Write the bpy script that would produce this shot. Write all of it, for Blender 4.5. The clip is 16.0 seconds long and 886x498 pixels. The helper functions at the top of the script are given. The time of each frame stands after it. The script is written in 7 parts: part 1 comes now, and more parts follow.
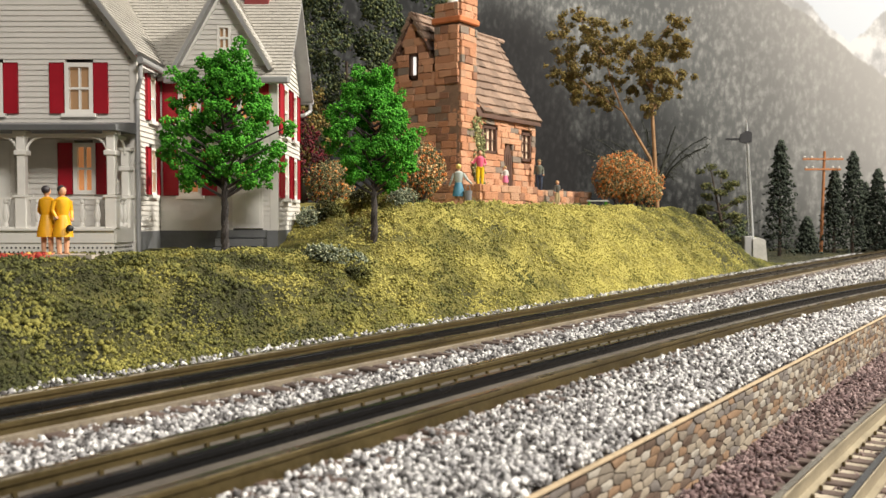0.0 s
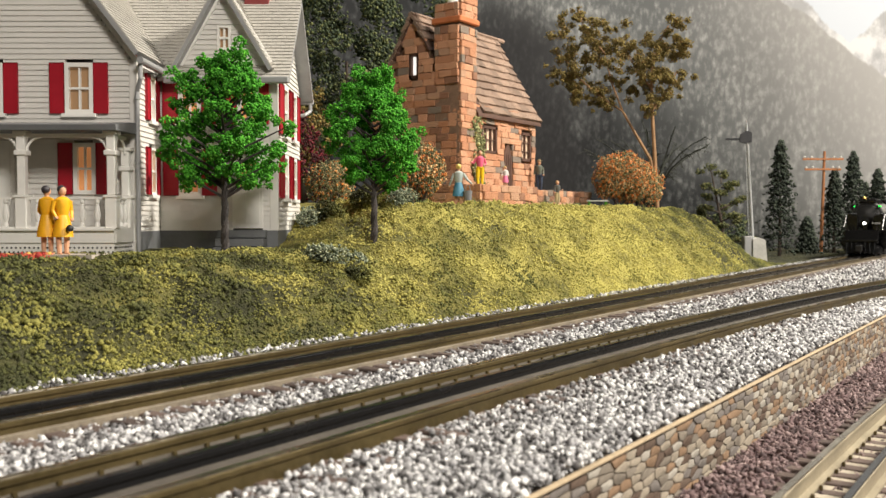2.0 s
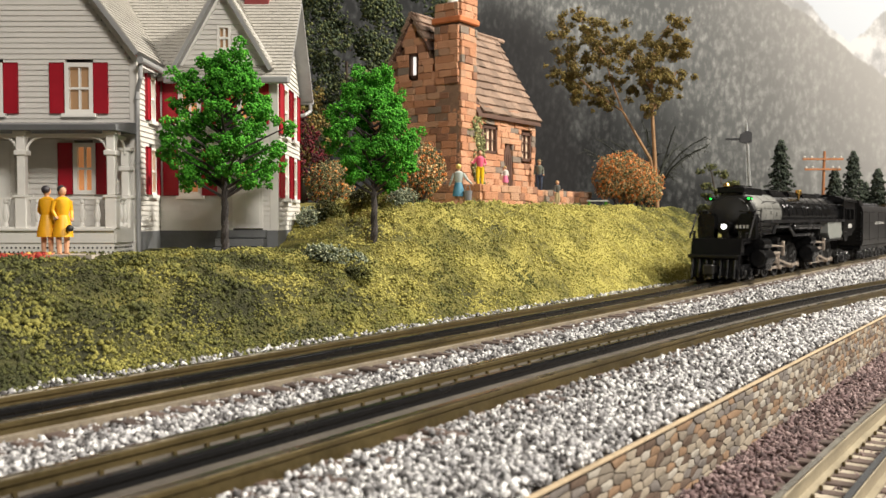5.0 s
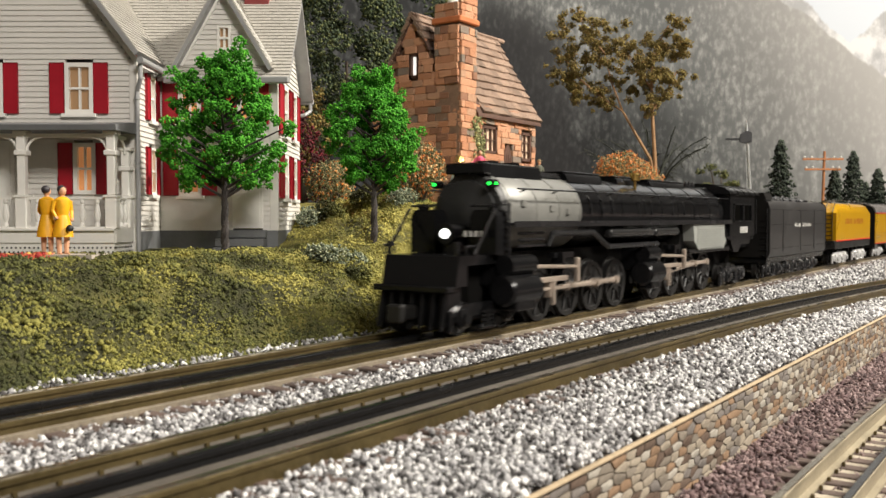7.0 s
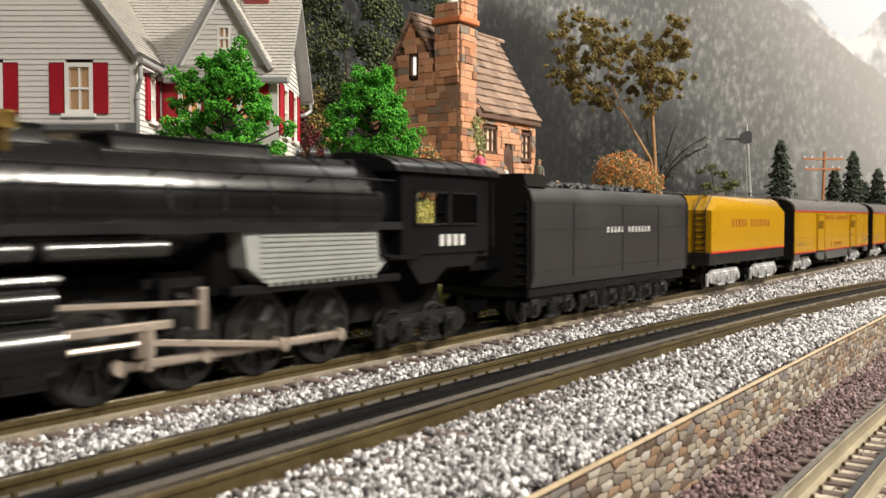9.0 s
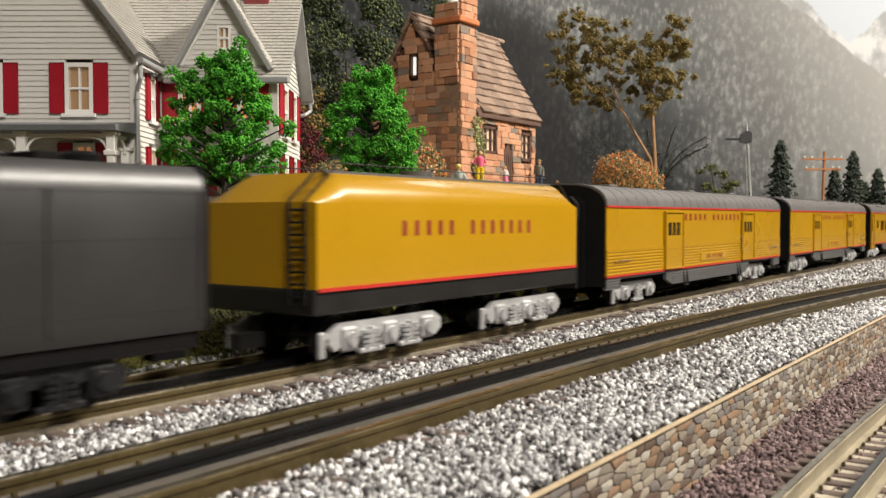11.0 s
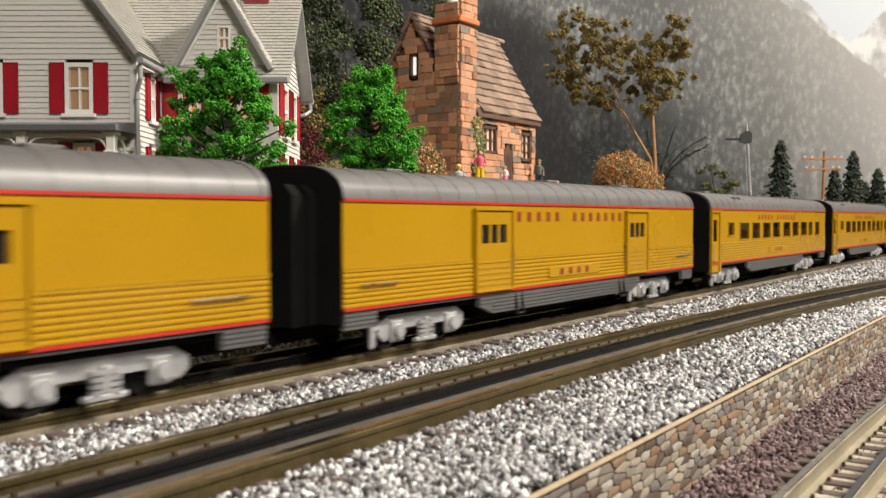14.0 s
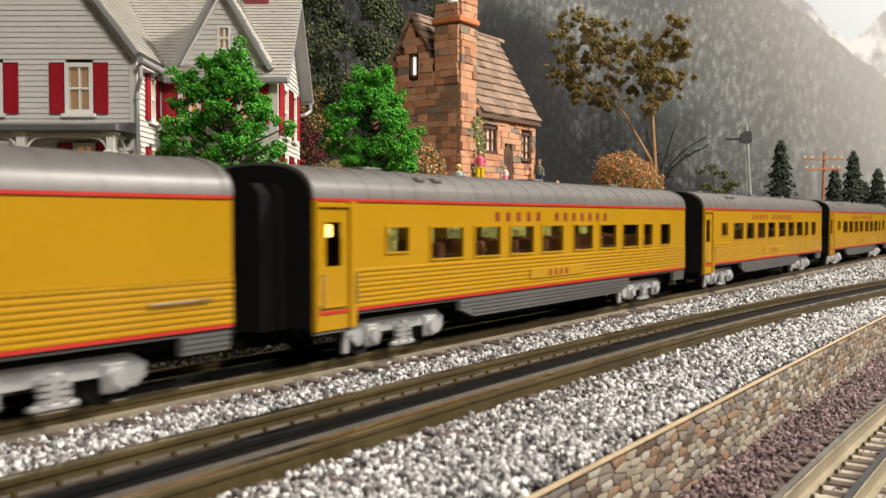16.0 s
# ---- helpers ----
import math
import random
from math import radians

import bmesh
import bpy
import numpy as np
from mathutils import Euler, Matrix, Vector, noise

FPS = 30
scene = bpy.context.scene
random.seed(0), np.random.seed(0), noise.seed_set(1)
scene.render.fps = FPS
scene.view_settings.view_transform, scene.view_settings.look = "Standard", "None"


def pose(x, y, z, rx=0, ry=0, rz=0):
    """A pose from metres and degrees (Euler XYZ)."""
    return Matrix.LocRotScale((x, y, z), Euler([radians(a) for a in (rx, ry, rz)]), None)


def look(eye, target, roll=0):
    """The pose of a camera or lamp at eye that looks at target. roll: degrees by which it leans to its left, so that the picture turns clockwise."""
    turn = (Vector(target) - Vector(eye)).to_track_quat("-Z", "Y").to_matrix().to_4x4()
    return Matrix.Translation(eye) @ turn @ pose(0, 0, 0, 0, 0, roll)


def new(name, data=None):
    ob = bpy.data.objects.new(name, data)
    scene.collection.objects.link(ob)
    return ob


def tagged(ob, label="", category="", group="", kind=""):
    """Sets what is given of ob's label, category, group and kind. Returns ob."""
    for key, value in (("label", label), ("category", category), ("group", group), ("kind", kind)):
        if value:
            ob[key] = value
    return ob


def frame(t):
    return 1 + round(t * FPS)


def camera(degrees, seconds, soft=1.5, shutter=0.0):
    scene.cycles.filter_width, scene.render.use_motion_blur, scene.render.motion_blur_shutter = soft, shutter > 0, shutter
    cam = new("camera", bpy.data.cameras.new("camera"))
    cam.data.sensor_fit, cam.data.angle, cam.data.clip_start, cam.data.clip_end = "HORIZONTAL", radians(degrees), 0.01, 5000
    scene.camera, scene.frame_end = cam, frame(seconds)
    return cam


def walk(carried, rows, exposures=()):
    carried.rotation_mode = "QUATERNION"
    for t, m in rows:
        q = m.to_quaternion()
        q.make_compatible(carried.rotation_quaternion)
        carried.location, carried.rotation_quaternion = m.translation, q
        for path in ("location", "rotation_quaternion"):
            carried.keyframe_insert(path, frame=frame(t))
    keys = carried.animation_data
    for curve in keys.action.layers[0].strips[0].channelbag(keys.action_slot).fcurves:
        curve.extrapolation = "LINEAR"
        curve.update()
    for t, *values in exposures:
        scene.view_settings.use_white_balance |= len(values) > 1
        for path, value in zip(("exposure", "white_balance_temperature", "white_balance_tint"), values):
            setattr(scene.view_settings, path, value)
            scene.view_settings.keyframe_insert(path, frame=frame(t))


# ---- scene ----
# Model railway at 1:48; metres, x along the tracks, y across them, rail heads at z = 0.007
LENS = 52.2
cam = camera(LENS, 16.0, soft=1.5, shutter=0.45)
cam.data.dof.use_dof = True
cam.data.dof.focus_distance = 0.6
cam.data.dof.aperture_fstop = 36.0
YAW = 35.0
TILT = 1.97
EYE = (0.0, 0.0, 0.0616)
ROWS = [(t, pose(*EYE, 90 - TILT, 0, YAW - 90)) for t in (0.0, 16.0)]
walk(cam, ROWS, exposures=((0.0, -0.24), (9.0, -0.24), (11.5, -0.37), (16.0, -0.37)))

# ---- light: unseen room lamps, a fill and a backdrop lamp added, pale walls that bounce it ----
world = bpy.data.worlds.new("room_air")
scene.world = world
world.use_nodes = True
world.node_tree.nodes["Background"].inputs["Color"].default_value = (1.0, 0.96, 0.9, 1)
world.node_tree.nodes["Background"].inputs["Strength"].default_value = 0.02


def area_lamp(name, at, target, power, size, colour):
    d = bpy.data.lights.new(name, "AREA")
    d.energy, d.size, d.color = power, size, colour
    ob = new(name, d)
    ob.matrix_world = look(at, target)
    return ob


area_lamp("ceiling_lamp", (1.42, -1.05, 1.5), (0.75, 0.4, 0.0), 106.0, 0.22, (1.0, 0.93, 0.82))
# added fill from the viewing side, brightens the house front
area_lamp("ceiling_lamp", (-0.45, -1.25, 1.15), (0.4, 0.5, 0.08), 38.0, 0.45, (1.0, 0.94, 0.86))
# added to brighten the backdrop
area_lamp("ceiling_lamp", (2.0, 0.55, 1.5), (2.0, 1.0, 0.2), 5.5, 0.5, (1.0, 0.97, 0.92))
# ---- mesh helpers ----
def V(*a):
    return Vector(a)


def finish(bm, name, material, smooth=False):
    me = bpy.data.meshes.new(name)
    bmesh.ops.recalc_face_normals(bm, faces=bm.faces[:])
    bm.to_mesh(me)
    bm.free()
    if material:
        me.materials.append(material)
    me.polygons.foreach_set("use_smooth", [True] * len(me.polygons))
    me.set_sharp_from_angle(angle=radians(33))
    return me


def part(name, bm, material, parent, label="", smooth=False, at=None):
    ob = new(name, finish(bm, name, material, smooth))
    ob.parent = parent
    if at is not None:
        ob.matrix_basis = at
    if label:
        ob["label"] = label
    return ob


def piece(name, me, parent, at):
    ob = new(name, me)
    ob.parent = parent
    ob.matrix_basis = at
    return ob


def thing(name, label, category, at=None, group="", kind=""):
    ob = new(name)
    ob.empty_display_size = 0.01
    if at is not None:
        ob.matrix_basis = at
    return tagged(ob, label, category, group, kind)


def solid(name, bm, material, label, category, at=None, group="", kind="", smooth=False):
    ob = new(name, finish(bm, name, material, smooth))
    if at is not None:
        ob.matrix_basis = at
    return tagged(ob, label, category, group, kind)


def raw(name, verts, faces, material, smooth=False):
    """A mesh from computed numpy vertices and faces of one size."""
    me = bpy.data.meshes.new(name)
    verts, faces = np.asarray(verts, "f"), np.asarray(faces, "i")
    n, k = faces.shape
    me.vertices.add(len(verts))
    me.vertices.foreach_set("co", verts.ravel())
    me.loops.add(n * k)
    me.loops.foreach_set("vertex_index", faces.ravel())
    me.polygons.add(n)
    me.polygons.foreach_set("loop_start", np.arange(0, n * k, k, dtype="i"))
    me.polygons.foreach_set("loop_total", np.full(n, k, "i"))
    if smooth:
        me.polygons.foreach_set("use_smooth", np.ones(n, bool))
    me.update(calc_edges=True)
    me.materials.append(material)
    return me


def B(bm, x0, x1, y0, y1, z0, z1, bevel=0.0):
    """A box, its edges bevelled."""
    r = bmesh.ops.create_cube(bm, size=1, matrix=Matrix.LocRotScale(((x0 + x1) / 2, (y0 + y1) / 2, (z0 + z1) / 2), None, (abs(x1 - x0), abs(y1 - y0), abs(z1 - z0))))
    if bevel:
        es = list({e for v in r["verts"] for e in v.link_edges})
        bmesh.ops.bevel(bm, geom=es, offset=bevel, segments=1, affect="EDGES", profile=0.5)
    return bm


def C(bm, p, q, r0, r1=None, seg=12, caps=True):
    """A tapered rod from p to q."""
    p, q = Vector(p), Vector(q)
    d = q - p
    m = Matrix.Translation((p + q) / 2) @ d.to_track_quat("Z", "Y").to_matrix().to_4x4()
    bmesh.ops.create_cone(bm, cap_ends=caps, segments=seg, radius1=r0, radius2=r0 if r1 is None else r1, depth=d.length, matrix=m)
    return bm


def ball(bm, p, r, sub=2, s=(1, 1, 1)):
    bmesh.ops.create_icosphere(bm, subdivisions=sub, radius=r, matrix=Matrix.LocRotScale(p, None, s))
    return bm


def tube(bm, pts, r, seg=8):
    """A pipe through points, with a joint ball at each bend."""
    for a, b in zip(pts[:-1], pts[1:]):
        C(bm, a, b, r, seg=seg)
    for a in pts[1:-1]:
        ball(bm, a, r, 1)
    return bm


def prism(bm, outline, axis, a, b):
    """The closed outline (pairs), swept along an axis from a to b. For x: pairs are (y, z); y: (x, z); z: (x, y)."""
    def at(p, w):
        return {"x": (w, p[0], p[1]), "y": (p[0], w, p[1]), "z": (p[0], p[1], w)}[axis]
    lo = [bm.verts.new(at(p, a)) for p in outline]
    hi = [bm.verts.new(at(p, b)) for p in outline]
    n = len(outline)
    bm.faces.new(lo)
    bm.faces.new(hi[::-1])
    for i in range(n):
        bm.faces.new((lo[i], hi[i], hi[(i + 1) % n], lo[(i + 1) % n]))
    return bm


def lathe(bm, profile, seg=16, at=(0, 0, 0), axis="z"):
    """Pairs (radius, height) turned about an axis."""
    rings = []
    for r, h in profile:
        ring = []
        for i in range(seg):
            a = 2 * math.pi * i / seg
            c, s = r * math.cos(a), r * math.sin(a)
            p = {"z": (c, s, h), "x": (h, c, s), "y": (c, h, s)}[axis]
            ring.append(bm.verts.new(Vector(p) + Vector(at)))
        rings.append(ring)
    for lo, hi in zip(rings[:-1], rings[1:]):
        for i in range(seg):
            bm.faces.new((lo[i], lo[(i + 1) % seg], hi[(i + 1) % seg], hi[i]))
    bm.faces.new(rings[0][::-1])
    bm.faces.new(rings[-1])
    return bm


def nb():
    return bmesh.new()


# ---- materials ----
def nodes_of(name):
    m = bpy.data.materials.new(name)
    m.use_nodes = True
    return m, m.node_tree.nodes, m.node_tree.links, m.node_tree.nodes["Principled BSDF"]


def mat(name, colour, rough=0.5, metal=0.0, vary=0.15, scale=60, fine=900, bump=0.0002, island=0.0, per_object=0.0, coat=0.0, second=None, dirt=0.0):
    """Base colour varied by coarse and fine noise, gloss by the coarse one, relief by the fine one."""
    m, N, L, P = nodes_of(name)
    tc = N.new("ShaderNodeTexCoord")
    big, small = N.new("ShaderNodeTexNoise"), N.new("ShaderNodeTexNoise")
    for n, s, d in ((big, scale, 4), (small, fine, 3)):
        n.inputs["Scale"].default_value, n.inputs["Detail"].default_value = s, d
        L.new(tc.outputs["Object"], n.inputs["Vector"])
    mix = N.new("ShaderNodeMix")
    mix.data_type = "RGBA"
    c = Vector(colour)
    dark = second if second else tuple(c * (1 - vary))
    mix.inputs[6].default_value = (*dark, 1)
    mix.inputs[7].default_value = (*(tuple(min(1, x * (1 + vary)) for x in c)), 1)
    add = N.new("ShaderNodeMath")
    add.operation = "ADD"
    a, b = N.new("ShaderNodeMath"), N.new("ShaderNodeMath")
    for n, src, k in ((a, big, 0.65), (b, small, 0.35)):
        n.operation = "MULTIPLY"
        n.inputs[1].default_value = k
        L.new(src.outputs["Fac"], n.inputs[0])
        L.new(n.outputs[0], add.inputs[0 if n is a else 1])
    ramp = N.new("ShaderNodeMapRange")
    ramp.inputs["From Min"].default_value, ramp.inputs["From Max"].default_value = 0.32, 0.68
    L.new(add.outputs[0], ramp.inputs["Value"])
    L.new(ramp.outputs[0], mix.inputs[0])
    out = mix.outputs[2]
    if island or per_object:
        hsv = N.new("ShaderNodeHueSaturation")
        src = N.new("ShaderNodeObjectInfo").outputs["Random"] if per_object else N.new("ShaderNodeNewGeometry").outputs["Random Per Island"]
        mr = N.new("ShaderNodeMapRange")
        k = per_object or island
        mr.inputs["To Min"].default_value, mr.inputs["To Max"].default_value = 1 - k, 1 + k
        L.new(src, mr.inputs["Value"])
        L.new(mr.outputs[0], hsv.inputs["Value"])
        L.new(out, hsv.inputs["Color"])
        out = hsv.outputs[0]
    L.new(out, P.inputs["Base Color"])
    rr = N.new("ShaderNodeMapRange")
    rr.inputs["To Min"].default_value, rr.inputs["To Max"].default_value = max(0.02, rough - 0.12), min(1, rough + 0.12)
    L.new(big.outputs["Fac"], rr.inputs["Value"])
    L.new(rr.outputs[0], P.inputs["Roughness"])
    P.inputs["Metallic"].default_value = metal
    P.inputs["Coat Weight"].default_value = coat
    if bump:
        bp = N.new("ShaderNodeBump")
        bp.inputs["Distance"].default_value = bump
        bp.inputs["Strength"].default_value = 0.8
        L.new(small.outputs["Fac"], bp.inputs["Height"])
        L.new(bp.outputs[0], P.inputs["Normal"])
    return m


def ramp_mat(name, stops, rough=0.9, source="island", scale=100, bump=0.0003, fine=1500, along=0.0):
    """Pieces that each take a colour from a ramp, by island or by object, with grain."""
    m, N, L, P = nodes_of(name)
    r = N.new("ShaderNodeValToRGB")
    r.color_ramp.interpolation = "CONSTANT" if source not in ("noise", "mixed") else "LINEAR"
    while len(r.color_ramp.elements) < len(stops):
        r.color_ramp.elements.new(0.5)
    for e, (p, col) in zip(r.color_ramp.elements, stops):
        e.position, e.color = p, (*col, 1)
    tc = N.new("ShaderNodeTexCoord")
    small = N.new("ShaderNodeTexNoise")
    small.inputs["Scale"].default_value, small.inputs["Detail"].default_value = fine, 3
    L.new(tc.outputs["Object"], small.inputs["Vector"])
    if source == "island":
        L.new(N.new("ShaderNodeNewGeometry").outputs["Random Per Island"], r.inputs[0])
    elif source == "mixed":
        big = N.new("ShaderNodeTexNoise")
        big.inputs["Scale"].default_value, big.inputs["Detail"].default_value = scale, 5
        L.new(tc.outputs["Object"], big.inputs["Vector"])
        wide = N.new("ShaderNodeMapRange")
        wide.inputs["From Min"].default_value, wide.inputs["From Max"].default_value = 0.32, 0.68
        L.new(big.outputs["Fac"], wide.inputs["Value"])
        both = N.new("ShaderNodeMix")
        both.inputs[0].default_value = 0.27
        L.new(wide.outputs[0], both.inputs[2])
        L.new(N.new("ShaderNodeNewGeometry").outputs["Random Per Island"], both.inputs[3])
        L.new(both.outputs[0], r.inputs[0])
    elif source == "object":
        L.new(N.new("ShaderNodeObjectInfo").outputs["Random"], r.inputs[0])
    else:
        big = N.new("ShaderNodeTexNoise")
        big.inputs["Scale"].default_value, big.inputs["Detail"].default_value = scale, 6
        L.new(tc.outputs["Object"], big.inputs["Vector"])
        L.new(big.outputs["Fac"], r.inputs[0])
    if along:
        # ramp shifts along x: darker at low x, palest mid-bank, darker past 0.85
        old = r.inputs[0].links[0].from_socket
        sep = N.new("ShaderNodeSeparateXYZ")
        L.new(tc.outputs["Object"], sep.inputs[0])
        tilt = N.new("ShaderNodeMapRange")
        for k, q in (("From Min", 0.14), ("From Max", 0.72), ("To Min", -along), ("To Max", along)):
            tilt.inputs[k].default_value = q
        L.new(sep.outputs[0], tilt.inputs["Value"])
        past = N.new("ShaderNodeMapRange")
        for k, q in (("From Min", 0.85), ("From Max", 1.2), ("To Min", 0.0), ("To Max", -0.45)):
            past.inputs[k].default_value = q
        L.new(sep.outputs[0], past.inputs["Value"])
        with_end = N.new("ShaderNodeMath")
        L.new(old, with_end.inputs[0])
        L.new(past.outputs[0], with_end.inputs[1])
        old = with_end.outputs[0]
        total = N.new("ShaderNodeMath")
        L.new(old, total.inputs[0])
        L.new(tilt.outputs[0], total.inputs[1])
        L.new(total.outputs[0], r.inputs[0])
    hsv = N.new("ShaderNodeHueSaturation")
    mr = N.new("ShaderNodeMapRange")
    mr.inputs["To Min"].default_value, mr.inputs["To Max"].default_value = 0.72, 1.28
    L.new(small.outputs["Fac"], mr.inputs["Value"])
    L.new(mr.outputs[0], hsv.inputs["Value"])
    L.new(r.outputs[0], hsv.inputs["Color"])
    L.new(hsv.outputs[0], P.inputs["Base Color"])
    P.inputs["Roughness"].default_value = rough
    bp = N.new("ShaderNodeBump")
    bp.inputs["Distance"].default_value = bump
    L.new(small.outputs["Fac"], bp.inputs["Height"])
    L.new(bp.outputs[0], P.inputs["Normal"])
    return m


def glow_mat(name, colour, strength):
    m, N, L, P = nodes_of(name)
    P.inputs["Base Color"].default_value = (*colour, 1)
    P.inputs["Emission Color"].default_value = (*colour, 1)
    P.inputs["Emission Strength"].default_value = strength
    return m


def glass_mat(name, tint=(0.9, 0.92, 0.9), rough=0.05):
    m, N, L, P = nodes_of(name)
    P.inputs["Base Color"].default_value = (*tint, 1)
    P.inputs["Roughness"].default_value = rough
    P.inputs["Transmission Weight"].default_value = 1.0
    P.inputs["IOR"].default_value = 1.15
    return m


M_room = mat("room_paint", (0.34, 0.32, 0.29), 0.9, scale=2, fine=30, vary=0.06)
M_table = mat("table_wood", (0.16, 0.1, 0.06), 0.6, scale=8, fine=80)
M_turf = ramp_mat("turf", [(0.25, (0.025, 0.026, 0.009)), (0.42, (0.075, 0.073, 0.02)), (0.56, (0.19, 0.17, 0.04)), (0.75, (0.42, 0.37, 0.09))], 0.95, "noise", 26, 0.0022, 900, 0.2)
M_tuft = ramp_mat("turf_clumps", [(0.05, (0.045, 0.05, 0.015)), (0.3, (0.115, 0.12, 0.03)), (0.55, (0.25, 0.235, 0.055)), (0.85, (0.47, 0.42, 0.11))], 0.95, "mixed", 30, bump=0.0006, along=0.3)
M_ballast = ramp_mat("ballast_stones", [(0.0, (0.09, 0.085, 0.085)), (0.2, (0.22, 0.215, 0.215)), (0.42, (0.36, 0.355, 0.36)), (0.66, (0.56, 0.555, 0.555)), (0.86, (0.80, 0.795, 0.78))], 1.0, "island", bump=0.0002)
M_bed = mat("ballast_bed", (0.12, 0.115, 0.11), 0.95, scale=120, fine=700, vary=0.4, bump=0.001)
M_brown = ramp_mat("brown_gravel", [(0.0, (0.07, 0.045, 0.045)), (0.3, (0.14, 0.09, 0.09)), (0.6, (0.21, 0.145, 0.14)), (0.85, (0.3, 0.22, 0.21))], 0.9, "island", bump=0.0002)
M_brownbed = mat("brown_bed", (0.1, 0.068, 0.066), 0.95, scale=140, fine=700, vary=0.4, bump=0.001)
M_railtop = mat("rail_steel", (0.34, 0.3, 0.23), 0.28, 1.0, scale=40, fine=400, vary=0.25)
M_railside = mat("rail_rust_brass", (0.125, 0.095, 0.042), 0.36, 0.6, scale=50, fine=500, vary=0.35)
M_railmid = mat("blackened_rail", (0.014, 0.014, 0.015), 0.25, 0.5, scale=50, fine=500)
M_tie = mat("wooden_tie", (0.105, 0.074, 0.062), 0.85, scale=90, fine=700, vary=0.35, per_object=0.3, bump=0.0004)
M_tiedust = mat("dusty_roadbed", (0.095, 0.082, 0.066), 0.9, scale=90, fine=700, vary=0.3, bump=0.0004)
M_black = mat("black_paint", (0.018, 0.018, 0.02), 0.38, 0.0, scale=30, fine=500, vary=0.3)
M_yellow = mat("armour_yellow_paint", (0.40, 0.215, 0.004), 0.3, scale=15, fine=500, vary=0.05, bump=0.00003, coat=0.3)
M_roofgrey = mat("grey_roof_paint", (0.13, 0.122, 0.118), 0.46, 0.1, scale=20, fine=500, vary=0.1, bump=0.00005)
M_skirt = mat("grey_skirt_paint", (0.09, 0.088, 0.085), 0.5, scale=20, fine=500, vary=0.15)
M_redline = mat("red_stripe_paint", (0.45, 0.028, 0.02), 0.4, scale=30, vary=0.08)
M_siding = mat("white_siding", (0.68, 0.655, 0.61), 0.5, scale=12, fine=300, vary=0.06, bump=0.00008)
M_white = mat("white_trim_paint", (0.86, 0.84, 0.79), 0.45, scale=20, fine=300, vary=0.05, bump=0.00005)
M_shingle = mat("grey_shingle", (0.42, 0.4, 0.36), 0.8, scale=20, fine=400, vary=0.08, island=0.05)
M_brick = ramp_mat("cottage_brick", [(0.0, (0.3, 0.15, 0.09)), (0.15, (0.5, 0.235, 0.125)), (0.4, (0.6, 0.31, 0.18)), (0.7, (0.48, 0.28, 0.175)), (0.9, (0.24, 0.19, 0.15))], 0.85, "object", bump=0.0004, fine=500)
M_backdrop_plain = mat("far_forest_print", (0.2, 0.2, 0.2), 0.9)
# ---- room, table, ground ----
def smooth(a, b, x):
    t = np.clip((x - a) / (b - a), 0, 1)
    return t * t * (3 - 2 * t)


def lumps(x, y, scale, seed):
    """Smooth value noise on arrays, about -1 to 1."""
    rng = np.random.RandomState(seed)
    g = rng.uniform(-1, 1, (257, 257))
    u, v = (np.asarray(x) * scale) % 256, (np.asarray(y) * scale) % 256
    i, j = u.astype(int), v.astype(int)
    a, b = u - i, v - j
    a, b = a * a * (3 - 2 * a), b * b * (3 - 2 * b)
    return (g[i, j] * (1 - a) + g[i + 1, j] * a) * (1 - b) + (g[i, j + 1] * (1 - a) + g[i + 1, j + 1] * a) * b


def track2_y(x):
    return 0.167 - 0.10 * np.clip(x - 0.2, 0, 0.9) ** 2 - 0.18 * np.clip(x - 1.1, 0, 1.6)


def height(x, y):
    """The scenery's height: a turf bank beside the track, a lawn, a higher terrace, flat past the bank's end."""
    x, y = np.asarray(x, float), np.asarray(y, float)
    w = lumps(x, y, 14, 3) * 0.012
    foot = 0.303 + 0.006 * smooth(0.3, 0.6, x) + w * 0.5
    top = 0.040 + 0.030 * smooth(0.43, 0.56, x + w + 0.25 * (y - 0.45))
    edge = 0.120 - 0.010 * smooth(0.5, 0.9, x)
    t = np.clip((y - foot) / edge, 0, 1)
    prof = np.sin(t * math.pi / 2) ** 1.15
    h = top * prof
    end = 1 - smooth(1.09, 1.23, x + w)
    h = h * end
    rough = np.clip((y - foot) / 0.02, 0, 1)
    flat = 1 - 0.75 * smooth(0.40, 0.45, y) * (x < 0.5)
    h = h + rough * end * flat * (lumps(x, y, 40, 5) * 0.0030 + lumps(x, y, 95, 7) * 0.0026 + np.abs(lumps(x, y, 190, 9)) * 0.0036 + lumps(x, y, 400, 13) * 0.0011)
    return h + np.clip(y - 0.75, 0, 1) * 0.02


def grid_sheet(name, xs, ys, fz, material, smooth_it=True):
    X, Y = np.meshgrid(xs, ys, indexing="ij")
    Z = fz(X, Y)
    v = np.stack([X, Y, Z], -1).reshape(-1, 3)
    n, m = len(xs), len(ys)
    i = np.arange(n - 1)[:, None] * m + np.arange(m - 1)[None]
    i = i.ravel()
    return raw(name, v, np.stack([i, i + m, i + m + 1, i + 1], -1), material, smooth_it)


xs = np.concatenate([np.arange(-1.9, 0.05, 0.03), np.arange(0.05, 1.35, 0.0024), np.arange(1.36, 5.53, 0.05)])
ys = np.concatenate([np.arange(0.289, 0.47, 0.0024), np.arange(0.472, 0.50, 0.0045), np.arange(0.505, 0.8, 0.012), np.arange(0.82, 1.75, 0.04)])
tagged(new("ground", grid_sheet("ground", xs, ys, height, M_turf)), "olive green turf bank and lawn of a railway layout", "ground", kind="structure")

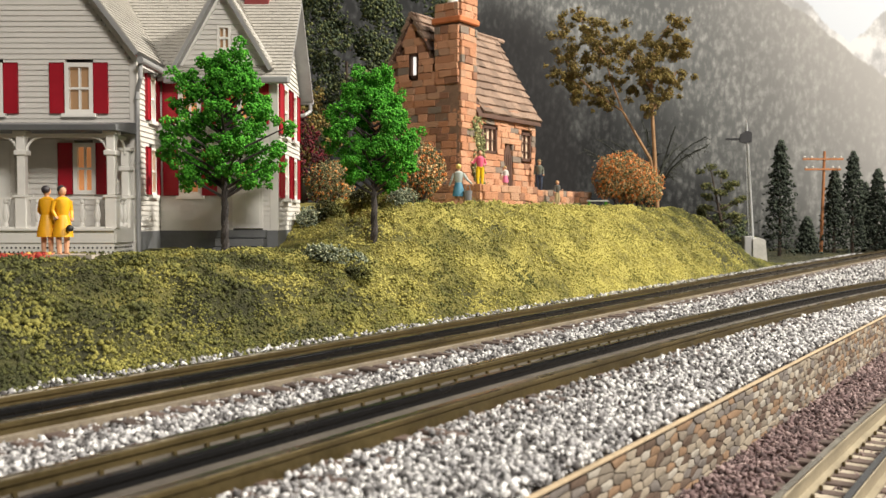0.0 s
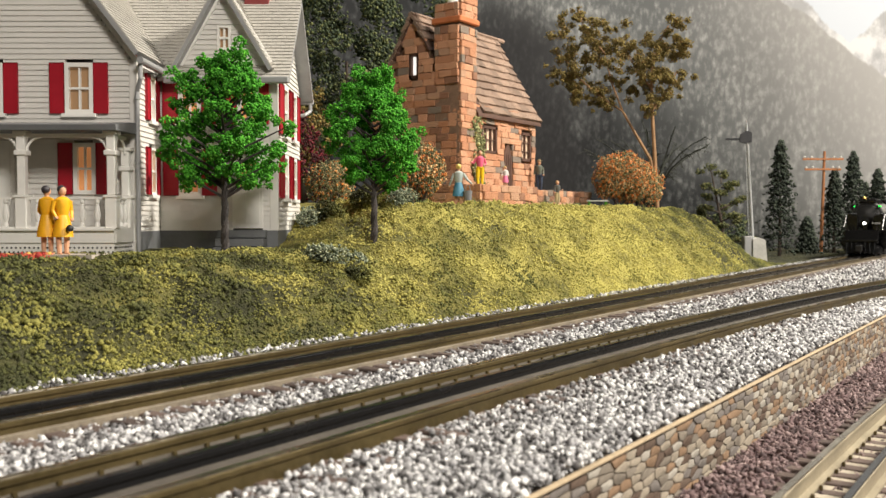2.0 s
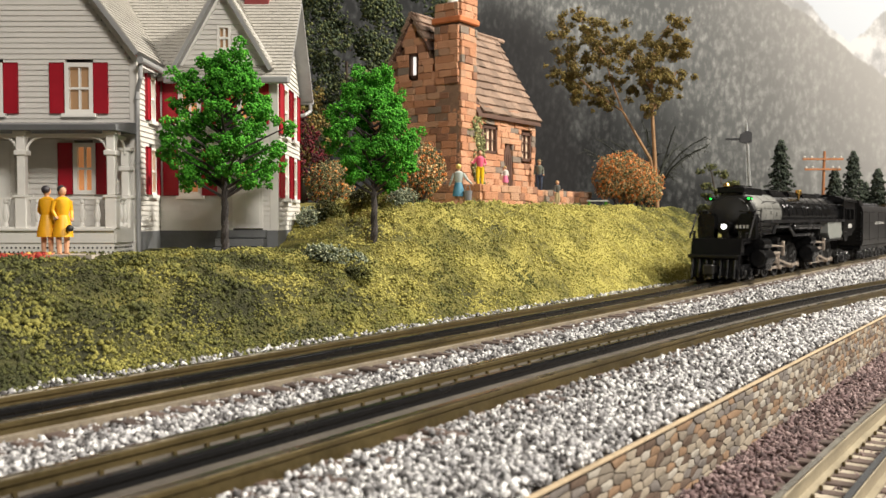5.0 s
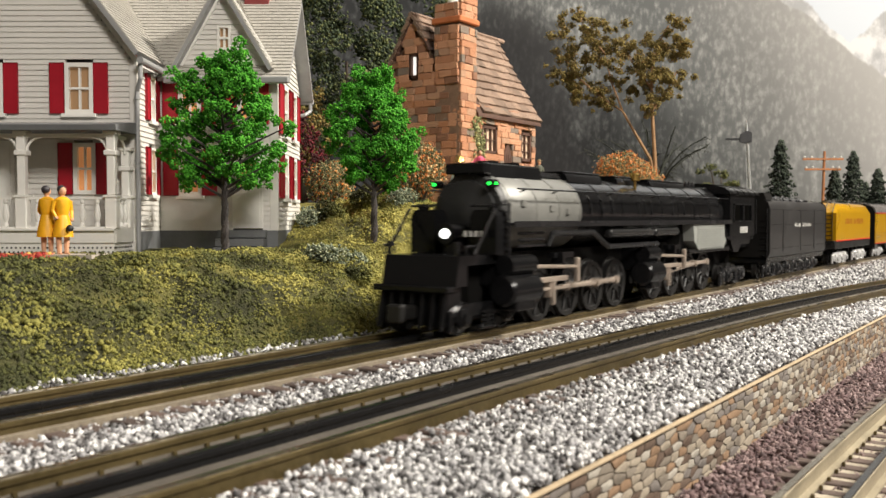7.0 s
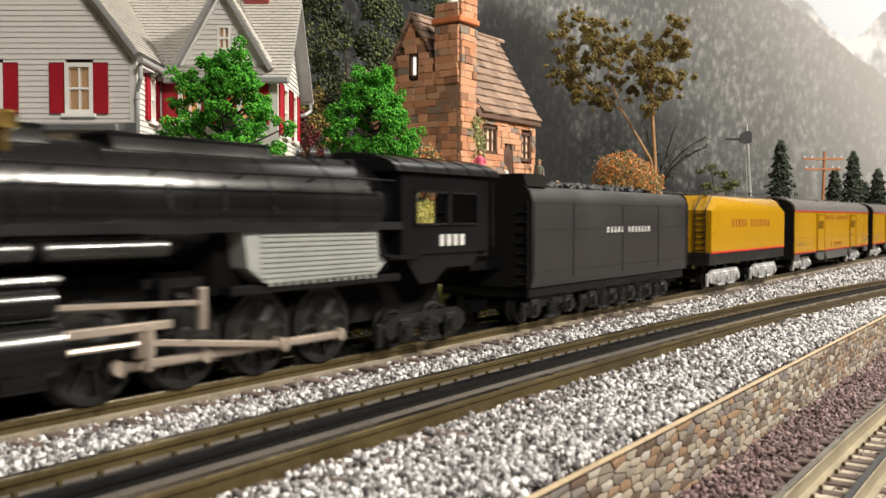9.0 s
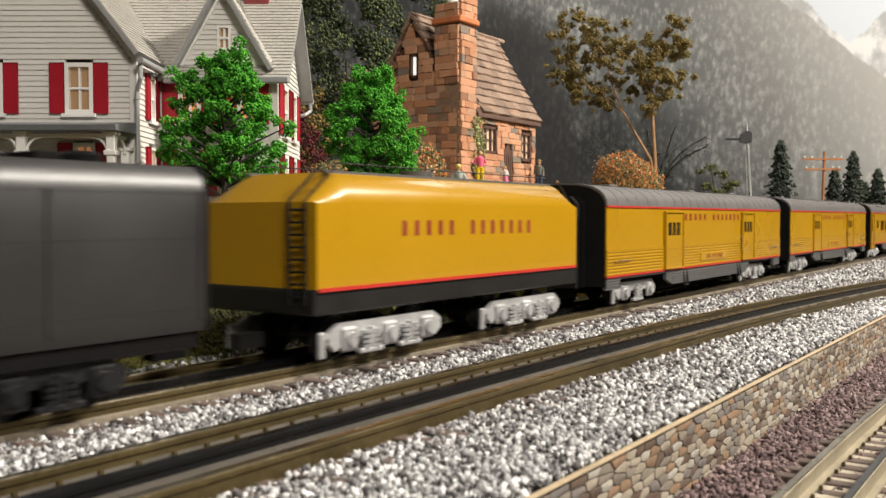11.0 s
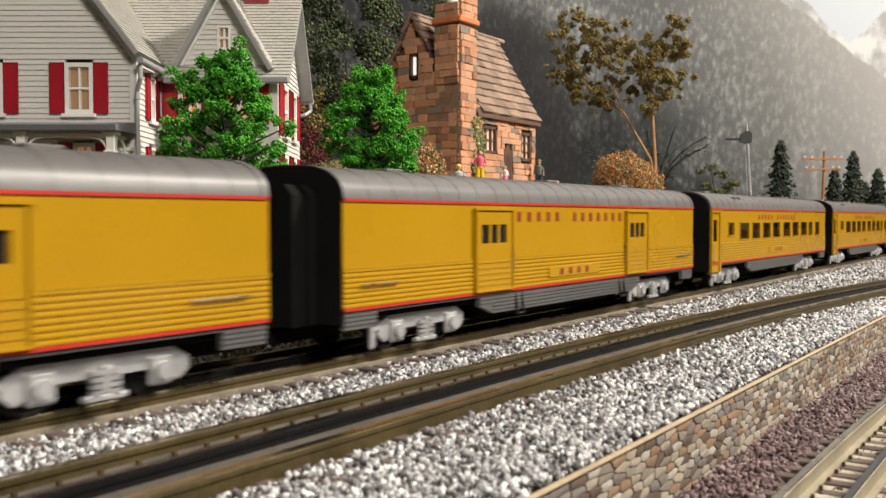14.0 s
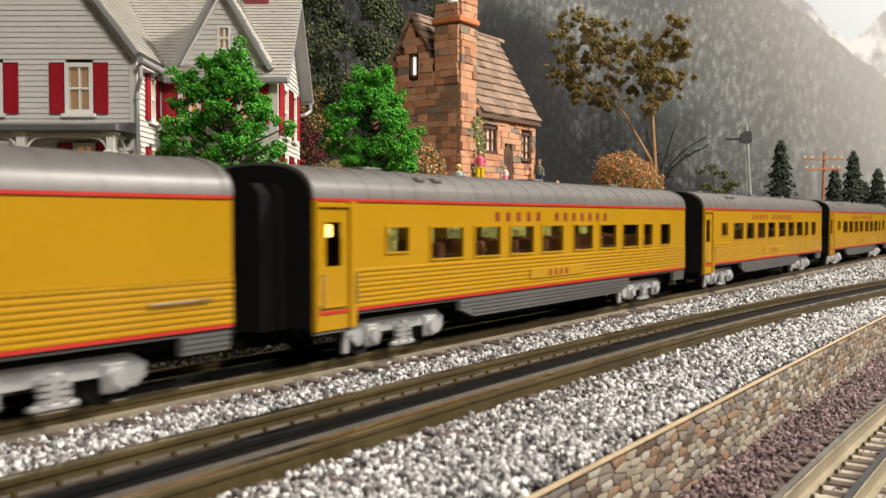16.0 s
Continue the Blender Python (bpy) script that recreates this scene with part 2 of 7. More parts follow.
bm = nb()
prism(bm, [(-1.9, 0.104), (0.75, 0.104), (1.1, 0.03), (2.75, -0.28), (5.5, -0.28), (5.5, 0.301), (-1.9, 0.301)], "z", -0.06, -0.0012)
solid("roadbed", bm, M_bed, "grey ballast bed under the two upper tracks", "ground", kind="structure")
bm = nb()
prism(bm, [(-1.9, -0.5), (5.5, -0.5), (5.5, -0.27), (2.75, -0.27), (1.1, 0.04), (0.75, 0.112), (-1.9, 0.112)], "z", -0.06, -0.0265)
solid("lower_bed", bm, M_brownbed, "brown gravel bed of the lower track", "ground", kind="structure")

bm = nb()
B(bm, -1.95, 5.55, -0.52, 1.78, -0.14, -0.061, 0.004)
solid("layout_table", bm, M_table, "dark wooden table that carries the railway layout", "table", kind="structure")
for x in (-1.8, 1.8, 5.4):
    for y in (-0.4, 1.6):
        bm = nb()
        B(bm, x - 0.04, x + 0.04, y - 0.04, y + 0.04, -1.0, -0.14, 0.003)
        solid("trim", bm, M_table, "square wooden table leg", "table leg", kind="structure")
for nm, a in (("floor", (-2.7, 6.2, -2.6, 2.1, -1.05, -1.0)), ("ceiling", (-2.7, 6.2, -2.6, 2.1, 1.7, 1.75)), ("wall_west", (-2.75, -2.7, -2.6, 2.1, -1.0, 1.7)),
              ("wall_east", (6.2, 6.25, -2.6, 2.1, -1.0, 1.7)), ("wall_south", (-2.7, 6.2, -2.65, -2.6, -1.0, 1.7)), ("wall_north", (-2.7, 6.2, 2.1, 2.15, -1.0, 1.7))):
    bm = nb()
    B(bm, *a)
    solid(nm, bm, M_room, "plain pale painted room surface", "wall", kind="structure")

# ---- backdrop: a curved wall with a printed mountain forest ----
def backdrop_material():
    m, N, L, P = nodes_of("mountain_print")
    tc = N.new("ShaderNodeTexCoord")
    sep = N.new("ShaderNodeSeparateXYZ")
    L.new(tc.outputs["UV"], sep.inputs[0])

    def math_node(op, a, b=None, clamp=False):
        n = N.new("ShaderNodeMath")
        n.operation, n.use_clamp = op, clamp
        for k, q in enumerate((a, b)):
            if q is None:
                continue
            if isinstance(q, (int, float)):
                n.inputs[k].default_value = q
            else:
                L.new(q, n.inputs[k])
        return n.outputs[0]

    def noise_node(scale, detail, vec, rough=0.6):
        n = N.new("ShaderNodeTexNoise")
        n.inputs["Scale"].default_value, n.inputs["Detail"].default_value, n.inputs["Roughness"].default_value = scale, detail, rough
        L.new(vec, n.inputs["Vector"])
        return n.outputs["Fac"]

    def stretched(sx, sy):
        n = N.new("ShaderNodeMapping")
        n.inputs["Scale"].default_value = (sx, sy, 1)
        L.new(tc.outputs["UV"], n.inputs["Vector"])
        return n.outputs[0]

    def rgb_mix(f, a, b):
        n = N.new("ShaderNodeMix")
        n.data_type = "RGBA"
        if isinstance(f, (int, float)):
            n.inputs[0].default_value = f
        else:
            L.new(f, n.inputs[0])
        for k, q in ((6, a), (7, b)):
            if isinstance(q, tuple):
                n.inputs[k].default_value = (*q, 1)
            else:
                L.new(q, n.inputs[k])
        return n.outputs[2]

    def range_node(v, a, b, lo=0.0, hi=1.0):
        n = N.new("ShaderNodeMapRange")
        n.interpolation_type = "SMOOTHSTEP"
        for k, q in (("From Min", a), ("From Max", b), ("To Min", lo), ("To Max", hi)):
            n.inputs[k].default_value = q
        L.new(v, n.inputs["Value"])
        return n.outputs[0]

    u, v = sep.outputs[0], sep.outputs[1]
    # ranks of firs: tall narrow cells, dark between pale crowns
    cells = N.new("ShaderNodeTexVoronoi")
    cells.inputs["Scale"].default_value, cells.inputs["Detail"].default_value = 1.0, 2.0
    L.new(stretched(105, 46), cells.inputs["Vector"])
    trees = math_node("ADD", math_node("MULTIPLY", noise_node(1.0, 6, stretched(80, 52), 0.66), 0.72), math_node("MULTIPLY", math_node("SUBTRACT", 1.0, cells.outputs["Distance"]), 0.26))
    ranks = noise_node(1.0, 3, stretched(7, 5), 0.5)
    firs = range_node(math_node("ADD", math_node("MULTIPLY", trees, 0.8), math_node("MULTIPLY", ranks, 0.35)), 0.40, 0.82)
    near = rgb_mix(firs, (0.016, 0.017, 0.018), (0.13, 0.135, 0.135))
    far = rgb_mix(firs, (0.115, 0.12, 0.12), (0.42, 0.425, 0.41))
    haze = math_node("ADD", math_node("ADD", u, math_node("MULTIPLY", math_node("SUBTRACT", v, 0.3), 1.3)), math_node("MULTIPLY", math_node("SUBTRACT", ranks, 0.5), 0.5))
    wood = rgb_mix(range_node(haze, 1.96, 2.34), near, far)
    # a dark oval patch in the printed forest, its edge broken by noise
    du = math_node("DIVIDE", math_node("SUBTRACT", math_node("ADD", u, math_node("MULTIPLY", math_node("SUBTRACT", ranks, 0.5), 0.3)), 1.93), 0.17)
    dv = math_node("DIVIDE", math_node("SUBTRACT", v, 0.26), 0.26)
    dark_patch = range_node(math_node("ADD", math_node("MULTIPLY", du, du), math_node("MULTIPLY", dv, dv)), 0.4, 1.4, 0.8, 0.0)
    wood = rgb_mix(dark_patch, wood, (0.022, 0.021, 0.022))
    mist = range_node(math_node("ADD", math_node("MULTIPLY", v, 0.5), u), 2.42, 2.95)
    wood = rgb_mix(math_node("MULTIPLY", mist, 0.75), wood, (0.56, 0.54, 0.52))
    # the ridge falls towards the far end, snow and sky above it
    wob = math_node("MULTIPLY", math_node("SUBTRACT", noise_node(1.0, 6, stretched(9, 3), 0.6), 0.5), 0.07)
    ridge = math_node("ADD", math_node("MULTIPLY", math_node("SUBTRACT", u, 2.478), 0.87), math_node("ADD", v, wob))
    snowy = noise_node(1.0, 5, stretched(14, 9), 0.65)
    snow = rgb_mix(range_node(snowy, 0.4, 0.6), (0.4, 0.4, 0.41), (0.72, 0.72, 0.72))
    peak = math_node("ADD", math_node("MULTIPLY", math_node("ABSOLUTE", math_node("SUBTRACT", u, 2.60)), -0.9), math_node("ADD", v, math_node("MULTIPLY", wob, 1.8)))
    high = rgb_mix(range_node(peak, 0.412, 0.42), snow, (0.62, 0.66, 0.72))
    col = rgb_mix(range_node(ridge, 0.500, 0.508), wood, high)
    L.new(col, P.inputs["Base Color"])
    P.inputs["Roughness"].default_value = 0.75
    P.inputs["Specular IOR Level"].default_value = 0.2
    return m


def backdrop_line(s):
    """Where the backdrop stands, s metres along it: straight beside the layout, then round a bend towards the track."""
    if s < 1.0:
        return (-0.2 + s, 1.32)
    a = min((s - 1.0) / 1.15, 1.25)
    r = 1.15
    x, y = 0.8 + r * math.sin(a), 1.32 - r * (1 - math.cos(a))
    rest = s - 1.0 - 1.15 * 1.25
    if rest > 0:
        x, y = x + rest * math.cos(1.25), y - rest * math.sin(1.25)
    return (x, y)


ss = np.linspace(-0.6, 2.72, 90)
line = np.array([backdrop_line(s) for s in ss])
zs = np.linspace(-0.05, 1.0, 12)
vv = np.array([(p[0], p[1], z) for p in line for z in zs])
k = len(zs)
ff = np.array([(i * k + j, (i + 1) * k + j, (i + 1) * k + j + 1, i * k + j + 1) for i in range(len(ss) - 1) for j in range(k - 1)])
me = raw("backdrop", vv, ff, backdrop_material(), True)
uv = me.uv_layers.new(name="UVMap")
for lp in me.loops:
    i, j = divmod(lp.vertex_index, k)
    uv.data[lp.index].uv = (ss[i], zs[j])
tagged(new("backdrop", me), "printed backdrop of a misty forested mountain", "backdrop", kind="structure")
# ---- tracks ----
def sweep(bm, profile, path):
    """A closed profile of (across, up) swept along points (x, y, z)."""
    rings = []
    n = len(path)
    for i, p in enumerate(path):
        a, b = Vector(path[max(i - 1, 0)]), Vector(path[min(i + 1, n - 1)])
        d = (b - a).normalized()
        side = Vector((-d.y, d.x, 0))
        rings.append([bm.verts.new(Vector(p) + side * q[0] + Vector((0, 0, q[1]))) for q in profile])
    k = len(profile)
    for lo, hi in zip(rings[:-1], rings[1:]):
        for i in range(k):
            bm.faces.new((lo[i], lo[(i + 1) % k], hi[(i + 1) % k], hi[i]))
    bm.faces.new(rings[0][::-1])
    bm.faces.new(rings[-1])
    return bm


RAIL = [(-0.0026, 0), (0.0026, 0), (0.0026, 0.0007), (0.0007, 0.0013), (0.0006, 0.0048), (0.0013, 0.0055), (0.0013, 0.0066), (0.0008, 0.007), (-0.0008, 0.007), (-0.0013, 0.0066), (-0.0013, 0.0055), (-0.0006, 0.0048), (-0.0007, 0.0013), (-0.0026, 0.0007)]
HEAD = [(-0.00115, 0.0069), (0.00115, 0.0069), (0.00105, 0.0072), (-0.00105, 0.0072)]


M_sand = mat("pale_sand", (0.42, 0.37, 0.29), 0.95, scale=90, fine=700, vary=0.3, bump=0.0006)
M_tandust = mat("tan_dust", (0.19, 0.158, 0.115), 0.95, scale=90, fine=700, vary=0.35, bump=0.0005)
M_railpale = mat("pale_nickel_rail", (0.36, 0.31, 0.22), 0.45, 0.4, scale=50, fine=500, vary=0.2)


def tie_mesh(length, width, high):
    bm = nb()
    B(bm, -width / 2, width / 2, -length / 2, length / 2, -high, 0, 0.0004)
    return finish(bm, "tie", M_tie)


def track(label, fy, z, x0, x1, step, length, width, seed, lift=0.0, outer=M_railside, fill=0.0184, web=M_tiedust):
    tr = thing("track", label, "railway track", pose(0, 0, z), kind="structure")
    xs = np.arange(-1.9, 5.5, 0.04)
    for o, m in ((-0.0165, outer), (0, M_railmid if lift else outer), (0.0165, outer)):
        path = []
        for x in xs:
            g = (fy(x + 0.001) - fy(x - 0.001)) / 0.002
            path.append((x - o * g, fy(x) + o, 0))
        r = part("rail", sweep(nb(), RAIL, path), m, tr)
        part("rail_head", sweep(nb(), HEAD, path), M_railtop if o else M_railmid, r)
    rng = random.Random(seed)
    me = tie_mesh(length, width, 0.004)
    x = x0
    while x < x1:
        g = math.degrees(math.atan((fy(x + 0.001) - fy(x - 0.001)) / 0.002))
        piece("tie", me, tr, pose(x, fy(x) + rng.uniform(-0.001, 0.001), lift + rng.uniform(-0.0005, 0.0001), rng.uniform(-0.6, 0.6), rng.uniform(-1, 1), g + rng.uniform(-1.5, 1.5)))
        x += step
    if not lift:
        bed = [(x, fy(x), 0) for x in xs]
        part("sand_strip", sweep(nb(), [(-0.0150, -0.003), (0.0150, -0.003), (0.0150, -0.0007), (-0.0150, -0.0007)], bed), M_sand, tr, "pale sandy fill between the rails")
    if lift:
        bed = [(x, fy(x), 0) for x in xs]
        part("tie_web", sweep(nb(), [(-fill, 0.0008), (fill, 0.0008), (fill, 0.0031), (fill - 0.0004, 0.0034), (-fill + 0.0004, 0.0034), (-fill, 0.0031)], bed), web, tr, "dusty grey web between the rails")
    # spike heads beside each rail foot
    bm = nb()
    x = x0
    while x < min(x1, 0.95):
        for o in (-0.0132, 0.0132):
            B(bm, x - 0.0005, x + 0.0005, fy(x) + o - 0.0005, fy(x) + o + 0.0005, lift - 0.0003, lift + (0.0022 if lift else 0.0013))
        x += step
    ob = part("spikes", bm, M_railside, tr)
    ob["kind"] = "stuff"
    return tr


def y_far(x):
    return 0.2515


def y_low(x):
    return 0.0515 - 0.10 * np.clip(x - 0.3, 0, 0.9) ** 2 - 0.18 * np.clip(x - 1.2, 0, 1.6)


track("three-rail model track with brown ties in pale ballast", y_far, 0.0, 0.02, 1.62, 0.0102, 0.063, 0.0055, 1, 0.0022, fill=0.0190, web=M_tandust)
track("three-rail model track curving gently away over pale ballast", track2_y, 0.0, 0.02, 1.40, 0.0102, 0.063, 0.0055, 2, 0.0022, fill=0.0170)
track("lower three-rail track with close brown ties", y_low, -0.0245, 0.1, 0.9, 0.0112, 0.058, 0.0058, 3, outer=M_railpale)

# ---- loose stone ----
ICO = bmesh.new()
bmesh.ops.create_icosphere(ICO, subdivisions=1, radius=1.0)
ICO_V = np.array([v.co[:] for v in ICO.verts])
ICO.verts.index_update()
ICO_F = np.array([[v.index for v in f.verts] for f in ICO.faces])
ICO.free()


OCTA_V = np.array([(1, 0, 0), (-1, 0, 0), (0, 1, 0), (0, -1, 0), (0, 0, 1), (0, 0, -1)], float)
OCTA_F = np.array([(0, 2, 4), (2, 1, 4), (1, 3, 4), (3, 0, 4), (2, 0, 5), (1, 2, 5), (3, 1, 5), (0, 3, 5)])


def scatter(name, at, size, flat, jag, material, seed, base_v=ICO_V, base_f=ICO_F):
    """Many rough lumps: centres at, radii size, each squashed, jagged and turned its own way."""
    rng = np.random.RandomState(seed)
    n, k = len(at), len(base_v)
    v = base_v[None] * (1 + rng.uniform(-jag, jag, (n, k, 1))) + rng.uniform(-jag, jag, (n, k, 3)) * 0.4
    v = v * rng.uniform(flat, 1.15, (n, 1, 3)) * size[:, None, None]
    q = rng.normal(size=(n, 4))
    q /= np.linalg.norm(q, axis=1)[:, None]
    w, x, y, z = q.T
    R = np.stack([1 - 2 * (y * y + z * z), 2 * (x * y - z * w), 2 * (x * z + y * w), 2 * (x * y + z * w), 1 - 2 * (x * x + z * z), 2 * (y * z - x * w), 2 * (x * z - y * w), 2 * (y * z + x * w), 1 - 2 * (x * x + y * y)], 1).reshape(n, 3, 3)
    v = np.einsum("nij,nkj->nki", R, v) + at[:, None]
    f = base_f[None] + (np.arange(n) * k)[:, None, None]
    return raw(name, v.reshape(-1, 3), f.reshape(-1, 3), material)


def strip(n, x0, x1, y0, y1, seed, gather=1.6):
    """n places in a strip, closer together at its near end."""
    rng = np.random.RandomState(seed)
    x = x0 + (x1 - x0) * rng.uniform(0, 1, n) ** gather
    return x, rng.uniform(y0, y1, n), rng


def ballast():
    at, size = [], []
    for n, y0, y1, s in ((44000, 0.102, 0.1345, 1), (11500, 0.1335, 0.1480, 2), (30000, 0.190, 0.2225, 3), (10500, 0.2190, 0.2330, 4), (6500, 0.281, 0.309, 5), (4000, 0.2735, 0.284, 6)):
        x, y, rng = strip(n, 0.08, 1.66, y0, y1, s, 1.8)
        if s == 1:
            lip = 0.1018 - 0.2114 * np.clip(x - 0.75, 0, 2)
            y = lip + (y - 0.102) / 0.0325 * (track2_y(x) - 0.0325 - lip)
        elif s <= 3:
            y = y + (track2_y(x) - 0.167) * (1 if s < 3 else (0.2225 - y) / 0.0325)
        crown = np.clip(np.minimum(y - y0, y1 - y) / 0.012, 0, 1) if s in (3, 5) else np.full(n, 0.6 if s == 1 else 0.0)
        r = rng.uniform(0.0005, 0.00135, n) * (1 + 0.35 * x / 1.6)
        z = -0.0010 + rng.uniform(0, 0.0028, n) + 0.0010 * crown + (0.0008 if s == 2 else -0.0003 if s in (4, 6) else 0) - (0.0016 * np.clip((0.108 - y) / 0.006, 0, 1) if s == 1 else 0)
        at.append(np.stack([x, y, z], 1))
        size.append(r)
    return scatter("ballast", np.concatenate(at), np.concatenate(size), 0.72, 0.42, M_ballast, 11, OCTA_V, OCTA_F)


tagged(new("ballast", ballast()), "loose white and grey ballast stones beside the rails", "gravel", kind="stuff")


def brown_gravel():
    at, size = [], []
    for n, y0, y1, s in ((14000, 0.079, 0.1015, 21), (5500, 0.0655, 0.081, 22), (4000, 0.036, 0.067, 23)):
        x, y, rng = strip(n, 0.14, 0.85, y0, y1, s, 1.3)
        at.append(np.stack([x, y, -0.0268 + rng.uniform(0, 0.0018, n) - (0.0 if s == 21 else 0.0006)], 1))
        size.append(rng.uniform(0.0007, 0.0020, n))
    return scatter("brown_gravel", np.concatenate(at), np.concatenate(size), 0.35, 0.5, M_brown, 12, OCTA_V, OCTA_F)


tagged(new("brown_gravel", brown_gravel()), "purplish brown crushed gravel beside the lower track", "gravel", kind="stuff")

# ---- turf ----
def turf():
    rng = np.random.RandomState(31)
    n = 128000
    x = 0.12 + 1.13 * rng.uniform(0, 1, n) ** 1.15
    y = 0.298 + 0.19 * rng.uniform(0, 1, n) ** 1.2
    keep = np.abs(lumps(x, y, 190, 9)) * 1.3 + lumps(x, y, 70, 33) * 0.5 + rng.uniform(-0.7, 0.7, n) > -0.05
    keep &= ~((x < 0.47) & (y > 0.43)) | (rng.uniform(0, 1, n) < 0.3)
    keep &= y > 0.301 + 0.006 * smooth(0.3, 0.6, x)
    x, y = x[keep], y[keep]
    r = rng.uniform(0.00045, 0.00112, len(x)) * (1 + 0.7 * np.clip(lumps(x, y, 60, 35), 0, 1)) * np.where((x < 0.47) & (y > 0.43), 0.7, 1)
    at = np.stack([x, y, height(x, y) + r * rng.uniform(0.0, 0.9, len(x))], 1)
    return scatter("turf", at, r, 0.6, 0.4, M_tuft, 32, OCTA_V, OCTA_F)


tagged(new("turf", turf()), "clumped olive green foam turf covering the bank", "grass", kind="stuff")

# ---- retaining wall of small stones ----
M_wallstone = ramp_mat("wall_stone", [(0.0, (0.1, 0.065, 0.045)), (0.14, (0.23, 0.145, 0.085)), (0.34, (0.19, 0.16, 0.125)), (0.54, (0.3, 0.255, 0.195)), (0.78, (0.16, 0.14, 0.125)), (0.9, (0.36, 0.33, 0.28))], 0.85, "object", bump=0.0003, fine=900)
M_wallstone_far = ramp_mat("wall_stone_far", [(0.0, (0.1, 0.065, 0.045)), (0.14, (0.23, 0.145, 0.085)), (0.34, (0.19, 0.16, 0.125)), (0.54, (0.3, 0.255, 0.195)), (0.78, (0.16, 0.14, 0.125)), (0.9, (0.36, 0.33, 0.28))], 0.85, "island", bump=0.0003, fine=900)
M_mortar = mat("dark_mortar", (0.06, 0.043, 0.03), 0.95, scale=100, fine=800, vary=0.3)
M_ledge = mat("tan_board_edge", (0.4, 0.31, 0.2), 0.85, scale=60, fine=500, vary=0.25)


def clip_cell(poly, m, nrm):
    out = []
    for i, p in enumerate(poly):
        q = poly[(i + 1) % len(poly)]
        a, b = np.dot(p - m, nrm), np.dot(q - m, nrm)
        if a <= 0:
            out.append(p)
        if a * b < 0:
            out.append(p + (q - p) * (a / (a - b)))
    return out


def retaining_wall():
    w = thing("retaining_wall", "low retaining wall of small tan rubble stones", "stone wall", kind="structure")
    bm = nb()
    B(bm, -1.9, 0.75, 0.1005, 0.1045, -0.03, -0.0025)
    prism(bm, [(0.75, 0.1005), (1.1, 0.0265), (2.75, -0.2835), (5.5, -0.2835), (5.5, -0.2795), (2.75, -0.2795), (1.1, 0.0305), (0.75, 0.1045)], "z", -0.03, -0.0025)
    part("mortar", bm, M_mortar, w)
    bm = nb()
    B(bm, -1.9, 0.75, 0.0993, 0.1010, -0.0024, -0.0014, 0.0003)
    part("ledge", bm, M_ledge, w)
    bm = nb()
    prism(bm, [(0.75, 0.0993), (1.1, 0.0253), (2.75, -0.2847), (2.75, -0.2830), (1.1, 0.0270), (0.75, 0.1010)], "z", -0.0024, -0.0014)
    part("ledge", bm, M_ledge, w)
    rng = np.random.RandomState(5)
    z0, z1, pitch, rows = -0.0265, -0.003, 0.0074, 9
    rh = (z1 - z0) / rows
    # cells are cut in a stretched space, so that the stones lie flat in rough courses
    k = pitch / rh
    pts = []
    for i in range(int(0.60 / pitch)):
        for j in range(rows):
            if rng.uniform() < 0.9:
                pts.append((0.160 + (i + 0.5 * (j % 2) + rng.uniform(-0.30, 0.30)) * pitch, (z0 + (j + 0.5 + rng.uniform(-0.24, 0.24)) * rh) * k))
    pts = np.array(pts)
    rest = nb()
    for p in pts:
        cell = [np.array(q) for q in ((p[0] - 0.018, z0 * k), (p[0] + 0.018, z0 * k), (p[0] + 0.018, z1 * k), (p[0] - 0.018, z1 * k))]
        for q in pts[np.argsort(np.sum((pts - p) ** 2, 1))[1:22]]:
            cell = clip_cell(cell, (p + q) / 2, q - p)
            if len(cell) < 3:
                break
        if len(cell) < 3:
            continue
        cell = [np.array((q[0], q[1] / k)) for q in cell]
        c = np.mean(cell, 0)
        # the joint takes the same width all round
        size = np.ptp(np.array(cell), axis=0)
        shrink = 1 - 2 * np.array((0.00042, 0.00024)) / np.maximum(size, 0.001)
        soft = []
        m = len(cell)
        for i in range(m):
            a, b = cell[i], cell[(i + 1) % m]
            soft += [a + (b - a) * 0.12, a + (b - a) * 0.88]
        soft = [(q - c) * shrink for q in soft]
        dep = rng.uniform(0.00025, 0.0006)
        single = 0.19 < c[0] < 0.42
        bm = nb() if single else rest
        ox, oy, oz = (0, 0, 0) if single else (c[0], 0.1005, c[1])
        lo = [bm.verts.new((ox + q[0], oy + 0.0004, oz + q[1])) for q in soft]
        mid = [bm.verts.new((ox + q[0], oy - dep * 0.8, oz + q[1])) for q in soft]
        top = [bm.verts.new((ox + q[0] * 0.92, oy - dep, oz + q[1] * 0.92)) for q in soft]
        n = len(soft)
        for a, b in ((lo, mid), (mid, top)):
            for i in range(n):
                bm.faces.new((a[i], a[(i + 1) % n], b[(i + 1) % n], b[i]))
        bm.faces.new(top)
        if single:
            piece("stone", finish(bm, "stone", M_wallstone), w, pose(c[0], 0.1005, c[1]))
    far = part("far_stones", rest, M_wallstone_far, w)
    far["kind"] = "stuff"


retaining_wall()
